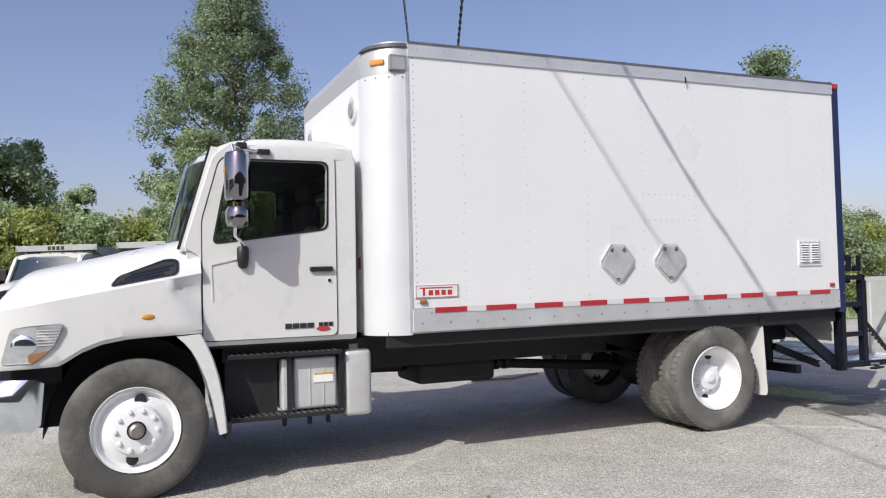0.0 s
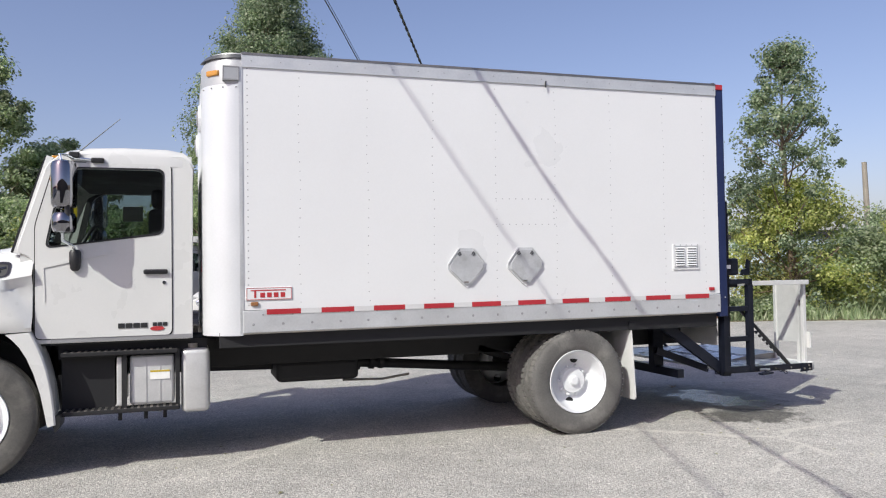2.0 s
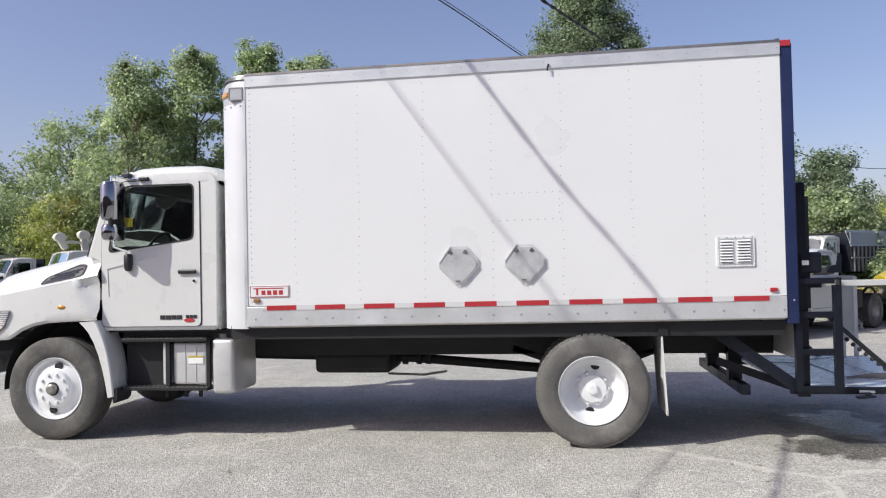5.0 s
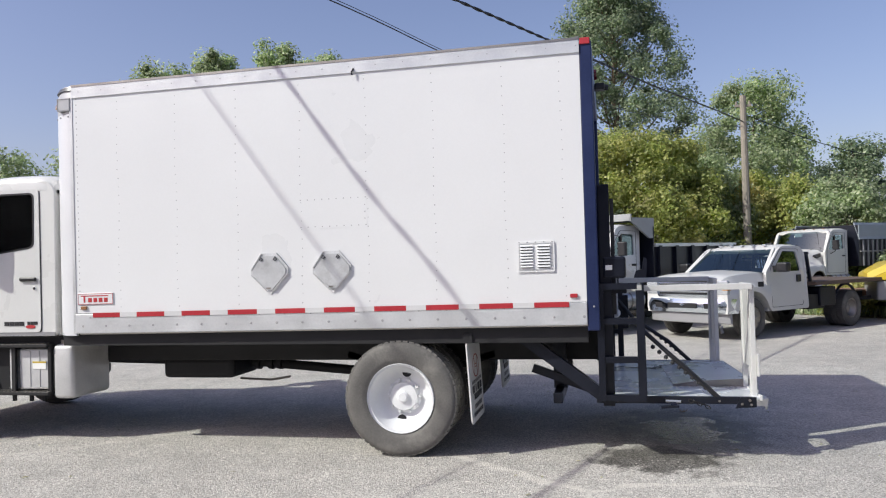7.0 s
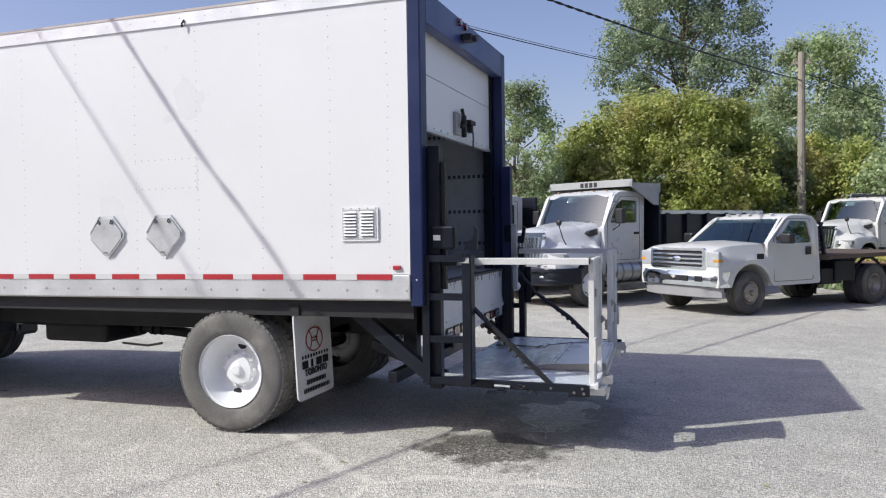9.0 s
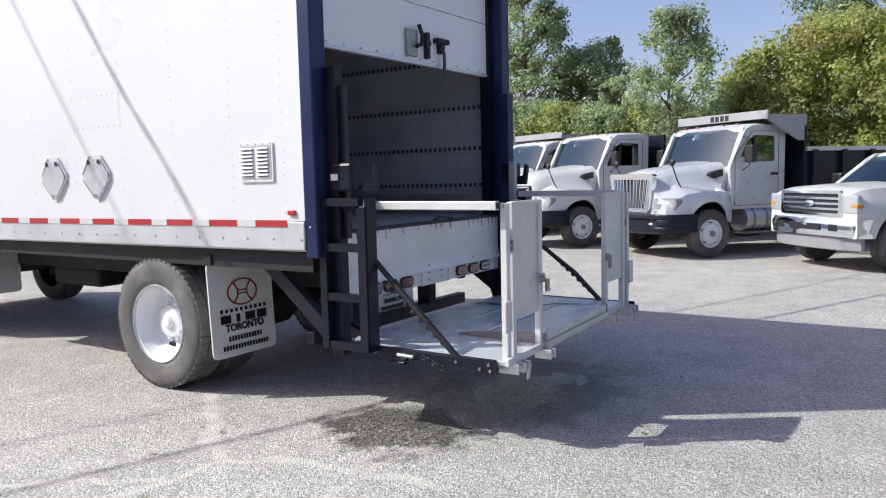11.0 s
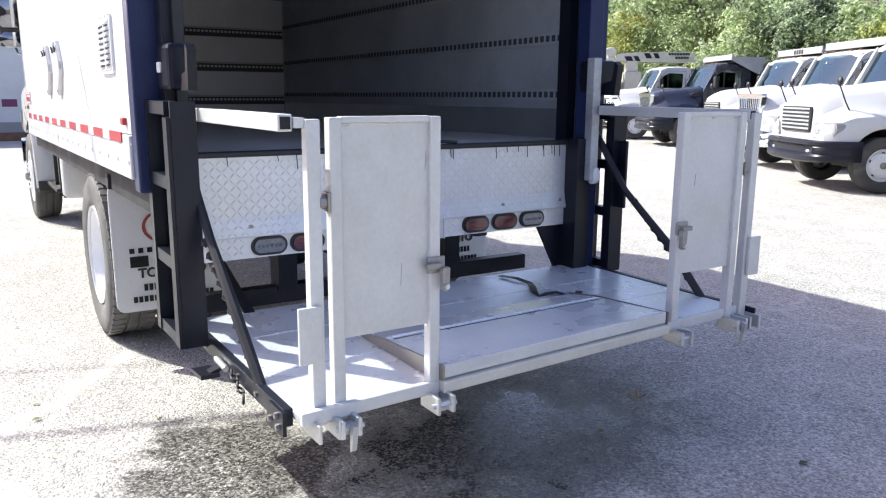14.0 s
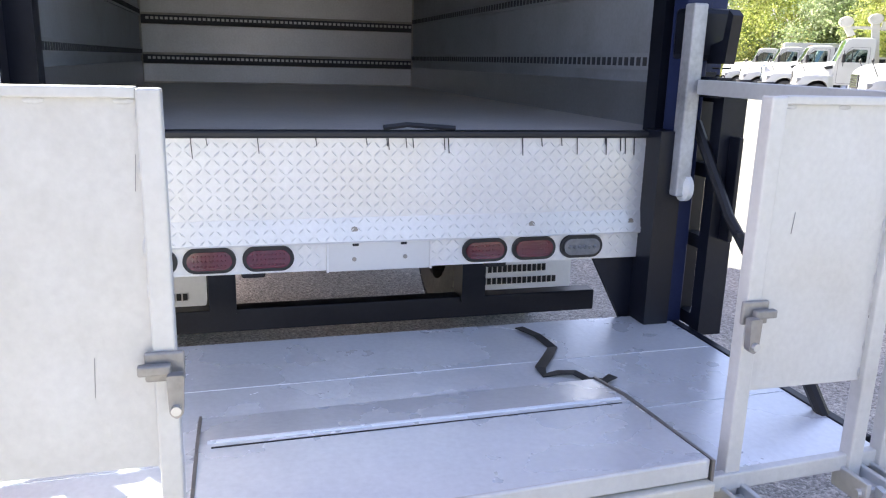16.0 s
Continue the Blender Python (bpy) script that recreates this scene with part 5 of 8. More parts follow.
tube(bm, [(-5.9, W / 2, 0.72), (-3.5, W / 2, 0.66), (-1.8, W / 2, 0.52)], 0.05, 12)
for x in (-3.55, -3.4, -3.3):
    tube(bm, [(x, W / 2, 0.665), (x + 0.05, W / 2, 0.66)], 0.08, 12)
part("drive_shaft", bm, CHASSIS, truck, smooth=True)
bm = B()
box(bm, -4.40, -3.60, 0.85, 1.45, 0.55, 0.76, 0.05, 3)
part("air_tank", bm, CHASSIS, truck, "black tank under the chassis")
bm = B()
tube(bm, [(-3.7, 1.2, 0.5), (-3.3, 1.1, 0.5), (-3.05, 1.0, 0.55)], 0.012, 8)
part("pipe", bm, STEEL, truck)
for x in (-2.35, -0.9):
    for y in (0.86, 1.73):
        bm = B()
        beam(bm, (x, y, 0.8), (-1.62, y, 0.55), 0.08, 0.06)
        part("leaf_spring", bm, CHASSIS, truck)
bm = B()
box(bm, -0.32, -0.24, 0.30, 2.31, 0.43, 0.52, 0.006)
part("underrun_bar", bm, BLACK, truck, "black underrun bar")
for y in (0.75, 1.75):
    bm = B()
    box(bm, -0.34, -0.22, y - 0.05, y + 0.05, 0.50, 1.04)
    part("underrun_bracket", bm, BLACK, truck)
bm = B()
beam(bm, (-0.5, 0.42, 0.72), (0.14, 0.42, 0.49), 0.05, 0.07)
part("lift_arm", bm, BLACK, truck, "black lift arm")
wheel(truck, -1.62, 0.04, 0.505, 0.27, 1, "rear")
wheel(truck, -1.62, 0.39, 0.505, 0.27, 1, "rear")
wheel(truck, -1.62, W - 0.06, 0.505, 0.27, -1, "rear")
wheel(truck, -1.62, W - 0.39, 0.505, 0.27, -1, "rear")
wheel(truck, -6.82, 0.12, 0.505, 0.28, 1, "front")
wheel(truck, -6.82, W - 0.14, 0.50, 0.28, -1, "front")
# mud flaps
for s in (0, 1):
    y0, y1 = span_y(0.045, 0.665, s)
    bm = B()
    plate(bm, round_poly([(y0, 1.0), (y1, 1.0), (y1, 0.285), (y0, 0.285)], 0.05), -1.0, -0.988, axis="x")
    for v in bm.verts:
        v.co.x += 0.07 * (1.0 - v.co.z) ** 2 - 0.03
    flap = part("mud_flap", bm, FLAPM, truck, "white rubber mud flap with black print and a red ring mark")
    yc = (y0 + y1) / 2

    def fx(z):
        return -1.016 + 0.05 * (1.0 - z)
    bm = B()
    n = 32
    for ra, rb in ((0.150, 0.132),):
        vs = [[bm.verts.new((0.0, yc + r * math.cos(2 * math.pi * k / n), 0.755 + r * math.sin(2 * math.pi * k / n) * 0.68)) for k in range(n)] for r in (ra, rb)]
        for k in range(n):
            bm.faces.new((vs[0][k], vs[0][(k + 1) % n], vs[1][(k + 1) % n], vs[1][k]))
    for sg in (-1, 1):
        arc = [(yc + sg * (0.044 + 0.05 * (q / 5) ** 2), 0.755 + 0.081 * q / 5) for q in range(-5, 6)]
        for (ya, za), (yb, zb) in zip(arc, arc[1:]):
            beam(bm, (0, ya, za), (0, yb, zb), 0.015, 0.002, up=(1, 0, 0))
    for zz in (0.743, 0.767):
        beam(bm, (0, yc - 0.05, zz), (0, yc + 0.05, zz), 0.010, 0.002, up=(1, 0, 0))
    for v in bm.verts:
        v.co.x = fx(v.co.z) + 0.002
    part("flap_mark", bm, FADEDRED, flap, "thin red oval mark")
    bm = B()
    for z, hw, hh, nb, gp in ((0.627, 0.235, 0.014, 10, 0.010), (0.565, 0.235, 0.031, 4, 0.010)):
        for k in range(nb):
            a0 = yc - hw + 2 * hw * k / nb + gp
            a1 = yc - hw + 2 * hw * (k + 1) / nb - gp
            if nb == 4 and k == 1:
                a0, a1 = a0 + 0.03, a1 - 0.03
            box(bm, fx(z), fx(z) + 0.004, a0, a1, z - hh, z + hh)
    for z, hw, nb, hh in ((0.417, 0.165, 12, 0.019), (0.352, 0.225, 16, 0.017)):
        for k in range(nb):
            a0 = yc - hw + 2 * hw * k / nb + 0.0035
            a1 = yc - hw + 2 * hw * (k + 1) / nb - 0.0035
            box(bm, fx(z), fx(z) + 0.004, a0, a1, z - hh, z + hh)
    for v in bm.verts:
        v.co.x = fx(v.co.z) + 0.002
    part("print", bm, INK, flap)["kind"] = "stuff"
    writing("flap_word", "TORONTO", 0.074, Matrix.Translation((fx(0.50) + 0.005, yc, 0.475)) @ Matrix.Rotation(radians(90), 4, "Z") @ Matrix.Rotation(radians(90), 4, "X"), INK, flap, bold=0.0025)
    bm = B()
    box(bm, -1.05, -0.97, y0, y1, 0.98, 1.06)
    part("flap_hanger", bm, CHASSIS, flap)

# ---------------------------------------------------------------- cab and hood of the box truck
CY0, CY1 = 0.22, W - 0.22
cab_out = [(-6.36, 1.06), (-5.16, 1.06), (-5.15, 2.50), (-5.22, 2.60), (-6.15, 2.60), (-6.27, 2.50), (-6.49, 1.80), (-6.37, 1.74)]
win = round_poly([(-6.27, 1.835), (-5.40, 1.95), (-5.39, 2.47), (-6.06, 2.47), (-6.15, 2.40)], 0.06)
for s in (0, 1):
    y0, y1 = (CY0, CY0 + 0.05) if not s else (CY1 - 0.05, CY1)
    bm = B()
    plate(bm, round_poly(cab_out, 0.04), y0, y1, holes=[win])
    bmesh.ops.bevel(bm, geom=[e for e in bm.edges if len(e.link_faces) == 2 and e.calc_face_angle(0) > 1.2], offset=0.008, segments=1, affect="EDGES")
    side = part("cab_side", bm, WHITE, truck, "white cab side")
    yo = y0 if not s else y1
    sg = -1 if not s else 1
    # door skin with its own edge gap
    dpoly = [(-6.35, 1.10), (-5.325, 1.10), (-5.325, 2.52), (-6.12, 2.52), (-6.22, 2.46), (-6.35, 2.0)]
    bm = B()
    plate(bm, round_poly(dpoly, 0.05), yo + sg * 0.012, yo, holes=[win])
    ddoor = part("cab_door", bm, WHITE, truck, "white cab door, closed")
    bm = B()
    gap = [(u + (0.008 if u > -5.8 else -0.008), v + (0.008 if v > 1.8 else -0.008)) for u, v in dpoly]
    plate(bm, round_poly(gap, 0.05), yo + sg * 0.0035, yo, holes=[round_poly(dpoly, 0.05)])
    part("door_gap", bm, CHASSIS, ddoor)
    bm = B()
    plate(bm, win, yo - sg * 0.008, yo - sg * 0.013)
    pane = part("window_pane", bm, GLASS, ddoor, "tinted side window")
    pane.visible_shadow = False
    bm = B()
    big = [(u + (0.012 if u > -5.8 else -0.012) * 1.2, v + (0.014 if v > 2.2 else -0.014)) for u, v in win]
    plate(bm, big, yo + sg * 0.016, yo + sg * 0.004, holes=[win])
    part("window_seal", bm, PLASTIC, ddoor, "black rubber window seal")
    # door creases
    bm = B()
    plate(bm, [(-6.30, 1.685), (-5.75, 1.80), (-5.75, 1.785), (-6.29, 1.665)], yo + sg * 0.020, yo + sg * 0.010)
    plate(bm, [(-6.30, 1.685), (-6.285, 1.665), (-6.275, 1.40), (-6.285, 1.40)], yo + sg * 0.018, yo + sg * 0.010)
    part("door_crease", bm, WHITE, ddoor)
    # handle
    bm = B()
    box(bm, -5.545, -5.355, *sorted((yo + sg * 0.04, yo + sg * 0.015)), 1.605, 1.645, 0.012)
    part("door_handle", bm, PLASTIC, ddoor, "black door handle")
    bm = B()
    lathe(bm, [(0, 0), (0.014, 0), (0.014, 0.02)], (-5.385, yo + sg * 0.022, 1.535), 12, -sg)
    part("lock", bm, CHROME, ddoor)
    # badge bars and scuffed strip near the sill
    bm = B()
    for k in range(4):
        box(bm, -5.74 + k * 0.058, -5.69 + k * 0.058, *sorted((yo + sg * 0.018, yo + sg * 0.01)), 1.165, 1.205)
    for k in range(3):
        box(bm, -5.475 + k * 0.04, -5.443 + k * 0.04, *sorted((yo + sg * 0.018, yo + sg * 0.01)), 1.175, 1.205)
    part("badge_bar", bm, INK, ddoor, "dark badge letters as plain bars")["kind"] = "stuff"
    bm = B()
    plate(bm, [(-5.44 + 0.055 * math.cos(a), 1.155 + 0.018 * math.sin(a)) for a in [2 * math.pi * k / 20 for k in range(20)]], yo + sg * 0.018, yo + sg * 0.01)
    part("badge_oval", bm, REDINK, ddoor)
    bm = B()
    box(bm, -6.24, -5.17, *sorted((yo + sg * 0.006, yo)), 1.065, 1.10)
    part("sill_strip", bm, GREY, side)
# roof, back wall, floor, firewall
bm = B()
rings = []
for x, zt, ins, bow in ((-6.385, 2.50, 0.08, 1.0), (-6.365, 2.545, 0.06, 1.0), (-6.31, 2.595, 0.035, 0.95), (-6.20, 2.635, 0.012, 0.75), (-6.0, 2.66, 0.0, 0.35), (-5.7, 2.672, 0.0, 0.0), (-5.36, 2.668, 0.0, 0.0), (-5.23, 2.645, 0.006, 0.0), (-5.165, 2.60, 0.02, 0.0), (-5.14, 2.52, 0.035, 0.0)):
    a, zb = CY0 + ins - 0.006, min(2.50, zt - 0.02)
    half = [(a, zb), (a, zt - 0.09 if zt > 2.6 else zb + 0.005), (a + 0.012, zt - 0.05), (a + 0.05, zt - 0.018), (a + 0.14, zt), (a + 0.45, zt + 0.014), (W / 2, zt + 0.02)]
    full = half + [(W - y, z) for y, z in half[-2::-1]]
    rings.append([(x + 0.15 * bow * ((y - W / 2) / (W / 2 - CY0)) ** 2, y, z) for y, z in full])
loft(bm, rings)
part("cab_roof", bm, WHITE, truck, "white domed cab roof", smooth=True)
bm = B()
box(bm, -6.26, -6.20, 0.40, 0.47, 2.575, 2.60, 0.008)
part("roof_marker", bm, AMBER, truck, "amber roof marker lamp")
bm = B()
plate(bm, [(CY0 + 0.05, 1.06), (CY1 - 0.05, 1.06), (CY1 - 0.05, 2.6), (CY0 + 0.05, 2.6)], -5.20, -5.16, holes=[round_rect(0.55, W - 0.55, 1.95, 2.4, 0.06)], axis="x")
back = part("cab_back", bm, WHITE, truck)
bm = B()
plate(bm, round_rect(0.55, W - 0.55, 1.95, 2.4, 0.06), -5.185, -5.18, axis="x")
part("rear_pane", bm, DARKGLASS, back)
bm = B()
box(bm, -6.40, -5.17, CY0 + 0.05, CY1 - 0.05, 1.04, 1.10)
box(bm, -6.46, -6.40, CY0 + 0.16, CY1 - 0.16, 1.04, 1.70)
part("cab_floor", bm, CABGREY, truck)
bm = B()
loft(bm, [[(-6.62 + 0.16 * (1 - math.sin(math.pi * k / 8)), CY0 + 0.02 + (CY1 - CY0 - 0.04) * k / 8, z) for k in range(9)] + [(-6.38, CY0 + 0.02 + (CY1 - CY0 - 0.04) * k / 8, z) for k in range(8, -1, -1)] for z in (1.66, 1.785)])
part("cowl", bm, WHITE, truck, "white cowl under the windscreen")
# windscreen and pillars
bm = B()
ring = lambda x, z, ins: [(x + 0.16 * (1 - math.sin(math.pi * k / 8)), CY0 + 0.02 + ins + (CY1 - CY0 - 0.04 - 2 * ins) * k / 8, z) for k in range(9)]
loft(bm, [ring(-6.58, 1.78, 0.0), ring(-6.38, 2.57, 0.05)], cap=False, closed=False)
wsc = part("windscreen", bm, SCREENGLASS, truck, "dark curved windscreen", smooth=True)
wsc.visible_shadow = False
for s in (0, 1):
    bm = B()
    y = mirror_y(CY0 + 0.035, s)
    beam(bm, (-6.485, y, 1.78), (-6.25, y + (0.03 if not s else -0.03), 2.57), 0.05, 0.05)
    part("pillar", bm, WHITE, truck)
    bm = B()
    beam(bm, (-6.515, y, 1.79), (-6.275, y + (0.035 if not s else -0.035), 2.57), 0.03, 0.03)
    part("screen_seal", bm, PLASTIC, wsc)
bm = B()
tube(bm, [(-6.6, 0.5, 1.83), (-6.62, 1.0, 1.86)], 0.008, 6)
tube(bm, [(-6.62, 1.3, 1.83), (-6.64, 1.8, 1.86)], 0.008, 6)
part("wiper", bm, PLASTIC, truck)
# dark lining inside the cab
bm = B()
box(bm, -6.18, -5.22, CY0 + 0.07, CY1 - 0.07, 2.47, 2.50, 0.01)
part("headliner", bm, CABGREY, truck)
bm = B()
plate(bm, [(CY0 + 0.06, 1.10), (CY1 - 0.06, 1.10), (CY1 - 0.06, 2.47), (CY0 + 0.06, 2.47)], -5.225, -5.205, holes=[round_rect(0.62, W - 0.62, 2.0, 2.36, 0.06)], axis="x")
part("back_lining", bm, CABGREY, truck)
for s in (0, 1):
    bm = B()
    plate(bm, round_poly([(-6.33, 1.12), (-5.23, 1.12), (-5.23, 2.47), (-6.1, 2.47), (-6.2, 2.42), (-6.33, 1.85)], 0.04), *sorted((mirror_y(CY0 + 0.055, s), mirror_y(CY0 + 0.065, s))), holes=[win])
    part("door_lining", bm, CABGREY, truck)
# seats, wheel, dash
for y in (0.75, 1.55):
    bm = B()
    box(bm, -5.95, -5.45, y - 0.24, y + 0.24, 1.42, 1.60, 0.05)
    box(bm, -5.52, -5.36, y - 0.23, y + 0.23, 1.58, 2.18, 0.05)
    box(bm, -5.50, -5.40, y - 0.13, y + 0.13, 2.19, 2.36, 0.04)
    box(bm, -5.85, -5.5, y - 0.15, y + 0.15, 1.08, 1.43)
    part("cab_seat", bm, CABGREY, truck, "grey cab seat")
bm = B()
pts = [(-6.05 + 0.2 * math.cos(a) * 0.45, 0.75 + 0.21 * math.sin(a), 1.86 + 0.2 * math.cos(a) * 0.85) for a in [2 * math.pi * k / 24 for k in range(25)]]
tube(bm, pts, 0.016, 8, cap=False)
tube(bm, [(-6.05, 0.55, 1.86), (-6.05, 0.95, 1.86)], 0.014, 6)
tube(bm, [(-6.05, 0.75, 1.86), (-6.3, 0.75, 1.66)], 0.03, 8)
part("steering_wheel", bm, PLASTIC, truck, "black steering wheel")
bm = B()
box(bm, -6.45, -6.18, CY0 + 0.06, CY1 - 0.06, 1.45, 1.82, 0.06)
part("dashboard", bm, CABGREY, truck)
bm = B()
box(bm, -6.16, -6.05, CY0 + 0.045, CY0 + 0.05, 2.08, 2.17)
part("yellow_note", bm, YELLOW, truck, "yellow paper note on the glass")
bm = B()
box(bm, -5.85, -5.65, CY1 - 0.062, CY1 - 0.058, 2.18, 2.34)
part("paper_note", bm, PAPER, truck)

# hood with wheel arch, as a skin over cross sections
AX, AZ = -6.82, 0.50
ARCH_EDGE = [(-7.75, 0.965), (-7.31, 0.985), (-7.25, 1.02), (-7.17, 1.07), (-7.04, 1.12), (-6.88, 1.147), (-6.72, 1.155), (-6.35, 1.168)]


def hood_rows(x):
    """Half of the hood's cross section at x, from the arch lip up to the middle of the top."""
    t = (-6.365 - x) / 1.355
    zb = float(np.interp(x, [p[0] for p in ARCH_EDGE], [p[1] for p in ARCH_EDGE]))
    zc = 1.625 + 0.179 * (x + 6.39)
    top = 1.835 + 0.215 * (x + 6.547) - 0.55 * max(0.0, t - 0.82) ** 2 * 8
    nose = max(0.0, t - 0.7) / 0.3
    yo = 0.13 + 0.10 * nose * nose

    def side(z):
        """The flare ends in a slanting hollow beside the door."""
        u = min(1.0, max(0.0, (x - (-6.60 + (1.5 - z) * 0.75)) / 0.09))
        return 0.065 * u * u * (3 - 2 * u) * min(1.0, max(0.0, (zc - z) / 0.08))

    rows = [(yo + 0.02, zb), (yo, zb + 0.03)]
    rows += [(yo + 0.010 * q * q, zb + 0.03 + (zc - zb - 0.05) * q) for q in (0.2, 0.4, 0.6, 0.8, 1.0)]
    rows = [(y + side(z), z) for y, z in rows]
    h = top - zc
    return rows + [(yo + 0.035, zc), (yo + 0.09, zc + 0.32 * h), (yo + 0.155, zc + 0.68 * h), (yo + 0.235, top - 0.018), (yo + 0.36, top + 0.010), (yo + 0.6, top + 0.030), (W / 2, top + 0.045)]


def hood_side(x, z):
    """How far out the hood's flank lies at x and z."""
    rows = hood_rows(x)[:11]
    return float(np.interp(z, [r[1] for r in rows], [r[0] for r in rows]))


bm = B()
rings = []
N = 44
for i in range(N + 1):
    x = -6.365 - (7.72 - 6.365) * i / N
    half = hood_rows(x)
    rings.append([(x, y, z) for y, z in half] + [(x, W - y, z) for y, z in half[-2::-1]])
loft(bm, rings, cap=False, closed=False)
hood = part("hood", bm, WHITE, truck, "white sloping hood with wide wheel arches", smooth=True)
# black arch liner
for s in (0, 1):
    bm = B()
    pts = [(AX + 0.60 * math.cos(a), AZ + (0.655 if math.sin(a) > 0 else 0.585) * math.sin(a)) for a in [radians(-8 + 190 * k / 20) for k in range(21)]]
    loft(bm, [[(x, mirror_y(0.21, s), z) for x, z in pts], [(x, mirror_y(0.75, s), z) for x, z in pts]], cap=False, closed=False)
    part("arch_liner", bm, CHASSIS, hood)
    bm = B()
    rings = []
    for xi, xo, zi, zo in ((-6.545, -6.372, 1.150, 1.162), (-6.495, -6.352, 1.105, 1.125), (-6.445, -6.322, 1.045, 1.06), (-6.395, -6.285, 0.955, 0.97), (-6.345, -6.248, 0.83, 0.845), (-6.30, -6.218, 0.67, 0.685), (-6.27, -6.20, 0.52, 0.53), (-6.252, -6.192, 0.415, 0.425)):
        y0, y1, ym = mirror_y(0.125, s), mirror_y(0.42, s), mirror_y(0.137, s)
        rings.append([(xi, y0, zi), (xo - 0.012, y0, zo), (xo, ym, zo), (xo, y1, zo), (xi, y1, zi)])
    loft(bm, rings)
    part("rear_fender", bm, WHITE, truck, "white fender behind the front wheel", smooth=True)
    bm = B()
    plate(bm, [(-6.24, 0.50), (-6.16, 0.50), (-6.165, 0.40), (-6.20, 0.36)], *sorted((mirror_y(0.14, s), mirror_y(0.40, s))))
    part("fender_flap", bm, PLASTIC, truck)
    yo = 0.13
    # air intake grille on the hood side
    pl = round_poly([(-6.992, 1.523), (-6.935, 1.598), (-6.60, 1.724), (-6.515, 1.716), (-6.525, 1.607)], 0.035)
    cx, cz = -6.73, 1.632
    inn = [(cx + (u - cx) * 0.90, cz + (v - cz) * 0.80) for u, v in pl]

    def laid(bm):
        for v in bm.verts:
            v.co.y += hood_side(v.co.x, v.co.z)
            v.co.y = mirror_y(v.co.y, s)
        return bm
    bm = B()
    plate(bm, pl, -0.010, 0.03, holes=[inn])
    intake = part("hood_intake", laid(bm), GLOSSBLACK, hood, "glossy black hood side intake")
    bm = B()
    plate(bm, inn, -0.005, 0.03)
    part("intake_back", laid(bm), PLASTIC, intake)
    for k in range(3):
        bm = B()
        tube(bm, [(-6.925 + 0.035 * k + 0.06 * j, -0.006, 1.553 + 0.030 * k + 0.0125 * j) for j in range(6)], 0.009, 6)
        part("intake_slat", laid(bm), GLOSSBLACK, intake, smooth=True)
    # side repeater
    bm = B()
    bmesh.ops.create_icosphere(bm, subdivisions=3, radius=0.05, matrix=Matrix.Translation((-6.735, mirror_y(0.137, s), 1.30)) @ Matrix.Diagonal((1.0, 0.35, 0.45, 1)))
    part("side_repeater", bm, AMBER, hood, "amber side repeater lamp", smooth=True)
    # headlamp
    bm = B()
    out = round_poly([(-7.665, 1.012), (-7.605, 1.245), (-7.50, 1.262), (-7.28, 1.272), (-7.345, 1.12), (-7.46, 1.018)], 0.035)

    def wrapped(bm):
        for v in bm.verts:
            t = max(0, (-7.25 - v.co.x) / 0.45)
            v.co.y += 0.10 * t * t - 0.012
            v.co.y = mirror_y(v.co.y, s)
        return bm
    plate(bm, out, 0.12, 0.30)
    head = part("headlamp", wrapped(bm), HEADLENS, truck, "clear wraparound headlamp with an amber corner")
    bm = B()
    cx, cz = -7.47, 1.14
    plate(bm, [(cx + (u - cx) * 1.045, cz + (v - cz) * 1.06) for u, v in out], 0.126, 0.29)
    part("lamp_seal", wrapped(bm), GREY, head, "grey rubber lamp seal")
    bm = B()
    bmesh.ops.create_uvsphere(bm, u_segments=20, v_segments=10, radius=0.075, matrix=Matrix.Translation((-7.53, 0.125, 1.135)) @ Matrix.Diagonal((1.1, 0.18, 1, 1)))
    part("reflector_bowl", wrapped(bm), CHROME, head, "chrome reflector bowl", smooth=True)
    for k in range(6):
        bm = B()
        z = 1.135 + 0.02 * k
        box(bm, -7.445, -7.335 + 0.008 * k, 0.116, 0.124, z, z + 0.006)
        part("lens_rib", wrapped(bm), SHEET, head)
    bm = B()
    plate(bm, round_poly([(-7.50, 1.025), (-7.46, 1.024), (-7.365, 1.10), (-7.50, 1.075)], 0.015), 0.116, 0.14)
    part("indicator_lens", wrapped(bm), AMBERDULL, head, "dull amber indicator lens")
# grille and bumper
bm = B()
loft(bm, [[(-7.70, y, 1.00), (-7.80, y, 1.02), (-7.74, y, 1.50), (-7.66, y, 1.52)] for y in (0.45, W - 0.45)])
grille = part("grille", bm, CHROME, truck, "chrome grille")
bm = B()
for k in range(5):
    box(bm, -7.805 + 0.012 * k, -7.76 + 0.012 * k, 0.55, W - 0.55, 1.08 + 0.08 * k, 1.11 + 0.08 * k)
part("grille_bar", bm, PLASTIC, grille)
bm = B()
prof = [(0.0, 0.60), (-0.05, 0.56), (-0.10, 0.62), (-0.12, 0.75), (-0.10, 0.88), (-0.04, 0.91), (0.02, 0.88)]
rings = []
for y, x in ((0.10, -7.42), (0.13, -7.55), (0.2, -7.66), (0.4, -7.74), (W / 2, -7.78), (W - 0.4, -7.74), (W - 0.2, -7.66), (W - 0.13, -7.55), (W - 0.10, -7.42)):
    rings.append([(x + dx, y, z) for dx, z in prof])
loft(bm, rings)
part("bumper", bm, CHROME, truck, "chrome front bumper", smooth=True)
bm = B()
box(bm, -7.7, -7.3, 0.3, W - 0.3, 0.86, 0.97)
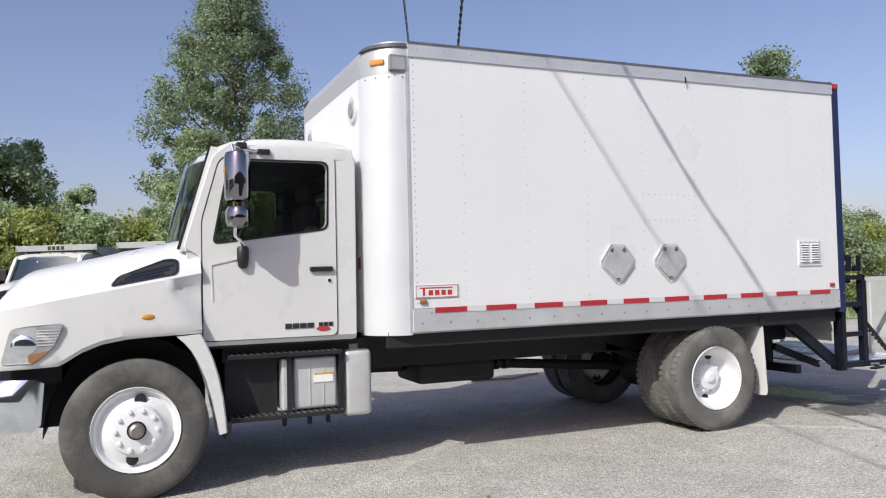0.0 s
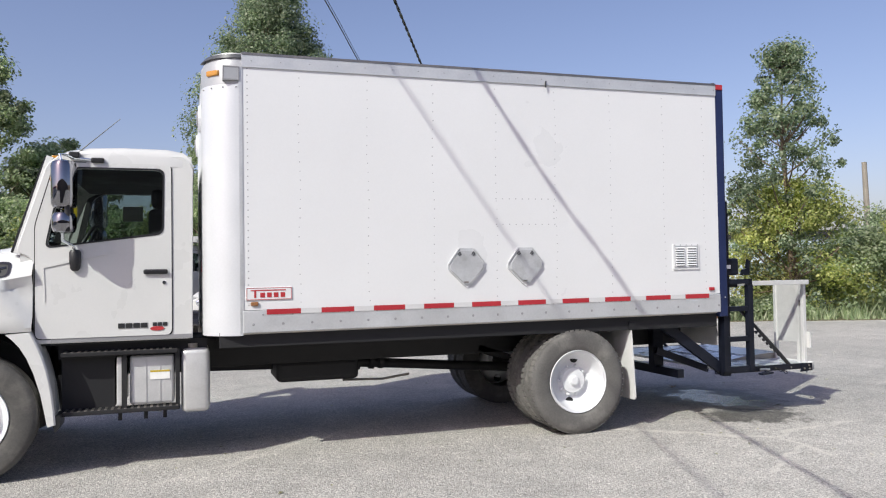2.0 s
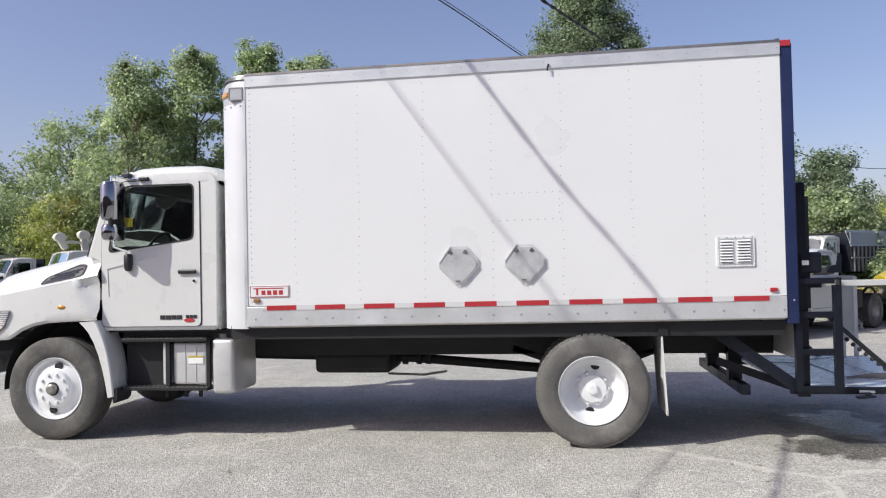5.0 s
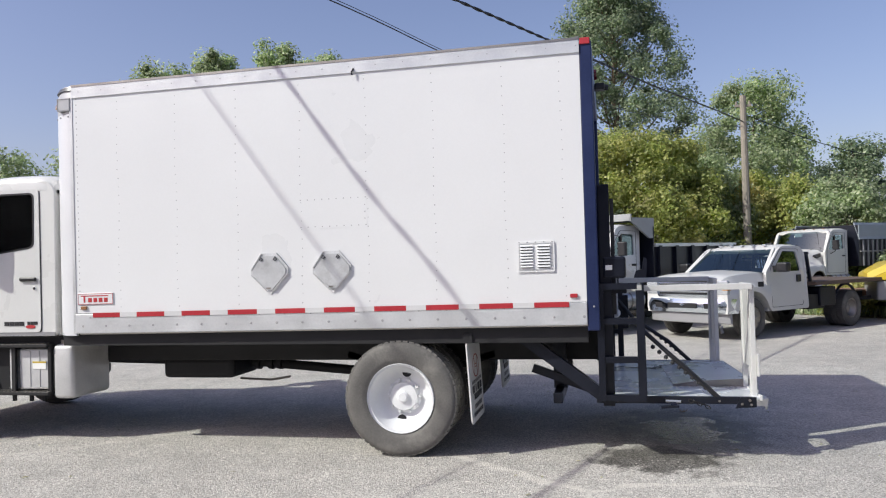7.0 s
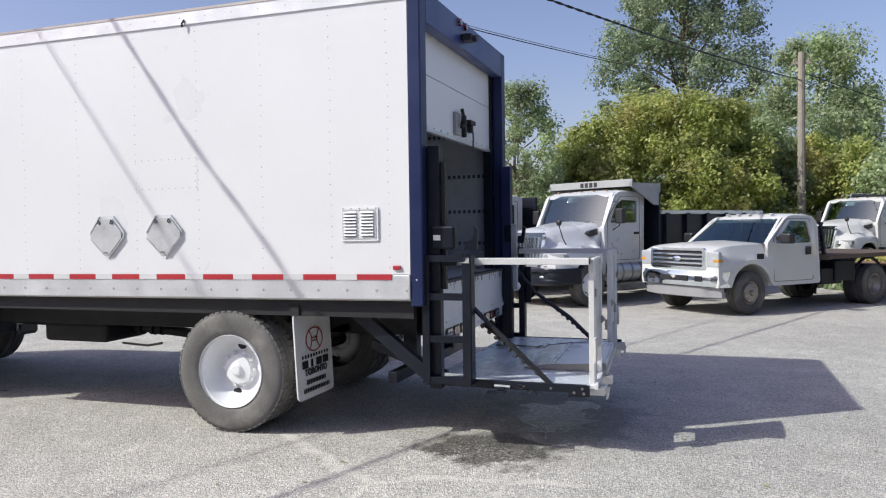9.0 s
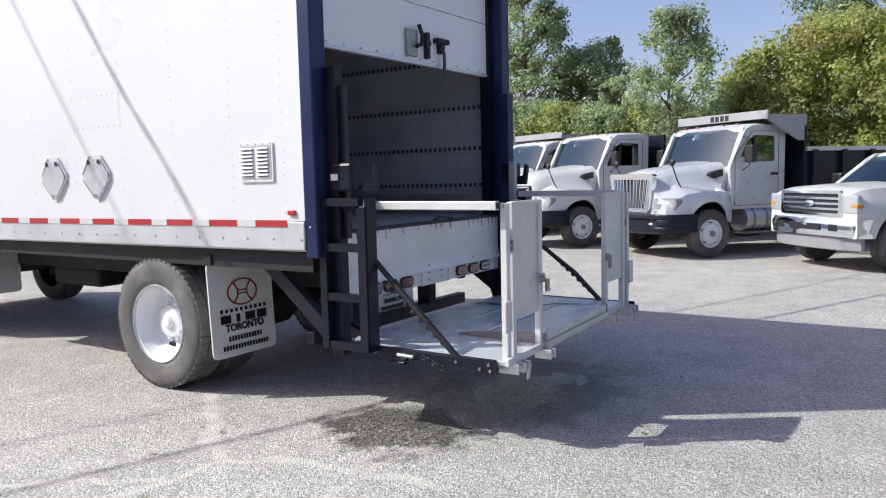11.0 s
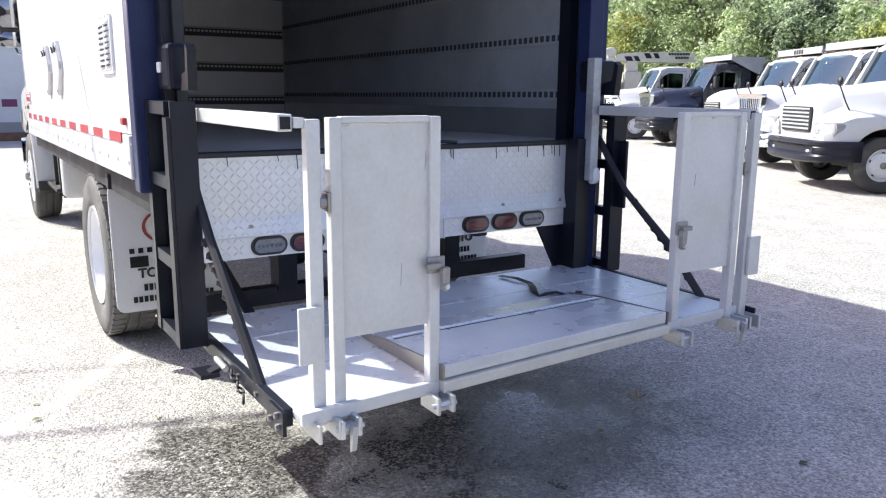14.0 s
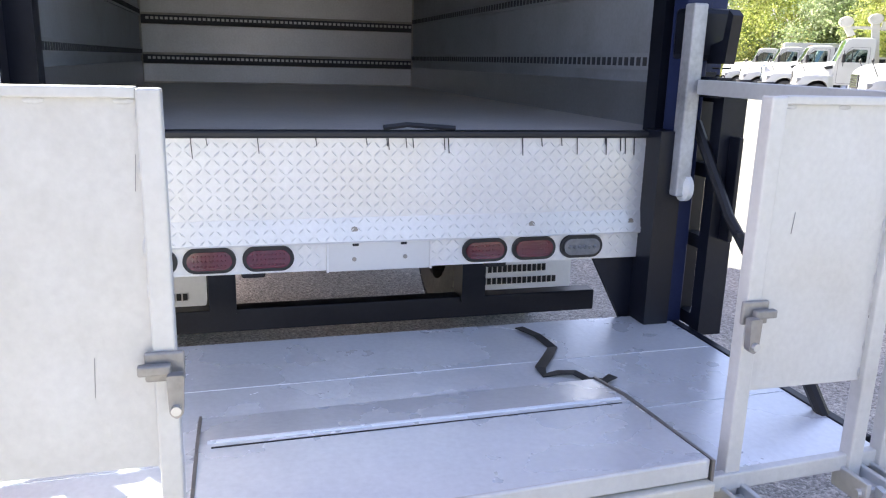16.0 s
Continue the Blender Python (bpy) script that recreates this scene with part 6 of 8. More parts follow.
box(bm, -7.6, -6.3, 0.62, W - 0.62, 0.5, 1.3)
part("engine_block", bm, CHASSIS, truck)
# steps, tanks
bm = B()
box(bm, -6.20, -5.04, 0.33, 1.0, 0.92, 1.05)
box(bm, -6.18, -5.78, 0.36, 0.9, 0.50, 0.95)
part("step_support", bm, CHASSIS, truck)
bm = B()
box(bm, -5.76, -5.70, 0.28, 0.80, 0.52, 0.93, 0.015)
box(bm, -5.66, -5.31, 0.30, 0.80, 0.52, 0.93, 0.02)
exh = part("exhaust_cover", bm, TANKM, truck, "grey metal side cover with a yellow label")
for k in range(3):
    bm = B()
    box(bm, -5.645 + 0.11 * k, -5.64 + 0.11 * k, 0.294, 0.30, 0.545, 0.905)
    part("cover_crease", bm, TANKM, exh)
bm = B()
box(bm, -5.50, -5.345, 0.292, 0.30, 0.725, 0.80)
lbl = part("label", bm, PAPER, exh)
bm = B()
box(bm, -5.50, -5.345, 0.290, 0.296, 0.785, 0.80)
part("label_head", bm, YELLOW, exh)
bm = B()
box(bm, -5.255, -5.02, 0.27, 0.86, 0.43, 0.97, 0.045, 3)
tank = part("fuel_tank", bm, TANKM, truck, "brushed aluminium fuel tank", smooth=True)
bm = B()
lathe(bm, [(0, 0), (0.05, 0), (0.05, 0.04)], (-5.16, 0, 0), 16)
for v in bm.verts:
    v.co = Vector((v.co.x, 0.36 + v.co.z, 1.01 - v.co.y))
part("tank_cap", bm, STEEL, tank)
bm = B()
box(bm, -5.72, -5.68, 0.262, 0.30, 0.47, 0.97)
part("tank_strap", bm, CHASSIS, truck)
bm = B()
box(bm, -5.30, -5.265, 0.262, 0.30, 0.47, 0.97)
part("tank_strap", bm, CHASSIS, truck)
for z, x0, x1 in ((0.49, -6.17, -5.27), (0.965, -6.17, -5.28)):
    bm = B()
    box(bm, x0, x1, 0.225, 0.40, z - 0.02, z + 0.015, 0.006)
    st = part("cab_step", bm, CHASSIS, truck, "black cab step")
    for k in range(int((x1 - x0) / 0.05)):
        bm = B()
        box(bm, x0 + 0.02 + 0.05 * k, x0 + 0.04 + 0.05 * k, 0.228, 0.39, z + 0.010, z + 0.018)
        part("step_grip", bm, STEEL, st)
for x in (-5.75, -5.55, -5.4):
    bm = B()
    box(bm, x, x + 0.03, 0.3, 0.33, 0.40, 0.48)
    part("step_bracket", bm, CHASSIS, truck)
# mirrors
for s in (0, 1):
    M = lambda y: mirror_y(y, s)
    bm = B()
    rings = []
    for z, k in ((2.125, 0.6), (2.135, 0.85), (2.16, 0.98), (2.30, 1.0), (2.46, 1.0), (2.49, 0.9), (2.505, 0.6)):
        rings.append([(-6.115 + 0.095 * k * math.cos(a), M(0.03) + 0.15 * k * math.sin(a), z) for a in [2 * math.pi * j / 20 for j in range(20)]])
    loft(bm, rings)
    mir = part("mirror", bm, DARKCHROME, truck, "chrome door mirror on a tube arm", smooth=True)
    bm = B()
    box(bm, -6.065, -6.06, *sorted((M(-0.045), M(0.135))), 2.15, 2.48)
    part("mirror_back", bm, PLASTIC, mir)
    bm = B()
    rings = []
    for z, k in ((1.935, 0.55), (1.945, 0.85), (1.98, 1.0), (2.06, 1.0), (2.09, 0.85), (2.10, 0.55)):
        rings.append([(-6.115 + 0.09 * k * math.cos(a), M(0.03) + 0.14 * k * math.sin(a), z) for a in [2 * math.pi * j / 20 for j in range(20)]])
    loft(bm, rings)
    part("lower_mirror", bm, DARKCHROME, mir, smooth=True)
    bm = B()
    box(bm, -6.10, -6.06, *sorted((M(-0.09), M(0.15))), 1.94, 2.49, 0.015)
    part("mirror_shell", bm, PLASTIC, mir)
    bm = B()
    tube(bm, [(-6.13, M(0.05), 2.12), (-6.13, M(0.05), 1.93), (-6.13, M(0.06), 1.88), (-6.07, M(0.16), 1.84), (-6.05, M(0.2), 1.79)], 0.013, 8)
    part("mirror_arm", bm, CHROME, mir, smooth=True)
    bm = B()
    tube(bm, [(-6.13, M(0.05), 2.48), (-6.15, M(0.06), 2.56), (-6.12, M(0.12), 2.565), (-6.05, M(0.19), 2.55), (-5.9, M(0.21), 2.54)], 0.012, 8)
    part("mirror_arm", bm, CHROME, mir, smooth=True)
    bm = B()
    rings = [[(-6.057 + 0.045 * k * math.cos(a), M(0.19) + 0.035 * k * math.sin(a), z) for a in [2 * math.pi * j / 12 for j in range(12)]] for z, k in ((1.64, 0.5), (1.66, 0.85), (1.72, 1.0), (1.79, 1.0), (1.81, 0.7))]
    loft(bm, rings)
    part("mirror_mount", bm, PLASTIC, mir, smooth=True)
    for bx in ((-5.94, -5.84, *sorted((M(0.18), M(0.225))), 2.52, 2.56, 0.01), (-6.10, -6.02, *sorted((M(0.15), M(0.225))), 2.55, 2.60, 0.01)):
        bm = B()
        box(bm, *bx)
        part("arm_bracket", bm, PLASTIC, mir)
    bm = B()
    bmesh.ops.create_icosphere(bm, subdivisions=2, radius=0.03, matrix=Matrix.Translation((-6.20, M(0.02), 2.36)) @ Matrix.Diagonal((0.5, 0.8, 1.2, 1)))
    part("mirror_lamp", bm, AMBER, mir, smooth=True)
bm = B()
tube(bm, [(-6.05, 0.26, 2.60), (-5.72, 0.26, 2.90)], [0.005, 0.0025], 6)
part("aerial", bm, PLASTIC, truck, "thin black aerial")

# ---------------------------------------------------------------- trees
def tree(at, height, crown_w, leaf, seed, n_leaf=7000, base=0.25, trunk_r=0.16, size=0.17, name="tree", label="", shape="ovoid", clumps=70, group=""):
    """A tapered trunk with limbs, and a crown of many small leaves in uneven clumps."""
    rng = np.random.default_rng(seed)
    rd = random.Random(seed)
    clumps, n_leaf, size = int(clumps * 1.7), int(n_leaf * 1.38), size * 0.86
    t = thing(name, label or "leafy broadleaf tree with an uneven crown", "tree", at, group)
    ox, oy, oz = at
    bm = B()
    top = height * 0.93
    lean = (rd.uniform(-0.04, 0.04), rd.uniform(-0.04, 0.04))
    spine = [(ox + lean[0] * z * 0.5 + 0.12 * math.sin(z * 0.9 + seed), oy + lean[1] * z * 0.5, oz + z) for z in np.linspace(-0.05, top, 9)]
    tube(bm, spine, [trunk_r * (1 - 0.9 * k / 8) for k in range(9)], 8)
    centres = []
    for k in range(clumps):
        u = rd.random() ** 0.85
        h = height * (base + (1 - base) * u)
        v = (h / height - base) / (1 - base)
        if shape == "ovoid":
            prof = math.sin(math.pi * min(1, (0.18 + 0.82 * v) ** 0.85)) ** 0.7 if v < 1 else 0.1
        elif shape == "cone":
            prof = (1 - v) ** 0.8 * 0.9 + 0.12
        else:
            prof = math.sqrt(max(0.0, 1 - v * v)) * 0.9 + 0.12
        prof = max(prof, 0.34)
        a = rd.uniform(0, 2 * math.pi)
        r = crown_w / 2 * prof * math.sqrt(rd.uniform(0.12, 1.0))
        c = Vector((ox + lean[0] * h * 0.5 + r * math.cos(a), oy + lean[1] * h * 0.5 + r * math.sin(a), oz + h))
        centres.append(c)
        if k % 3 == 0 and shape != "mound":
            z0 = max(height * 0.12, h - r * 0.9)
            p0 = Vector((ox + lean[0] * z0 * 0.5, oy + lean[1] * z0 * 0.5, oz + z0))
            mid = p0.lerp(c, 0.5) + Vector((0, 0, -0.08 * r))
            tube(bm, [p0, mid, c], [trunk_r * 0.35 * (1 - 0.6 * z0 / height), trunk_r * 0.2, 0.012], 5, cap=False)
    part("trunk", bm, BARK, t, "grey-brown trunk and limbs", smooth=True)
    cen = np.array([tuple(c) for c in centres])
    rad = crown_w * rng.uniform(0.045, 0.145, len(cen)) * (1.0 if shape != "mound" else 1.2)
    idx = rng.integers(0, len(cen), n_leaf)
    d = rng.normal(size=(n_leaf, 3))
    d /= np.linalg.norm(d, axis=1, keepdims=True)
    pos = cen[idx] + d * (rad[idx] * rng.uniform(0.15, 1.1, n_leaf) ** 0.75)[:, None] * np.array([1, 1, 0.85])
    pos[:, 2] = np.maximum(pos[:, 2], oz + 0.08)
    a3 = d * 0.8 + np.array([0, 0, 0.4]) + rng.normal(size=(n_leaf, 3)) * 0.45
    a3 /= np.linalg.norm(a3, axis=1, keepdims=True)
    a2 = np.cross(a3, rng.normal(size=(n_leaf, 3)))
    a2 /= np.linalg.norm(a2, axis=1, keepdims=True)
    a1 = np.cross(a2, a3)
    s = size * rng.uniform(0.55, 1.25, n_leaf)[:, None]
    v = np.stack([pos - a1 * s * 0.6, pos + a2 * s * 0.42 + a3 * s * 0.1, pos + a1 * s * 0.65, pos - a2 * s * 0.42 + a3 * s * 0.1], 1).reshape(-1, 3)
    f = np.arange(n_leaf * 4).reshape(-1, 4)
    me = bpy.data.meshes.new("crown")
    me.from_pydata(v.tolist(), [], f.tolist())
    me.materials.append(leaf)
    crown = new("crown", me)
    crown.parent = t
    crown.matrix_parent_inverse = BASE[t.name].inverted()
    return t


# ---------------------------------------------------------------- sheds, pole, cables
pole = thing("utility_pole", "weathered wooden utility pole with a cross-piece", "pole", (5.58, 26.2, 0))
bm = B()
tube(bm, [(5.58, 26.2, -0.1), (5.58, 26.2, 7.95)], [0.17, 0.12], 10)
part("shaft", bm, POLE_M, pole, smooth=True)
bm = B()
beam(bm, (5.25, 26.2, 7.55), (5.9, 26.2, 7.55), 0.07, 0.1)
for x in (5.33, 5.83):
    tube(bm, [(x, 26.2, 7.58), (x, 26.2, 7.72)], 0.04, 8)
part("cross_piece", bm, POLE_M, pole)
post = thing("utility_pole", "bare wooden pole leaning slightly among far trees", "pole", (27.7, 23.5, 0))
bm = B()
tube(bm, [(27.7, 23.5, -0.1), (27.5, 23.55, 6.8)], [0.17, 0.12], 10)
part("shaft", bm, POLE_M, post, smooth=True)


def cable(name, pts, r, label, twist=0.0, phase=0.0, steps=8):
    bm = B()
    out = []
    for i in range(len(pts) - 1):
        p0, p1, p2, p3 = (Vector(pts[max(0, min(len(pts) - 1, i + k))]) for k in (-1, 0, 1, 2))
        for j in range(steps):
            t = j / steps
            out.append(0.5 * ((2 * p1) + (p2 - p0) * t + (2 * p0 - 5 * p1 + 4 * p2 - p3) * t * t + (3 * p1 - p0 - 3 * p2 + p3) * t ** 3))
    out.append(Vector(pts[-1]))
    if twist:
        run = 0.0
        for i, p in enumerate(out):
            run += (p - out[i - 1]).length if i else 0.0
            a = run * 2 * math.pi / 0.7 + phase
            out[i] = p + Vector((twist * math.cos(a), 0, twist * math.sin(a)))
    tube(bm, out, r, 6)
    ob = part(name, bm, PLASTIC, None, smooth=True)
    tagged(ob, label, "cable", kind="structure")
    return ob


CA = [(5.58, 26.2, 6.7), (2.2, 17.2, 5.6), (-1.6, 8.0, 5.12), (-3.3, 3.95, 5.30), (-5.51, -1.4, 5.55), (-6.17, -2.9, 5.70), (-7.48, -6.04, 6.0), (-12.5, -18.0, 7.0)]
CB = [(5.58, 26.2, 6.9), (3.5, 18.2, 6.02), (1.40, 13.0, 5.79), (-0.70, 8.0, 5.69), (-2.38, 4.0, 5.61), (-4.626, -1.357, 5.50), (-5.053, -2.785, 5.46), (-6.271, -6.055, 5.60), (-11.5, -18.0, 6.7)]
cable("overhead_cable", CA, 0.009, "thin black overhead cable")
cable("overhead_cable", [(x + 0.015, y, z + 0.035) for x, y, z in CA], 0.005, "thin black overhead cable")
for ph in (0.0, math.pi):
    cable("overhead_cable", CB, 0.014, "one strand of a thick twisted overhead cable", 0.013, ph, 64)
cable("overhead_cable", [(5.58, 26.2, 7.2), (13, 34, 6.1), (26, 48, 7.5)], 0.018, "black overhead cable running off behind the trees")

# light blue corrugated shed beyond the verge (built along +x, then turned into place)
shed = thing("metal_shed", "pale blue corrugated metal shed with a dark roof edge", "shed")
SL, SH = 12.0, 2.75
bm = B()
n = 200
fr = [(SL * k / n, 0.03 * (1 if k % 2 else -1)) for k in range(n + 1)]
for (xa, ya), (xb, yb) in zip(fr, fr[1:]):
    bm.faces.new([bm.verts.new(p) for p in ((xa, ya, 0), (xb, yb, 0), (xb, yb, SH), (xa, ya, SH))])
box(bm, 0.02, SL, 0.06, 7, 0, SH)
SHEDM = mat("pale_blue_sheet", (0.62, 0.70, 0.78), 0.45, 0.2, vary=0.06, dirt=0.15)
part("wall", bm, SHEDM, shed)
bm = B()
box(bm, -0.15, SL + 0.1, -0.15, 7.2, SH, SH + 0.28)
part("roof", bm, CHASSIS, shed, "dark roof edge")
CREAM = mat("cream_boards", (0.7, 0.64, 0.45), 0.6, vary=0.08, dirt=0.15)
for k in range(2):
    bm = B()
    box(bm, 1.3 + 0.86 * k, 2.14 + 0.86 * k, -0.08, -0.035, 0.0, 1.45)
    part("cream_door", bm, CREAM, shed, "cream painted low door")
bm = B()
box(bm, 1.22, 3.1, -0.12, -0.03, 1.45, 1.51)
tube(bm, [(2.3, -0.05, 1.75), (2.3, -0.2, 1.9)], 0.04, 8)
part("door_head", bm, CHASSIS, shed)
shed.matrix_basis = pose(12.5, 23.3, 0, 0, 0, -36)

# office building at the end of the yard
office = thing("office_building", "pale grey office building with a sliding window and purple fascia", "building", (-23.0, 0.0, 0))
bm = B()
plate(bm, [(-7.0, 0.55), (7.0, 0.55), (7.0, 2.75), (-7.0, 2.75)], -23.3, -23.0, axis="x", holes=[round_rect(0.05 + d, 1.35 + d, 1.55, 2.45, 0.02) for d in (-4.4, -1.1, 2.4)])
box(bm, -29, -23.3, -7.0, 7.0, 0.55, 2.75)
OFFICE = mat("office_panel", (0.6, 0.62, 0.63), 0.5, vary=0.08, dirt=0.2)
part("wall", bm, OFFICE, office)
bm = B()
box(bm, -29, -22.9, -7.1, 7.1, 0.0, 0.25)
part("dark_base", bm, RUST, office, "dark kerb along the base")
bm = B()
box(bm, -29, -22.95, -7.05, 7.05, 0.25, 0.55)
part("plinth", bm, GREY, office)
PURPLE = mat("purple_fascia", (0.16, 0.03, 0.10), 0.5, vary=0.1)
bm = B()
box(bm, -29, -22.92, -7.1, 7.1, 2.75, 3.4)
part("fascia", bm, PURPLE, office, "purple fascia board")
for d in (-4.4, -1.1, 2.4):
    bm = B()
    plate(bm, round_rect(0.05 + d, 1.35 + d, 1.55, 2.45, 0.02), -23.12, -23.04, axis="x", holes=[round_rect(0.1 + d, 0.68 + d, 1.6, 2.4, 0.02), round_rect(0.73 + d, 1.3 + d, 1.6, 2.4, 0.02)])
    wdw = part("window", bm, ALU_WHITE, office, "white sliding window")
    bm = B()
    box(bm, -23.1, -23.09, 0.1 + d, 1.3 + d, 1.6, 2.4)
    part("pane", bm, DARKGLASS, wdw)
bm = B()
box(bm, -23.0, -22.985, 0.75, 1.15, 1.0, 1.22)
part("wall_mark", bm, PURPLE, office)

# unseen walls added behind the walk to cut low sky light and darken reflections
CLOSE = mat("light_block_brick", (0.16, 0.13, 0.11), 0.85, vary=0.25, scale=1.2, bump=0.2, dirt=0.3)
for nm, x0, x1, y0, y1, hh in (("wall_south", -40, 38, -19, -18.5, 6.5), ("wall_east", 38, 38.5, -19, 4.0, 6.5)):
    bm = B()
    box(bm, x0, x1, y0, y1, 0, hh)
    tagged(part(nm, bm, CLOSE), "plain dull brick wall added out of view to cut low sky light", "wall", kind="structure")

# ---------------------------------------------------------------- other vehicles (nose to +x, origin under the front axle)
DARKBLUE = mat("dark_blue_truck_paint", (0.010, 0.013, 0.028), 0.3, vary=0.15, coat=0.5)
FLEETWHITE = mat("chalky_fleet_white", (0.56, 0.56, 0.545), 0.36, vary=0.04, coat=0.35, dirt=0.1, dirt_color=(0.25, 0.22, 0.18))
TARP = mat("grey_tarpaulin", (0.30, 0.34, 0.37), 0.5, vary=0.12, scale=2, bump=0.1, bump_scale=4)


SHIELDM = mat("weathered_shield_sheet", (0.33, 0.34, 0.34), 0.5, 0.1, vary=0.12, dirt=0.2)
ROWGLASS = glass("truck_glass", (0.30, 0.36, 0.37), ior=2.6, sheen=(0.68, 0.86, 0.88))


def settle(t, m):
    """Low cab set close behind the nose, then the whole truck put in its place."""
    for ob in t.children_recursive:
        if ob.type != "MESH" or ob.name.startswith("wheel") or ob.parent.name.startswith("wheel"):
            continue
        for v in ob.data.vertices:
            x, y, z = v.co
            if z > 1.62:
                z = 1.62 + (z - 1.62) * 0.78
            x += 0.2 * min(1.0, max(0.0, (-0.1 - x) / 0.55))
            v.co = (x, y, z)
    t.matrix_basis = m


def medium_truck(m, paint, paint_name, body="dump", grille_style="tall", seed=0, bumper=None, sign=True, shield=True, roof=2.58, name="dump_truck", label="", tank=True):
    t = thing(name, label, "truck", (0, 0, 0))
    P = lambda nm, bm, mt, par=t, lb="", smooth=False: part(nm, bm, mt, par, lb, smooth)
    bumper = bumper or BLACK
    # hood with its fenders, a skin over cross sections with the wheel arch cut in
    bm = B()
    rings = []
    for i in range(29):
        x = -0.72 + 1.62 * i / 28
        u = i / 28
        arch = 0.46 + math.sqrt(max(0.0, 0.54 ** 2 - x * x)) if abs(x) < 0.54 else 0
        zb = max(0.62 if x < 0 else 0.78, arch)
        nose = max(0.0, (x - 0.5) / 0.4)
        wf = 1.09 - 0.16 * nose ** 2 - (0.10 * max(0.0, (-0.45 - x) / 0.27))
        zf = 1.16 + 0.05 * math.cos(min(1.0, abs(x + 0.05) / 0.7) * math.pi / 2) - 0.16 * nose ** 1.5
        zf = max(zf, zb + 0.03)
        zt = 1.74 - 0.20 * u - 0.12 * nose ** 3
        wt = 0.80 - 0.26 * u
        half = [(wf - 0.02, zb), (wf, zb + 0.02), (wf, (zb + zf) / 2), (wf - 0.04, zf - 0.02), (wf - 0.14, zf + 0.04), (wt + 0.10, zf + 0.14 + 0.06 * (1 - u)), (wt + 0.02, zt - 0.12), (wt - 0.10, zt - 0.02), (wt - 0.3, zt + 0.01), (0.0, zt + 0.04)]
        rings.append([(x, y, z) for y, z in half] + [(x, -y, z) for y, z in half[-2::-1]])
    loft(bm, rings, cap=False, closed=False)
    n = len(rings[-1])
    bm.faces.new([bm.verts.new(p) for p in rings[-1]])
    hood = P("hood", bm, paint, t, paint_name + " sloping hood with fenders", True)
    for s in (1, -1):
        bm = B()
        pts = [(0.53 * math.cos(a), 0.46 + 0.53 * math.sin(a)) for a in [radians(-5 + 190 * k / 16) for k in range(17)]]
        loft(bm, [[(x, s * 1.05, z) for x, z in pts], [(x, s * 0.5, z) for x, z in pts]], cap=False, closed=False)
        P("arch_liner", bm, CHASSIS, hood)
        bm = B()
        plate(bm, round_poly([(0.60, 0.86), (0.98, 0.86), (1.04, 0.98), (1.02, 1.07), (0.66, 1.06)], 0.04), 0.70, 0.90, axis="x")
        for v in bm.verts:
            v.co.x -= 0.45 * max(0.0, v.co.y - 0.62) ** 1.3 - 0.03
            v.co.y *= s
        hl = P("headlamp", bm, HEADLENS, t, "clear swept headlamp")
        bm = B()
        plate(bm, round_poly([(0.575, 0.84), (0.99, 0.84), (1.06, 0.98), (1.04, 1.09), (0.64, 1.085)], 0.05), 0.70, 0.893, axis="x")
        for v in bm.verts:
            v.co.x -= 0.45 * max(0.0, v.co.y - 0.62) ** 1.3 - 0.03
            v.co.y *= s
        P("lamp_bezel", bm, GREY, hl, "dark lamp bezel")
        for yl in (0.73, 0.88):
            bm = B()
            bmesh.ops.create_uvsphere(bm, u_segments=14, v_segments=8, radius=0.062, matrix=Matrix.Translation((0.93 - 0.45 * max(0.0, yl - 0.62) ** 1.3, s * yl, 0.965)) @ Matrix.Diagonal((0.25, 1, 1, 1)))
            P("lamp_bowl", bm, CHROME, hl, "", True)
        bm = B()
        plate(bm, [(-0.62, 1.46), (-0.28, 1.42), (-0.14, 1.48), (-0.24, 1.53), (-0.6, 1.58)], *sorted((s * 0.74, s * 0.865)))
        P("hood_intake", bm, PLASTIC)
        wheel(t, 0.0, s * 1.06, 0.44, 0.25, -s, "front", 0.25)
        if body != "none":
            wheel(t, -4.8, s * 1.16, 0.44, 0.5, -s, "rear", 0.25)
        # cab side, door, window
        y0, y1 = sorted((s * 0.94, s * 1.0))
        wnd = round_poly([(-0.86, 1.72), (-1.72, 1.72), (-1.72, 2.32), (-1.24, 2.34), (-1.04, 2.2)], 0.05)
        bm = B()
        plate(bm, round_poly([(-0.70, 0.85), (-1.95, 0.85), (-1.97, roof - 0.06), (-1.9, roof - 0.02), (-1.15, roof - 0.02), (-1.0, roof - 0.12), (-0.66, 1.62)], 0.05), y0, y1, holes=[wnd])
        side = P("cab_side", bm, paint, t, paint_name + " cab side")
        bm = B()
        plate(bm, wnd, s * 0.965, s * 0.972)
        P("window_pane", bm, ROWGLASS, side, "dark side window")
        yo = s * 1.0
        dp = round_poly([(-0.78, 0.92), (-1.80, 0.92), (-1.80, 2.42), (-1.18, 2.43), (-0.78, 1.85)], 0.05)
        dpo = [(u + (0.009 if u > -1.3 else -0.009), v + (0.009 if v > 1.6 else -0.009)) for u, v in dp]
        bm = B()
        plate(bm, dpo, *sorted((yo, yo + s * 0.004)), holes=[dp])
        P("door_gap", bm, CHASSIS, side)
        bm = B()
        box(bm, -1.78, -1.62, *sorted((yo, yo + s * 0.03)), 1.45, 1.50, 0.01)
        P("door_handle", bm, PLASTIC, side)
        bm = B()
        box(bm, -1.24, -1.21, *sorted((s * 0.97, s * 1.002)), 1.72, 2.34)
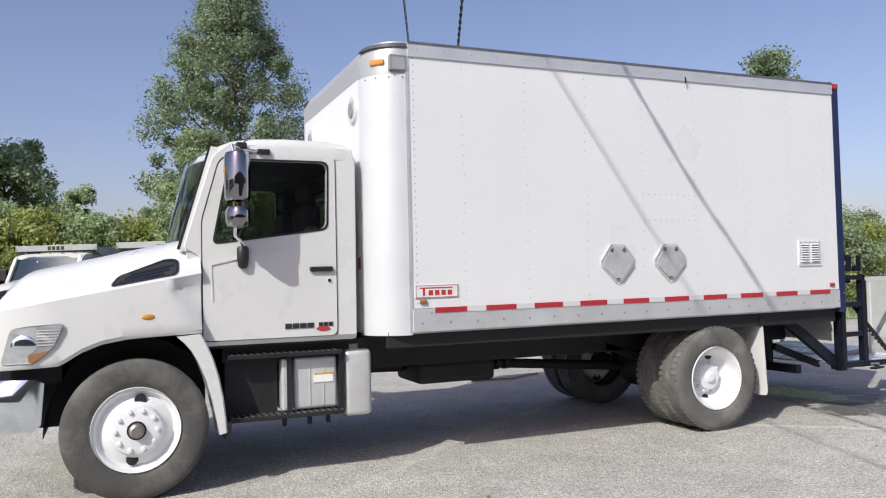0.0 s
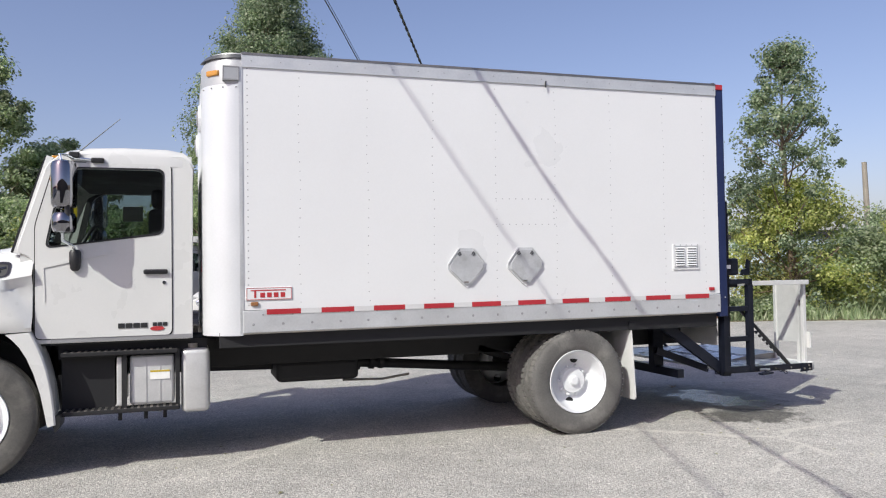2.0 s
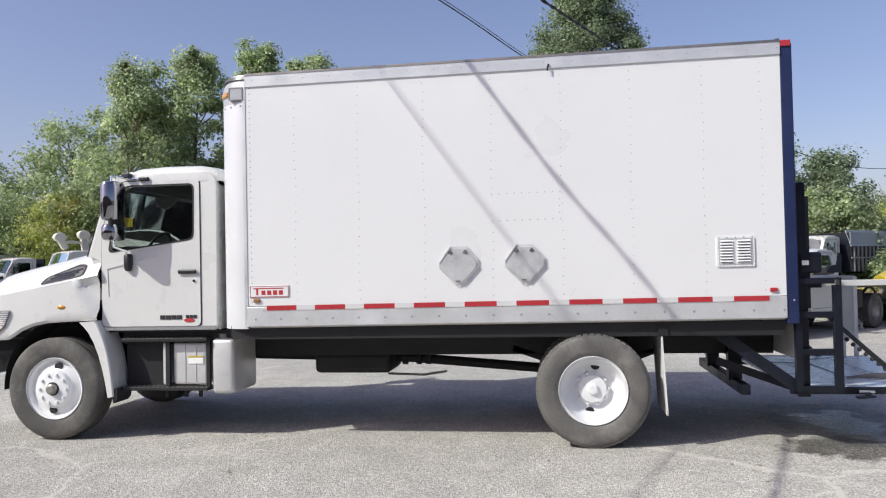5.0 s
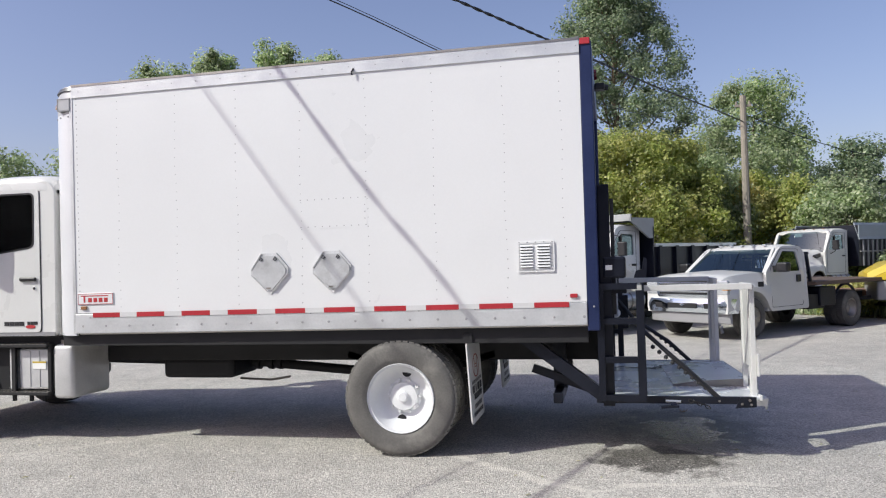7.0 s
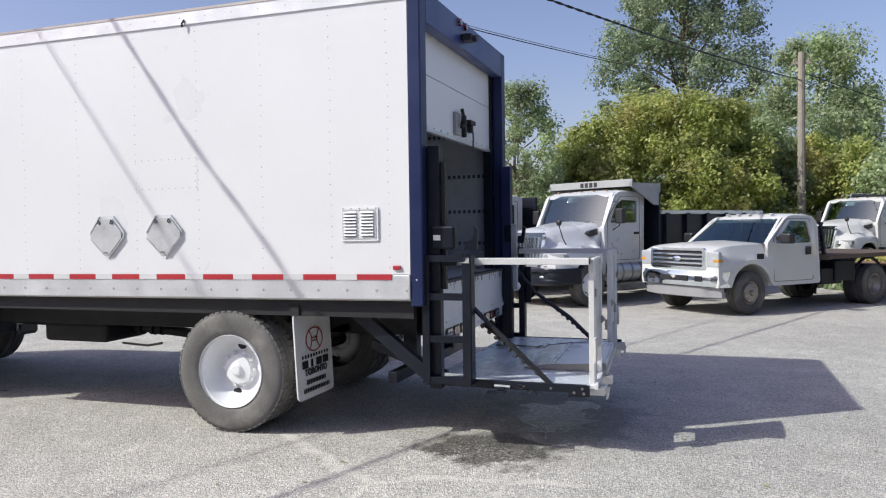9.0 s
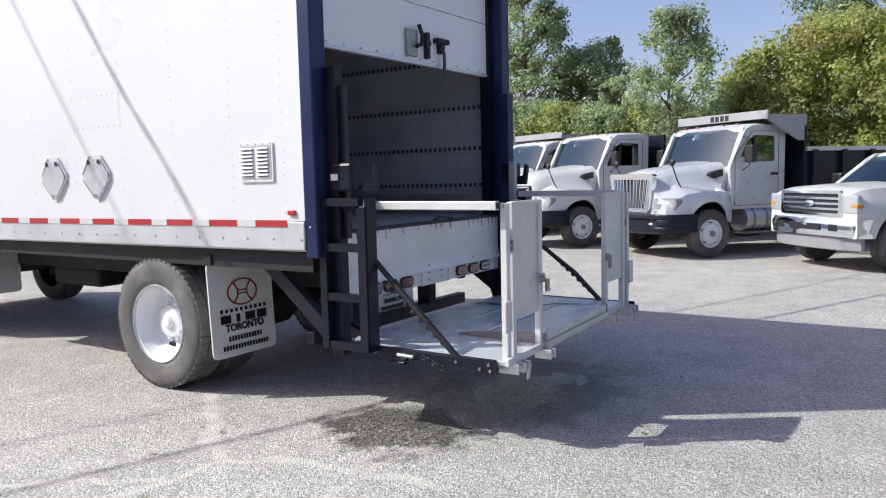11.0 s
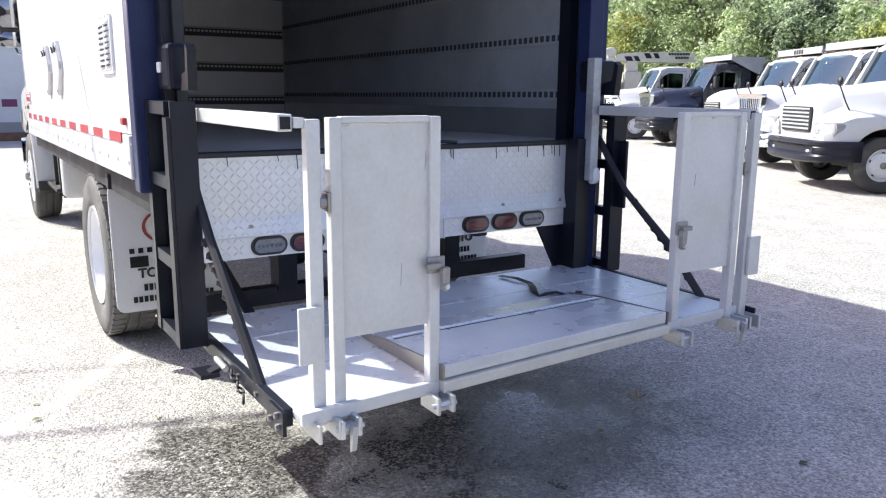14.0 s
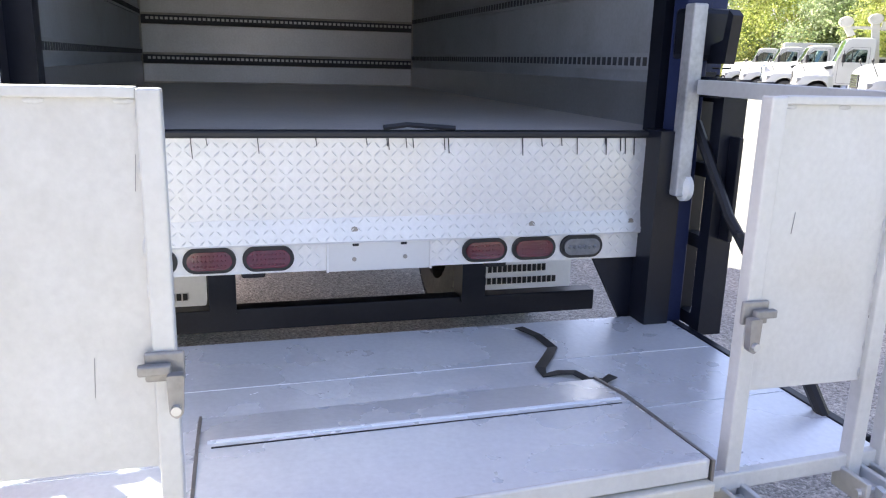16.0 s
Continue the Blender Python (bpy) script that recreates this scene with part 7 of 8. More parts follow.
        P("window_bar", bm, PLASTIC, side)
        # mirror
        bm = B()
        box(bm, -0.98, -0.86, *sorted((s * 1.12, s * 1.32)), 1.70, 2.10, 0.03)
        tube(bm, [(-0.95, s * 1.0, 2.3), (-0.92, s * 1.2, 2.25), (-0.92, s * 1.2, 1.65), (-0.95, s * 1.0, 1.55)], 0.012, 6)
        P("mirror", bm, PLASTIC, t, "black door mirror")
        bm = B()
        tube(bm, [(0.45, s * 0.85, 1.18), (0.55, s * 0.80, 1.40), (0.68, s * 0.82, 1.68)], 0.012, 6)
        bmesh.ops.create_icosphere(bm, subdivisions=2, radius=0.08, matrix=Matrix.Translation((0.68, s * 0.82, 1.74)) @ Matrix.Diagonal((0.5, 0.9, 1.1, 1)))
        P("fender_mirror", bm, PLASTIC, t, "black fender mirror on a stalk", True)
    # roof, windscreen, back
    bm = B()
    rings = []
    for x, z, w in ((-1.0, roof - 0.10, 0.95), (-1.1, roof - 0.02, 0.98), (-1.4, roof + 0.02, 1.0), (-1.8, roof + 0.02, 1.0), (-1.97, roof - 0.06, 0.98)):
        half = [(w, z - 0.06), (w - 0.03, z - 0.015), (w - 0.14, z + 0.02), (0, z + 0.05)]
        rings.append([(x, y, zz) for y, zz in half] + [(x, -y, zz) for y, zz in half[-2::-1]])
    loft(bm, rings, cap=True, closed=True)
    P("cab_roof", bm, paint, t, "", True)
    bm = B()
    loft(bm, [[(-0.70 + 0.12 * math.sin(math.pi * k / 8) - 0.04, -0.95 + 1.9 * k / 8, 1.62) for k in range(9)], [(-1.04 + 0.10 * math.sin(math.pi * k / 8) - 0.02, -0.92 + 1.84 * k / 8, roof - 0.08) for k in range(9)]], cap=False, closed=False)
    ws = P("windscreen", bm, ROWGLASS, t, "dark windscreen with a paper sticker", True)
    for s in (1, -1):
        bm = B()
        beam(bm, (-0.70, s * 0.95, 1.6), (-1.03, s * 0.92, roof - 0.07), 0.06, 0.06)
        P("pillar", bm, paint)
        bm = B()
        tube(bm, [(-0.60, s * 0.1, 1.66), (-0.66, s * 0.6, 1.76)], 0.01, 6)
        P("wiper", bm, PLASTIC, ws)
    bm = B()
    plate(bm, [(-0.25, 2.30), (0.05, 2.30), (0.05, 2.44), (-0.25, 2.44)], -0.80, -0.797, axis="x")
    for v in bm.verts:
        v.co.x += -(v.co.z - 2.3) * 0.40 - 0.095
    P("sticker", bm, PAPER, ws)
    bm = B()
    plate(bm, [(-0.95, 0.85), (0.95, 0.85), (0.95, roof - 0.05), (-0.95, roof - 0.05)], -1.97, -1.94, axis="x", holes=[round_rect(-0.6, 0.6, 1.8, 2.3, 0.05)])
    box(bm, -1.95, -0.72, -0.94, 0.94, 0.85, 0.95)
    box(bm, -0.85, -0.70, -0.94, 0.94, 0.95, 1.62)
    P("cab_back", bm, paint)
    bm = B()
    for y in (-0.5, 0.5):
        box(bm, -1.8, -1.65, y - 0.22, y + 0.22, 1.3, 2.05, 0.05)
        box(bm, -1.7, -1.2, y - 0.22, y + 0.22, 1.2, 1.38, 0.04)
    P("cab_seat", bm, CABGREY)
    bm = B()
    tube(bm, [(-1.02, 0.5 + 0.2 * math.cos(a), 1.68 + 0.18 * math.sin(a)) for a in [2 * math.pi * k / 20 for k in range(21)]], 0.015, 6, cap=False)
    P("steering_wheel", bm, CABGREY)
    bm = B()
    for k in range(5):
        box(bm, -1.13, -1.07, -0.7 + k * 0.35 - 0.025, -0.7 + k * 0.35 + 0.025, roof + 0.02, roof + 0.05, 0.008)
    P("roof_marker", bm, AMBERDULL)["kind"] = "stuff"
    # grille
    bm = B()
    if grille_style == "tall":
        plate(bm, round_poly([(-0.48, 0.86), (0.48, 0.86), (0.60, 1.48), (-0.60, 1.48)], 0.06), 0.88, 0.94, axis="x")
    else:
        plate(bm, round_poly([(-0.50, 0.92), (0.50, 0.92), (0.52, 1.32), (-0.52, 1.32)], 0.06), 0.88, 0.93, axis="x")
    gr = P("grille", bm, CHROME if grille_style == "tall" else PLASTIC, t, "chrome grille with bars")
    if grille_style == "tall":
        bm = B()
        plate(bm, round_poly([(-0.50, 0.83), (0.50, 0.83), (0.65, 1.52), (-0.65, 1.52)], 0.07), 0.86, 0.955, axis="x", holes=[round_poly([(-0.45, 0.90), (0.45, 0.90), (0.565, 1.44), (-0.565, 1.44)], 0.04)])
        P("grille_surround", bm, CHROME, gr, "bright chrome grille surround")
    for k in range(11 if grille_style == "tall" else 6):
        bm = B()
        if grille_style == "tall":
            y = -0.43 + 0.086 * k
            beam(bm, (0.95, y * 0.95, 0.89), (0.95, y * 1.2, 1.42), 0.022, 0.03)
            P("grille_bar", bm, CHROME, gr)
        else:
            z = 0.96 + 0.062 * k
            box(bm, 0.92, 0.95, -0.48, 0.48, z, z + 0.03)
            P("grille_bar", bm, CHROME, gr)
    if grille_style == "tall":
        bm = B()
        for k in range(10):
            y = -0.387 + 0.086 * k
            beam(bm, (0.941, y * 0.95, 0.89), (0.941, y * 1.2, 1.42), 0.036, 0.006)
        P("grille_gap", bm, CHASSIS, gr)
    # bumper
    bm = B()
    rings = []
    for k in range(25):
        q = -1 + 2 * k / 24
        y = 1.15 * math.sin(q * math.pi / 2) if abs(q) > 0.001 else 0.0
        x = 1.06 - 0.09 * abs(y / 1.15) ** 2 - 0.42 * abs(y / 1.15) ** 9
        dip = 0.055 if abs(y) < 0.72 else 0.0
        low = 0.04 * abs(y / 1.15) ** 3
        rings.append([(x - 0.16, y, 0.45 + low), (x - 0.04, y, 0.45 + low), (x + 0.005, y, 0.48 + low), (x + 0.02, y, 0.56), (x - 0.005 - dip * 0.3, y, 0.595), (x + 0.012 - dip, y, 0.61), (x + 0.012 - dip, y, 0.70), (x - dip * 0.3, y, 0.715), (x + 0.02, y, 0.735), (x + 0.015, y, 0.785), (x - 0.03, y, 0.805), (x - 0.16, y, 0.805)])
    loft(bm, rings)
    P("bumper", bm, bumper, t, "steel front bumper", True)
    for s in (1, -1):
        bm = B()
        bmesh.ops.create_icosphere(bm, subdivisions=2, radius=0.045, matrix=Matrix.Translation((0.98, s * 0.62, 0.63)) @ Matrix.Diagonal((0.5, 1.5, 0.7, 1)))
        P("fog_lamp", bm, LAMPCLEAR, t, "", True)
    # frame, tanks
    bm = B()
    for y in (-0.43, 0.43):
        box(bm, -6.6, 0.7, y - 0.04, y + 0.04, 0.72, 0.98)
    box(bm, -0.6, 0.7, -0.45, 0.45, 0.5, 0.9)
    P("frame_rail", bm, CHASSIS)
    if tank:
        for s in (1, -1):
            bm = B()
            tube(bm, [(-1.0, s * 0.86, 0.66), (-2.0, s * 0.86, 0.66)], 0.23, 20)
            tk = P("fuel_tank", bm, ALU, t, "aluminium cylindrical fuel tank", True)
            bm = B()
            for x in (-1.2, -1.5, -1.8):
                tube(bm, [(x, s * 0.86, 0.66), (x + 0.05, s * 0.86, 0.66)], 0.238, 20)
            P("tank_band", bm, STEEL, tk)
            bm = B()
            box(bm, -1.95, -0.95, *sorted((s * 0.8, s * 1.1)), 0.40, 0.44)
            P("cab_step", bm, STEEL)
    rd = random.Random(seed)
    if body == "dump":
        bm = B()
        plate(bm, [(-1.2, 1.15), (1.2, 1.15), (1.2, 2.55), (-1.2, 2.55)], -2.28, -2.22, axis="x")
        plate(bm, [(-2.28, 1.15), (-6.3, 1.15), (-6.3, 1.95), (-2.28, 1.95)], 1.16, 1.2)
        plate(bm, [(-2.28, 1.15), (-6.3, 1.15), (-6.3, 1.95), (-2.28, 1.95)], -1.2, -1.16)
        box(bm, -6.3, -2.28, -1.2, 1.2, 1.08, 1.16)
        box(bm, -6.33, -6.28, -1.2, 1.2, 1.08, 2.0)
        bd = P("dump_body", bm, BLACK, t, "black steel dump body")
        for s in (1, -1):
            for k in range(6):
                bm = B()
                x = -2.45 - 0.75 * k
                box(bm, x - 0.06, x + 0.06, *sorted((s * 1.2, s * 1.27)), 1.12, 1.98)
                P("body_rib", bm, BLACK, bd)
            bm = B()
            box(bm, -6.3, -2.25, *sorted((s * 1.16, s * 1.25)), 1.95, 2.05)
            P("body_rail", bm, ALU if seed % 2 else BLACK, bd)
        # cab shield with a name board shown as plain bars
        if not shield:
            settle(t, m)
            return t
        bm = B()
        box(bm, -2.28, -1.35, -1.15, 1.15, 2.72, 2.76)
        box(bm, -1.37, -1.32, -1.2, 1.2, 2.70, 2.90, 0.01)
        for s in (1, -1):
            plate(bm, [(-2.28, 2.2), (-2.1, 2.2), (-1.32, 2.70), (-1.32, 2.80), (-2.28, 2.80)], *sorted((s * 1.15, s * 1.2)))
        sh = P("cab_shield", bm, SHIELDM, t, "pale metal cab shield")
        if sign:
            bm = B()
            for k in range(4):
                box(bm, -1.32, -1.315, -0.24 + 0.13 * k, -0.15 + 0.13 * k, 2.73, 2.86)
            P("sign_bar", bm, INK, sh)
    elif body == "box_dark":
        bm = B()
        box(bm, -6.4, -2.25, -1.22, 1.22, 1.1, 2.75, 0.02)
        bd = P("chipper_body", bm, BLACK, t, "dark high-sided body")
        for s in (1, -1):
            for k in range(14):
                bm = B()
                box(bm, -2.5 - 0.29 * k, -2.45 - 0.29 * k, *sorted((s * 1.22, s * 1.27)), 1.12, 2.1)
                P("body_rib", bm, GREY, bd)
            bm = B()
            box(bm, -6.4, -2.3, *sorted((s * 1.225, s * 1.265)), 1.58, 1.63)
            P("body_rail", bm, GREY, bd)
        bm = B()
        for s in (1, -1):
            box(bm, -6.4, -2.25, *sorted((s * 1.22, s * 1.24)), 2.12, 2.75)
            loft(bm, [[(x, s * 1.24, 2.12), (x, s * 1.27, 2.12), (x, s * 1.08, 2.86), (x, s * 1.05, 2.84)] for x in (-6.4, -2.25)])
        P("tarp", bm, TARP, bd, "blue-grey tarpaulin along the top")
    elif body == "van":
        bm = B()
        box(bm, -6.6, -2.2, -1.2, 1.2, 1.0, 3.0, 0.03)
        P("van_body", bm, WHITE, t, "white body")
    elif body == "crane":
        bm = B()
        box(bm, -7.5, -2.2, -1.2, 1.2, 1.0, 1.2, 0.02)
        P("flat_deck", bm, CHASSIS)
        bm = B()
        box(bm, -3.3, -2.55, -0.45, 0.45, 1.2, 2.7, 0.05)
        box(bm, -3.15, -2.65, -0.3, 0.3, 2.7, 3.3, 0.03)
        P("crane_column", bm, IVORY, t, "cream crane column behind the cab")
        bm = B()
        loft(bm, [[(x, -w, z - h), (x, w, z - h), (x, w, z + h), (x, -w, z + h)] for x, z, w, h in ((-2.2, 3.48, 0.20, 0.20), (-3.0, 3.50, 0.24, 0.27), (-8.2, 3.52, 0.26, 0.34))])
        boom = P("crane_boom", bm, IVORY, t, "cream folded crane boom")
        for x0, x1, zz in ((-2.65, -2.95, 3.40), (-3.05, -3.25, 3.42), (-3.5, -3.75, 3.58), (-3.9, -4.1, 3.58)):
            bm = B()
            for q in (1, -1):
                plate(bm, [(x0, zz - 0.13), (x1, zz - 0.13), (x1 + 0.12, zz + 0.15), (x0 + 0.12, zz + 0.15)], *sorted((q * 0.24, q * 0.262)))
            P("boom_window", bm, CHASSIS, boom)
        bm = B()
        for k in range(8):
            box(bm, -4.55 - k * 0.12, -4.46 - k * 0.12, -0.272, 0.272, 3.62, 3.74)
        for k in range(5):
            box(bm, -4.85 - k * 0.12, -4.76 - k * 0.12, -0.272, 0.272, 3.42, 3.54)
        P("name_bar", bm, INK, boom)["kind"] = "stuff"
        for x, z, foot in ((-0.95, 3.66, 3.0), (-1.95, 3.80, 1.3)):
            bm = B()
            lathe(bm, [(0.0, -0.16), (0.24, -0.16), (0.26, -0.1), (0.22, 0.0), (0.26, 0.1), (0.24, 0.16), (0.0, 0.16)], (x, 0, z), 20)
            beam(bm, (x, 0, z - 0.1), (x - 0.25, 0, foot), 0.2, 0.26)
            P("sheave_head", bm, IVORY, boom, "cream rounded sheave head", True)
        bm = B()
        beam(bm, (-1.0, 0, 3.40), (-2.5, 0, 3.36), 0.12, 0.14)
        P("jib", bm, IVORY, boom)
    settle(t, m)
    return t


DECKWOOD = mat("dark_deck_boards", (0.10, 0.07, 0.055), 0.8, vary=0.3, dirt=0.3)


def pickup(m, paint=None, flatbed=True, name="pickup_truck", label=""):
    paint = paint or WHITE
    t = thing(name, label, "pickup", (0, 0, 0))
    P = lambda nm, bm, mt, par=t, lb="", smooth=False: part(nm, bm, mt, par, lb, smooth)
    # lower body with arch, then hood
    bm = B()
    rings = []
    for i in range(25):
        x = 0.98 - (0.98 + 0.55) * i / 24
        arch = 0.40 + math.sqrt(max(0.0, 0.52 ** 2 - x * x)) if abs(x) < 0.52 else 0
        zb = max(0.52, arch)
        nose = max(0, (x - 0.6) / 0.38)
        w = 0.99 - 0.03 * nose
        top = 1.30 - 0.06 * max(0, x) - 0.05 * nose ** 2
        half = [(w, zb), (w + 0.02, zb + 0.08), (w, 1.02), (w - 0.05, 1.10), (w - 0.12, top - 0.03), (w - 0.28, top), (0, top + 0.05)]
        half[1] = (w + 0.02, min(zb + 0.08, 1.0))
        rings.append([(x, y, z) for y, z in half] + [(x, -y, z) for y, z in half[-2::-1]])
    loft(bm, rings, cap=True, closed=True)
    P("hood", bm, paint, t, "white raised hood", True)
    for s in (1, -1):
        y0, y1 = sorted((s * 0.93, s * 0.99))
        wnd = round_poly([(-0.62, 1.28), (-1.62, 1.28), (-1.58, 1.78), (-1.12, 1.80)], 0.05)
        bm = B()
        plate(bm, round_poly([(-0.54, 0.50), (-1.85, 0.50), (-1.87, 1.75), (-1.75, 1.92), (-1.12, 1.92), (-0.98, 1.84), (-0.40, 1.28), (-0.40, 1.1)], 0.06), y0, y1, holes=[wnd])
        side = P("cab_side", bm, paint, t, "white cab side")
        bm = B()
        plate(bm, wnd, s * 0.955, s * 0.96)
        P("window_pane", bm, ROWGLASS, side, "dark side window")
        yo = s * 0.99
        dp = round_poly([(-0.58, 0.58), (-1.64, 0.58), (-1.66, 1.84), (-1.05, 1.85), (-0.58, 1.38)], 0.05)
        bm = B()
        plate(bm, [(u + (0.008 if u > -1.1 else -0.008), v + (0.008 if v > 1.2 else -0.008)) for u, v in dp], *sorted((yo, yo + s * 0.004)), holes=[dp])
        P("door_gap", bm, CHASSIS, side)
        bm = B()
        box(bm, -1.56, -1.42, *sorted((yo, yo + s * 0.03)), 1.05, 1.20, 0.01)
        P("door_handle", bm, PLASTIC, side)
        bm = B()
        box(bm, -0.78, -0.60, *sorted((s * 1.06, s * 1.30)), 1.28, 1.52, 0.04)
        box(bm, -0.72, -0.66, *sorted((s * 0.98, s * 1.1)), 1.34, 1.44)
        P("mirror", bm, PLASTIC, t, "black door mirror")
        bm = B()
        box(bm, 0.86, 1.0, *sorted((s * 0.70, s * 0.98)), 0.88, 1.16, 0.03)
        hl = P("headlamp", bm, LAMPCLEAR, t, "square clear headlamp")
        bm = B()
        box(bm, 0.84, 1.003, *sorted((s * 0.86, s * 0.985)), 0.97, 1.02, 0.005)
        P("indicator", bm, AMBER, hl)
        bm = B()
        box(bm, -0.30, -0.12, *sorted((s * 0.99, s * 1.0)), 1.0, 1.10, 0.004)
        P("side_vent", bm, CHASSIS, t)
        wheel(t, 0.0, s * 0.97, 0.40, 0.26, -s, "front", 0.21, STEEL, 8)
        wheel(t, -3.5, s * 1.0, 0.40, 0.45, -s, "rear", 0.21, STEEL, 8)
    bm = B()
    rings = []
    for x, z, w in ((-0.98, 1.82, 0.85), (-1.1, 1.91, 0.90), (-1.4, 1.955, 0.93), (-1.75, 1.94, 0.93), (-1.87, 1.80, 0.92)):
        half = [(w, z - 0.06), (w - 0.04, z - 0.01), (w - 0.15, z + 0.015), (0, z + 0.03)]
        rings.append([(x, y, zz) for y, zz in half] + [(x, -y, zz) for y, zz in half[-2::-1]])
    loft(bm, rings, cap=True, closed=True)
    P("cab_roof", bm, paint, t, "", True)
    bm = B()
    for k in range(5):
        box(bm, -1.12, -1.04, -0.6 + k * 0.3 - 0.04, -0.6 + k * 0.3 + 0.04, 1.945, 1.985, 0.01)
    P("roof_marker", bm, LAMPCLEAR)["kind"] = "stuff"
    bm = B()
    loft(bm, [[(-0.42 + 0.16 * math.sin(math.pi * k / 8), -0.92 + 1.84 * k / 8, 1.28) for k in range(9)], [(-1.02 + 0.08 * math.sin(math.pi * k / 8), -0.84 + 1.68 * k / 8, 1.85) for k in range(9)]], cap=False, closed=False)
    P("windscreen", bm, ROWGLASS, t, "dark windscreen", True)
    for s in (1, -1):
        bm = B()
        beam(bm, (-0.42, s * 0.93, 1.26), (-1.02, s * 0.86, 1.86), 0.06, 0.05)
        P("pillar", bm, paint)
    bm = B()
    plate(bm, [(-0.92, 0.5), (0.92, 0.5), (0.9, 1.85), (-0.9, 1.85)], -1.87, -1.84, axis="x", holes=[round_rect(-0.6, 0.6, 1.35, 1.72, 0.05)])
    box(bm, -1.86, -0.5, -0.93, 0.93, 0.5, 0.6)
    P("cab_back", bm, paint)
    bm = B()
    for y in (-0.45, 0.45):
        box(bm, -1.7, -1.55, y - 0.24, y + 0.24, 0.9, 1.55, 0.05)
    box(bm, -0.75, -0.5, -0.9, 0.9, 0.9, 1.27, 0.04)
    P("cab_seat", bm, CABGREY)
    # grille, bumper
    bm = B()
    plate(bm, round_rect(-0.68, 0.68, 0.84, 1.22, 0.05), 0.96, 1.03, axis="x", holes=[round_rect(-0.62, 0.62, 0.88, 1.17, 0.03)])
    gr = P("grille", bm, CHROME, t, "chrome-framed grille")
    bm = B()
    box(bm, 0.95, 0.99, -0.64, 0.64, 0.86, 1.19)
    P("grille_mesh", bm, CHASSIS, gr)
    for z in (0.94, 1.02, 1.10):
        bm = B()
        box(bm, 0.99, 1.02, -0.62, 0.62, z - 0.018, z + 0.018, 0.004)
        P("grille_bar", bm, CHROME, gr)
    bm = B()
    bmesh.ops.create_icosphere(bm, subdivisions=2, radius=0.1, matrix=Matrix.Translation((1.03, 0, 1.02)) @ Matrix.Diagonal((0.2, 1.1, 0.5, 1)))
    P("badge", bm, CHROME, gr, "plain oval badge", True)
    bm = B()
    rings = []
    for y, x in ((-1.0, 0.72), (-0.97, 0.95), (-0.7, 1.10), (0, 1.15), (0.7, 1.10), (0.97, 0.95), (1.0, 0.72)):
        rings.append([(x - 0.1, y, 0.52), (x, y, 0.54), (x + 0.02, y, 0.70), (x - 0.02, y, 0.80), (x - 0.14, y, 0.80)])
    loft(bm, rings)
    bp = P("bumper", bm, CHROME, t, "chrome front bumper", True)
    bm = B()
    box(bm, 1.13, 1.165, -0.35, 0.35, 0.62, 0.72, 0.01)
    for s in (1, -1):
        box(bm, 1.08, 1.135, *sorted((s * 0.5, s * 0.68)), 0.62, 0.72, 0.01)
    P("bumper_slot", bm, CHASSIS, bp)
    bm = B()
    loft(bm, [[(x - 0.1, y, 0.32), (x - 0.02, y, 0.34), (x, y, 0.52), (x - 0.1, y, 0.52)] for y, x in ((-0.95, 0.85), (-0.6, 1.03), (0, 1.08), (0.6, 1.03), (0.95, 0.85))])
    P("air_dam", bm, GREY, t, "grey lower air dam", True)
    bm = B()
    for y in (-0.4, 0.4):
        box(bm, -5.0, 0.6, y - 0.04, y + 0.04, 0.5, 0.7)
    box(bm, -2.6, -2.0, 0.5, 0.9, 0.45, 0.75)
    P("frame_rail", bm, CHASSIS)
    if flatbed:
        bm = B()
        box(bm, -5.0, -2.05, -1.05, 1.05, 0.95, 1.03)
        bd = P("flat_deck", bm, DECKWOOD, t, "dark worn flat deck")
        bm = B()
        for y in (-0.9, -0.45, 0.45, 0.9):
            box(bm, -2.1, -2.05, y - 0.03, y + 0.03, 1.03, 1.75)
        box(bm, -2.1, -2.05, -0.95, 0.95, 1.70, 1.76)
        for s in (1, -1):
            for k in range(6):
                box(bm, -2.1, -2.05, *sorted((s * 0.5, s * 0.9)), 1.1 + 0.1 * k, 1.13 + 0.1 * k)
        P("headache_rack", bm, BLACK, t, "black headboard rack")
        for s in (1, -1):
            bm = B()
            for x in (-3.5,):
                tube(bm, [(x + 0.48 * math.cos(a), s * 0.85, 0.45 + 0.48 * math.sin(a)) for a in [radians(15 + 150 * k / 10) for k in range(11)]], 0.03, 6)
            P("mudguard_rail", bm, BLACK)
            bm = B()
            box(bm, -2.95, -2.35, *sorted((s * 0.6, s * 0.95)), 0.5, 0.9, 0.02)
            P("tool_box", bm, BLACK)
    # narrower glasshouse and short nose
    for me in {ob.data for ob in t.children_recursive if ob.type == "MESH"}:
        for v in me.vertices:
            x, y, z = v.co
            if z > 1.25:
                z = 1.25 + (z - 1.25) * 0.80
                if abs(y) < 1.0:
                    y *= 1 - 0.22 * (z - 1.25)
            if x > 0.45:
                x = 0.45 + (x - 0.45) * 0.68
            v.co = (x, y, z)
    t.matrix_basis = m
    return t


def at(x, y, heading):
    return pose(x, y, 0, 0, 0, heading)


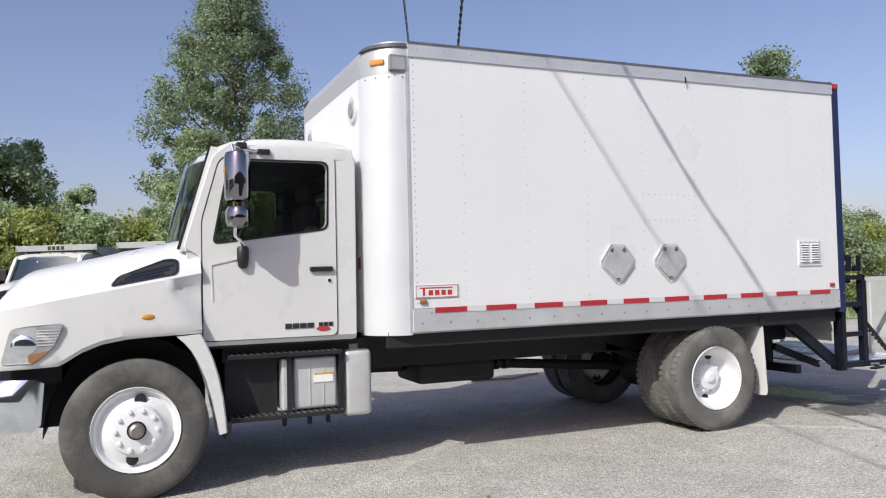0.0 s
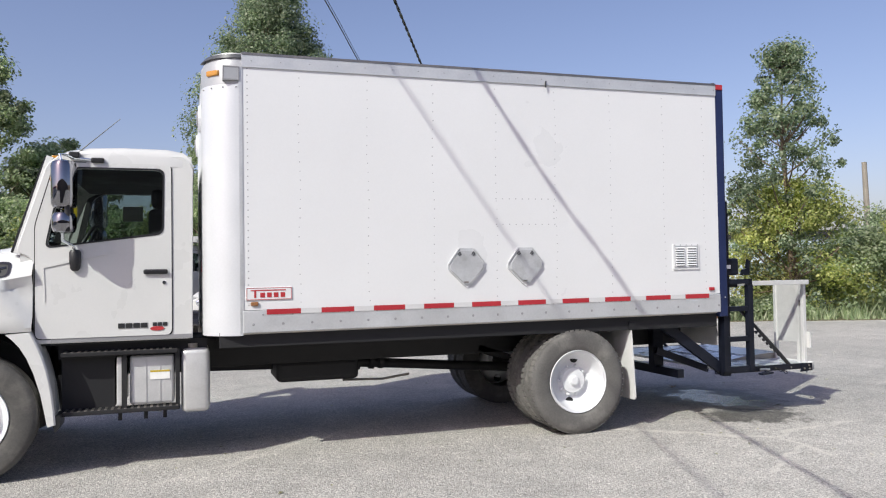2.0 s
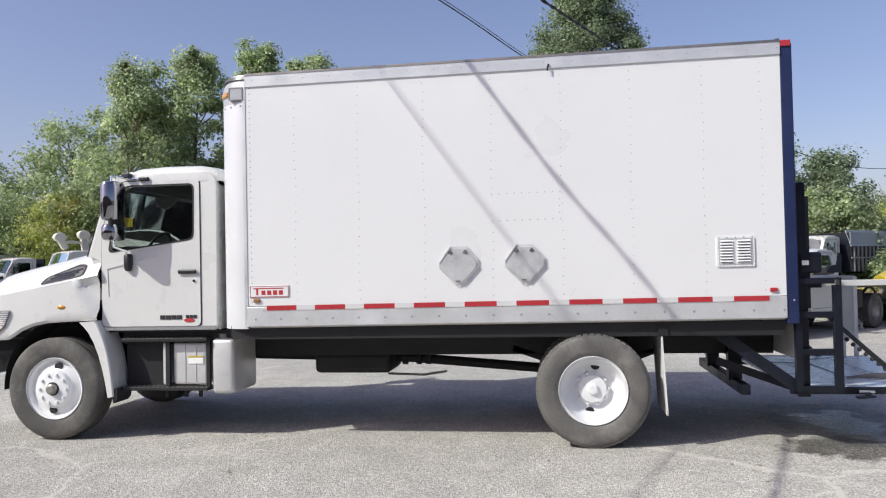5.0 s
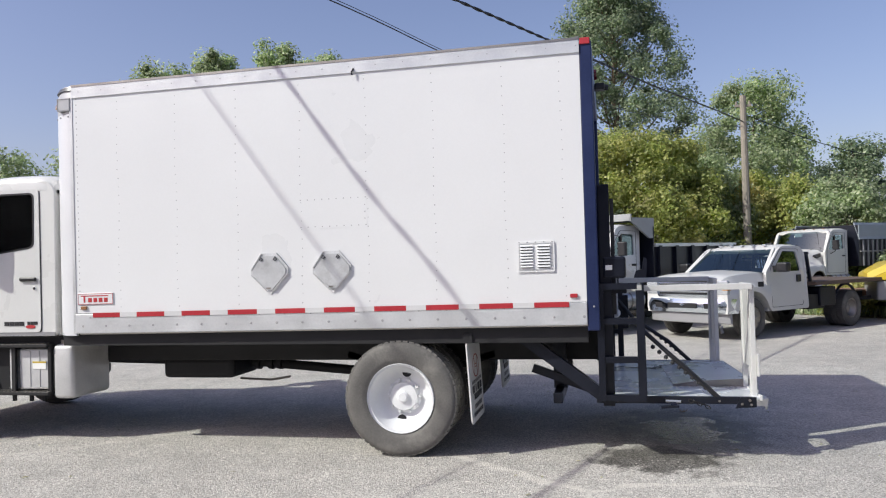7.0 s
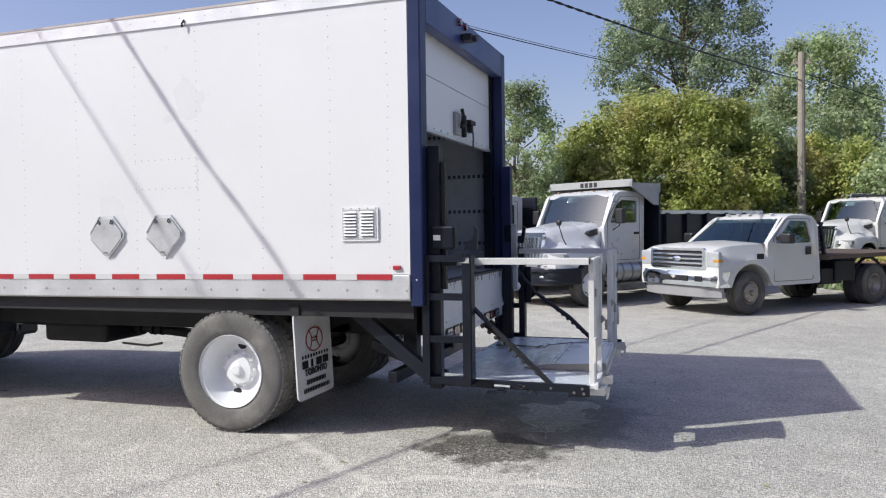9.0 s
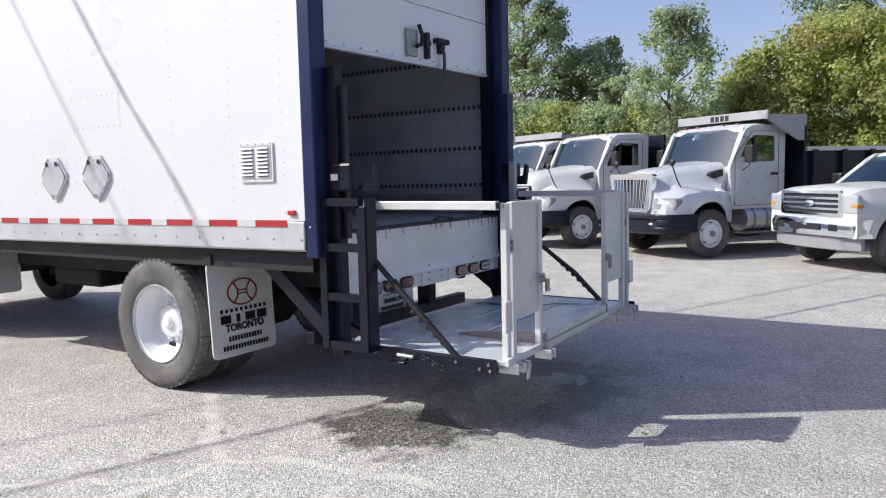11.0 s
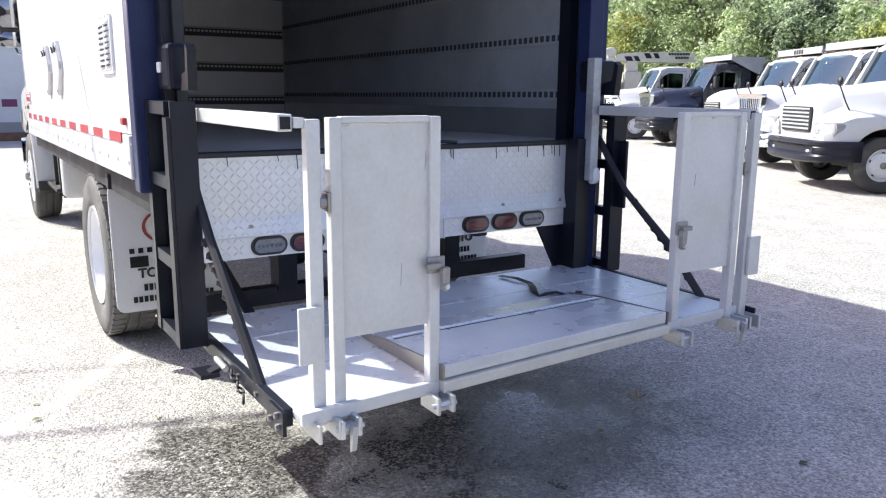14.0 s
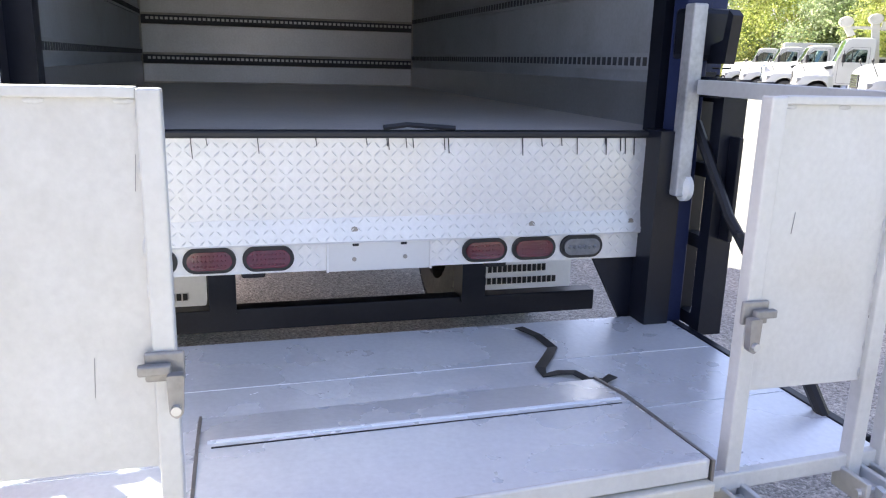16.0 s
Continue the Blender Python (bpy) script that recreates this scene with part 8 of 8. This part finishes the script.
ROW = 238
medium_truck(at(-0.95, 11.0, 236), SILVER, "silver", "dump", "tall", 1, label="silver dump truck with a black body and pale cab shield")
medium_truck(at(-3.85, 12.0, ROW), FLEETWHITE, "white", "dump", "low", 2, label="white truck with a low chrome grille beside the dump truck", sign=False, shield=False)
medium_truck(at(-6.5, 14.4, ROW), FLEETWHITE, "white", "dump", "tall", 3, label="white truck with a chrome bumper and tall grille", sign=False, bumper=CHROME)
medium_truck(at(-9.0, 16.3, ROW), FLEETWHITE, "white", "dump", "low", 8, label="white dump truck with a pale name board", bumper=CHROME)
medium_truck(at(-12.7, 17.9, ROW), DARKBLUE, "dark blue", "dump", "tall", 4, label="dark blue dump truck with a pale shield", sign=False)
medium_truck(at(-16.1, 19.4, ROW), FLEETWHITE, "white", "dump", "low", 5, label="white dump truck with a chrome grille beside a crane truck", sign=False, shield=False)
medium_truck(at(-23.5, 23.2, 234), FLEETWHITE, "white", "crane", "low", 6, roof=2.85, label="white crane truck with a cream folded boom", name="crane_truck")
medium_truck(at(-27.3, 24.7, 236), FLEETWHITE, "white", "dump", "tall", 9, label="white truck with amber roof lamps far down the row", sign=False, shield=False)
medium_truck(at(-31.0, 26.2, 236), FLEETWHITE, "white", "dump", "low", 10, label="white truck with a plain cab far down the row", sign=False, shield=False)
medium_truck(at(-34.8, 27.8, 236), FLEETWHITE, "white", "van", "low", 11, label="white van-bodied truck at the end of the row", name="van_truck")
pickup(at(2.2, 10.2, 226), FLEETWHITE, label="white flatbed pickup truck with a chrome grille")
medium_truck(at(6.1, 21.5, 224), FLEETWHITE, "white", "box_dark", "tall", 7, label="white truck with a dark high-sided body", name="chipper_truck")


def compressor(m):
    t = thing("air_compressor", "yellow towed air compressor on two wheels", "compressor")
    bm = B()
    rings = []
    for x, w, zb, zt in ((-0.52, 0.58, 0.86, 1.16), (-0.44, 0.66, 0.82, 1.27), (0.3, 0.68, 0.90, 1.40), (1.1, 0.66, 0.96, 1.36), (1.55, 0.5, 0.98, 1.12)):
        half = [(w, zb), (w, zt - 0.15), (w - 0.12, zt), (0, zt + 0.03)]
        rings.append([(x, y, z) for y, z in half] + [(x, -y, z) for y, z in half[-2::-1]])
    loft(bm, rings)
    part("hood", bm, YELLOW, t, "glossy yellow moulded hood", True)
    bm = B()
    box(bm, -0.48, 1.4, -0.60, 0.60, 0.50, 0.94, 0.04)
    part("lower_body", bm, GREY, t, "grey lower body")
    bm = B()
    beam(bm, (1.3, 0, 0.55), (2.4, 0, 0.48), 0.08, 0.08)
    tube(bm, [(2.2, 0, 0.0), (2.2, 0, 0.5)], 0.03, 8)
    part("tow_bar", bm, BLACK, t)
    for s in (1, -1):
        wheel(t, 0.0, s * 0.80, 0.33, 0.2, -s, "small", 0.18, STEEL, 5)
        bm = B()
        rings = []
        for k in range(11):
            a = radians(10 + 160 * k / 10)
            rings.append([(0.40 * math.cos(a), s * y, 0.33 + 0.40 * math.sin(a)) for y in (0.58, 0.84)] + [(0.44 * math.cos(a), s * y, 0.33 + 0.44 * math.sin(a)) for y in (0.84, 0.58)])
        loft(bm, rings)
        part("mudguard", bm, GREY, t, "grey mudguard", True)
    t.matrix_basis = m
    return t


compressor(at(7.55, 13.35, 176))


def trailer(m):
    t = thing("flat_trailer", "low flat trailer with a worn timber deck", "trailer")
    for k in range(5):
        bm = B()
        box(bm, -1.4, 1.4, -0.74 + 0.3 * k, -0.46 + 0.3 * k, 0.66, 0.71, 0.004)
        part("deck_board", bm, BOARD, t)
    bm = B()
    box(bm, -1.4, 1.4, -0.74, -0.68, 0.56, 0.66)
    box(bm, -1.4, 1.4, 0.68, 0.74, 0.56, 0.66)
    box(bm, 1.34, 1.4, -0.68, 0.68, 0.56, 0.66)
    box(bm, -1.4, -1.34, -0.68, 0.68, 0.56, 0.66)
    part("frame", bm, RUST, t, "rusty steel frame")
    bm = B()
    beam(bm, (1.4, 0, 0.6), (2.3, 0, 0.5), 0.08, 0.08)
    tube(bm, [(2.1, 0, 0.0), (2.1, 0, 0.5)], 0.03, 8)
    part("tow_bar", bm, BLACK, t)
    for s in (1, -1):
        wheel(t, -0.2, s * 0.95, 0.30, 0.18, -s, "small", 0.17, STEEL, 5)
    bm = B()
    box(bm, -0.25, -0.15, -0.85, 0.85, 0.26, 0.34)
    box(bm, -0.4, 0.0, -0.7, -0.66, 0.34, 0.56)
    box(bm, -0.4, 0.0, 0.66, 0.7, 0.34, 0.56)
    part("axle", bm, CHASSIS, t)
    t.matrix_basis = m
    return t


BOARD = mat("worn_timber", (0.25, 0.15, 0.1), 0.8, vary=0.3, scale=5, dirt=0.3)
trailer(at(6.55, 14.75, 196))

# ---------------------------------------------------------------- verge, trees and brush round the yard
def ray_at(ex, ey, az, d):
    return (ex + d * math.cos(radians(az)), ey + d * math.sin(radians(az)), 0)


bm = B()
edge = [(-80, 26), (-30, 25.5), (-10, 22.5), (-2, 19.5), (3.2, 18.4), (5.2, 15.2), (7.4, 13.0), (9.3, 12.0), (12.6, 10.8), (18, 8.9), (30, 5), (60, -4)]
far = [(90, 120), (-120, 120)]
rd = random.Random(5)
fine = []
for (xa, ya), (xb, yb) in zip(edge, edge[1:]):
    n = max(2, int(math.hypot(xb - xa, yb - ya) / 0.5)) if abs(xa) < 31 and abs(xb) < 31 else 1
    for k in range(n):
        fine.append((xa + (xb - xa) * k / n + rd.uniform(-0.12, 0.12), ya + (yb - ya) * k / n + rd.uniform(-0.12, 0.12)))
fine.append(edge[-1])
plate(bm, fine + far, -0.02, 0.02, axis="z")
tagged(part("verge", bm, GRASS_SOIL), "rough weedy verge at the edge of the yard", "ground", kind="structure")

# weeds and grass along the verge
rng = np.random.default_rng(77)
verts = []
inner = [p for p in fine if -14 < p[0] < 25]
for i in range(11000):
    px, py = inner[rng.integers(len(inner))]
    d = abs(rng.normal()) * 1.3
    x, y = px + 0.35 * d + rng.uniform(-0.4, 0.4), py + d + 0.05
    h = rng.uniform(0.08, 0.42) * (0.6 + min(1.0, d))
    a = rng.uniform(0, math.pi)
    w = rng.uniform(0.01, 0.04)
    lx, ly = rng.uniform(-0.15, 0.15, 2) * h / 0.3
    verts += [(x - w * math.cos(a), y - w * math.sin(a), 0.015), (x + w * math.cos(a), y + w * math.sin(a), 0.015), (x + lx, y + ly, h)]
me = bpy.data.meshes.new("grass")
me.from_pydata(verts, [], np.arange(len(verts)).reshape(-1, 3).tolist())
me.materials.append(LEAF_MID)
tagged(new("grass", me), "long weeds and grass along the yard edge", "grass", kind="stuff")

# tall trees
DP = "tall dark-green poplar with a dense uneven crown"
MP = "mid-green poplar standing behind the yard"
tree((0.9, 50.7, 0), 22.5, 12.0, LEAF_DARK, 11, 60000, 0.10, 0.35, 0.21, "poplar_tree", DP, clumps=170)
tree((13.15, 13.3, 0), 8.7, 3.7, LEAF_DARK, 12, 17000, 0.04, 0.13, 0.104, "poplar_tree", "slim poplar with dark glossy leaves on the verge", clumps=120)
tree((13.6, 13.6, 0), 4.3, 4.7, LEAF_YELLOW, 13, 16500, 0.05, 0.10, 0.104, "maple_tree", "yellow-green maple at the foot of the poplar", clumps=60, shape="mound")
tree((-13.5, 29.6, 0), 12.3, 5.4, LEAF_MID, 14, 18000, 0.08, 0.2, 0.160, "poplar_tree", MP, clumps=85)
tree((-18.9, 36.0, 0), 14.6, 5.7, LEAF_MID, 15, 16500, 0.08, 0.2, 0.198, "poplar_tree", MP, clumps=75)
tree((-22.1, 35.1, 0), 14.2, 6.9, LEAF_MID, 16, 18000, 0.08, 0.2, 0.198, "poplar_tree", MP, clumps=85)
tree((-25.0, 33.0, 0), 13.0, 8.1, LEAF_MID, 17, 18000, 0.08, 0.2, 0.198, "poplar_tree", MP, clumps=85)
tree((-11.0, 30.6, 0), 7.2, 5.0, LEAF_MID, 18, 13500, 0.08, 0.2, 0.160, "poplar_tree", MP, clumps=70)
tree((6.7, 31.0, 0), 9.3, 6.8, LEAF_MID, 19, 26000, 0.02, 0.18, 0.15, "poplar_tree", "mid-green poplar just behind the utility pole", clumps=90, shape="mound")
tree((-4.3, 21.9, 0), 6.6, 4.3, LEAF_MID, 20, 16000, 0.08, 0.12, 0.112, "poplar_tree", "young poplar with glossy leaves behind the trucks", clumps=85)
tree((-10.6, 32.3, 0), 7.8, 4.7, LEAF_MID, 21, 10000, 0.06, 0.1, 0.150, "sumac_tree", "feathery light-green sumac behind the trucks", clumps=55)
tree(ray_at(3.5, -1.1, 128, 46), 11.4, 8.7, LEAF_MID, 22, 16500, 0.06, 0.2, 0.198, "poplar_tree", MP, clumps=85)
tree(ray_at(3.3, -0.2, 133, 51), 10.6, 9.9, LEAF_MID, 23, 16500, 0.05, 0.2, 0.198, "maple_tree", "broad mid-green tree behind the row", clumps=80)
tree(ray_at(3.3, -0.2, 139, 55), 9.2, 9.9, LEAF_MID, 24, 15000, 0.05, 0.2, 0.198, "maple_tree", "broad mid-green tree behind the row", clumps=80)
tree(ray_at(3.3, -0.2, 146, 62), 11.4, 11.2, LEAF_DARK, 30, 13500, 0.05, 0.2, 0.218, "maple_tree", "broad dark-green tree behind the row", clumps=80)
tree(ray_at(-3.65, -6.9, 59.8, 62), 9.6, 8.0, LEAF_MID, 25, 13500, 0.1, 0.2, 0.176, "maple_tree", "round mid-green tree behind the shed", clumps=70)
tree(ray_at(-3.65, -6.9, 56.3, 58), 5.5, 6.0, LEAF_DRY, 31, 9000, 0.05, 0.2, 0.176, "maple_tree", "brownish small tree behind the shed", clumps=50)
tree((-10.9, 26.5, 0), 4.4, 3.6, LEAF_MID, 26, 7500, 0.06, 0.14, 0.136, "sumac_tree", "feathery dark-green tree behind the row", clumps=50)
tree((-8.3, 27.0, 0), 5.2, 3.0, LEAF_MID, 27, 7500, 0.05, 0.1, 0.136, "sumac_tree", "light-green young tree behind the row", clumps=40)
tree((8.8, 36.0, 0), 7.8, 5.5, LEAF_DARK, 28, 12000, 0.05, 0.15, 0.160, "maple_tree", "dark-green tree far behind the pole", clumps=60)
tree((13.0, 38.0, 0), 7.2, 7.0, LEAF_DARK, 29, 12000, 0.05, 0.15, 0.176, "maple_tree", "dark-green tree far behind the pole", clumps=60)
tree((17.5, 36.0, 0), 6.5, 7.0, LEAF_MID, 32, 12000, 0.05, 0.15, 0.176, "maple_tree", "mid-green tree far behind the shed", clumps=60)
# tall brush behind the trucks: azimuth and distance from the yard, height, width
BR = "tangled yellow-green brush at the edge of the yard"
belt = [(99, 31, 4.2, 3.6, LEAF_MID), (97, 30, 5.6, 4.4, LEAF_YELLOW), (94, 31, 6.6, 4.8, LEAF_YELLOW), (91, 30, 6.4, 4.6, LEAF_YELLOW), (88.5, 31, 6.0, 4.6, LEAF_YELLOW), (86, 33, 5.6, 4.4, LEAF_MID), (83, 34, 4.9, 4.4, LEAF_YELLOW), (80, 33, 4.5, 4.2, LEAF_YELLOW), (77, 31, 4.2, 4.4, LEAF_MID), (74, 33, 3.4, 4.6, LEAF_YELLOW), (71, 34, 2.6, 4.2, LEAF_MID), (68, 35, 2.4, 4.2, LEAF_DRY),
        (102, 30, 3.6, 3.6, LEAF_MID), (105, 31, 3.8, 4.0, LEAF_YELLOW), (108, 31, 3.8, 4.0, LEAF_MID), (111, 32, 4.0, 4.2, LEAF_YELLOW), (114, 33, 4.4, 4.4, LEAF_MID), (117, 34, 4.6, 4.4, LEAF_DARK), (120, 35, 4.8, 4.6, LEAF_MID), (123, 46, 5.5, 5.8, LEAF_YELLOW), (126, 47, 5.7, 6.2, LEAF_MID), (129.5, 48, 5.7, 6.2, LEAF_YELLOW), (133, 51, 5.9, 6.8, LEAF_MID), (137, 53, 5.9, 7.0, LEAF_YELLOW), (141, 56, 6.2, 7.5, LEAF_MID), (145, 58, 6.2, 7.5, LEAF_DRY)]
for k, (az, d, h, w, lf) in enumerate(belt):
    tree(ray_at(2.0, -5.0, az, d), h, w, lf, 200 + k, 15000, 0.0, 0.05, 0.145, "bush", BR, "mound", 85, group="brush belt")
# lower brush by the shed and along the right of the yard
low = [((8.7, 13.6, 0), 0.95, 1.3, LEAF_DRY), ((10.6, 13.0, 0), 0.5, 1.6, LEAF_MID), ((11.8, 12.2, 0), 0.55, 1.8, LEAF_MID), ((6.2, 15.2, 0), 0.8, 1.6, LEAF_YELLOW), ((12.2, 18.3, 0), 0.6, 2.4, LEAF_DRY), ((10.0, 23.5, 0), 1.7, 3.0, LEAF_MID), ((8.4, 24.5, 0), 2.4, 3.6, LEAF_DRY), ((15.2, 12.6, 0), 2.6, 3.4, LEAF_MID), ((17.2, 12.2, 0), 2.9, 3.4, LEAF_YELLOW), ((19.2, 11.2, 0), 3.1, 3.6, LEAF_MID), ((21.5, 10.4, 0), 3.2, 3.8, LEAF_YELLOW), ((24.0, 9.2, 0), 3.2, 4.2, LEAF_MID), ((27.0, 8.0, 0), 3.4, 4.4, LEAF_DRY), ((20.0, 16.0, 0), 3.6, 4.4, LEAF_MID), ((24.5, 14.0, 0), 3.8, 5.0, LEAF_YELLOW), ((30.0, 12.0, 0), 4.2, 6.0, LEAF_MID), ((15.5, 15.5, 0), 1.6, 3.0, LEAF_YELLOW)]
for k, (p, h, w, lf) in enumerate(low):
    tree(p, h, w, lf, 300 + k, 7500, 0.0, 0.05, 0.11, "bush", "low weedy brush on the verge", "mound", 40, group="verge brush")

# rusty drum on a pale block by the shed
drum = thing("oil_drum", "rusty brown steel drum standing on a pale block", "drum", (9.2, 12.0, 0))
bm = B()
rings = [[(9.2 + r * math.cos(a), 12.0 + r * math.sin(a), z) for a in [2 * math.pi * k / 28 for k in range(28)]] for z, r in ((0.14, 0.27), (0.16, 0.28), (0.32, 0.27), (0.34, 0.285), (0.36, 0.27), (0.50, 0.27), (0.52, 0.285), (0.54, 0.27), (0.68, 0.275), (0.70, 0.27))]
loft(bm, rings)
part("barrel", bm, RUST, drum, "", True)
bm = B()
box(bm, 8.98, 9.42, 11.8, 12.2, 0.0, 0.14, 0.02)
part("block", bm, PAPER, drum, "pale block under the drum")
# a single large leaf, lobed and curled
bm = B()
rim = []
for k in range(30):
    a = 2 * math.pi * k / 30
    r = 0.034 + 0.016 * math.cos(5 * a) + 0.006 * math.cos(15 * a)
    rim.append(bm.verts.new((0.90 + r * math.cos(a), 2.14 + r * math.sin(a), 0.009 + 9.0 * r * r * (1 + 0.4 * math.cos(2 * a)))))
mid = bm.verts.new((0.90, 2.14, 0.008))
for k in range(30):
    bm.faces.new((mid, rim[k], rim[(k + 1) % 30]))
beam(bm, (0.855, 2.115, 0.010), (0.90, 2.14, 0.009), 0.003, 0.003)
tagged(part("fallen_leaf", bm, mat("tan_leaf", (0.42, 0.30, 0.17), 0.7, vary=0.25, scale=40), None), "curled tan fallen maple leaf on the asphalt", "leaf")

# fallen leaves and scraps on the yard
rng = np.random.default_rng(9)
verts, faces = [], []
for i in range(170):
    x, y = rng.uniform(-9, 9), rng.uniform(-3.2, 11)
    if i < 30:
        x, y = rng.uniform(-1, 6), rng.uniform(-2, 3)
    a, s, zz = rng.uniform(0, 6.28), rng.uniform(0.012, 0.035), 0.006
    c, d = math.cos(a) * s, math.sin(a) * s
    k = len(verts)
    verts += [(x - c, y - d, zz), (x - d * 0.5, y + c * 0.5, zz + rng.uniform(0, 0.012)), (x + c, y + d, zz), (x + d * 0.5, y - c * 0.5, zz + rng.uniform(0, 0.012))]
    faces.append((k, k + 1, k + 2, k + 3))
me = bpy.data.meshes.new("fallen_leaves")
me.from_pydata(verts, [], faces)
me.materials.append(LEAF_DRY)
tagged(new("fallen_leaves", me), "dry fallen leaves scattered over the yard", "leaves", kind="stuff")


def bare_tree(at, height, seed):
    """A leafless tree: a trunk that forks again and again into thin twigs."""
    rd = random.Random(seed)
    t = thing("bare_tree", "leafless grey tree standing behind the shed", "tree", at)
    bm = B()

    def fork(p, d, ln, r, depth):
        q = p + d * ln
        tube(bm, [p, p.lerp(q, 0.5) + Vector((rd.uniform(-1, 1), rd.uniform(-1, 1), 0)) * ln * 0.05, q], [r, r * 0.85, r * 0.65], 5, cap=False)
        if depth == 0:
            return
        for k in range(3 if depth > 1 else 4):
            e = (d + Vector((rd.uniform(-0.6, 0.6), rd.uniform(-0.6, 0.6), rd.uniform(-0.1, 0.5)))).normalized()
            fork(q, e, ln * rd.uniform(0.55, 0.8), r * 0.6, depth - 1)

    fork(Vector(at), Vector((0, 0, 1)), height * 0.3, 0.14, 4)
    part("trunk", bm, BARK, t, "grey bare trunk and twigs")


bare_tree((18.2, 41.0, 0), 6.6, 1)
bare_tree((19.8, 42.0, 0), 7.0, 2)
bare_tree((21.2, 43.0, 0), 6.6, 3)
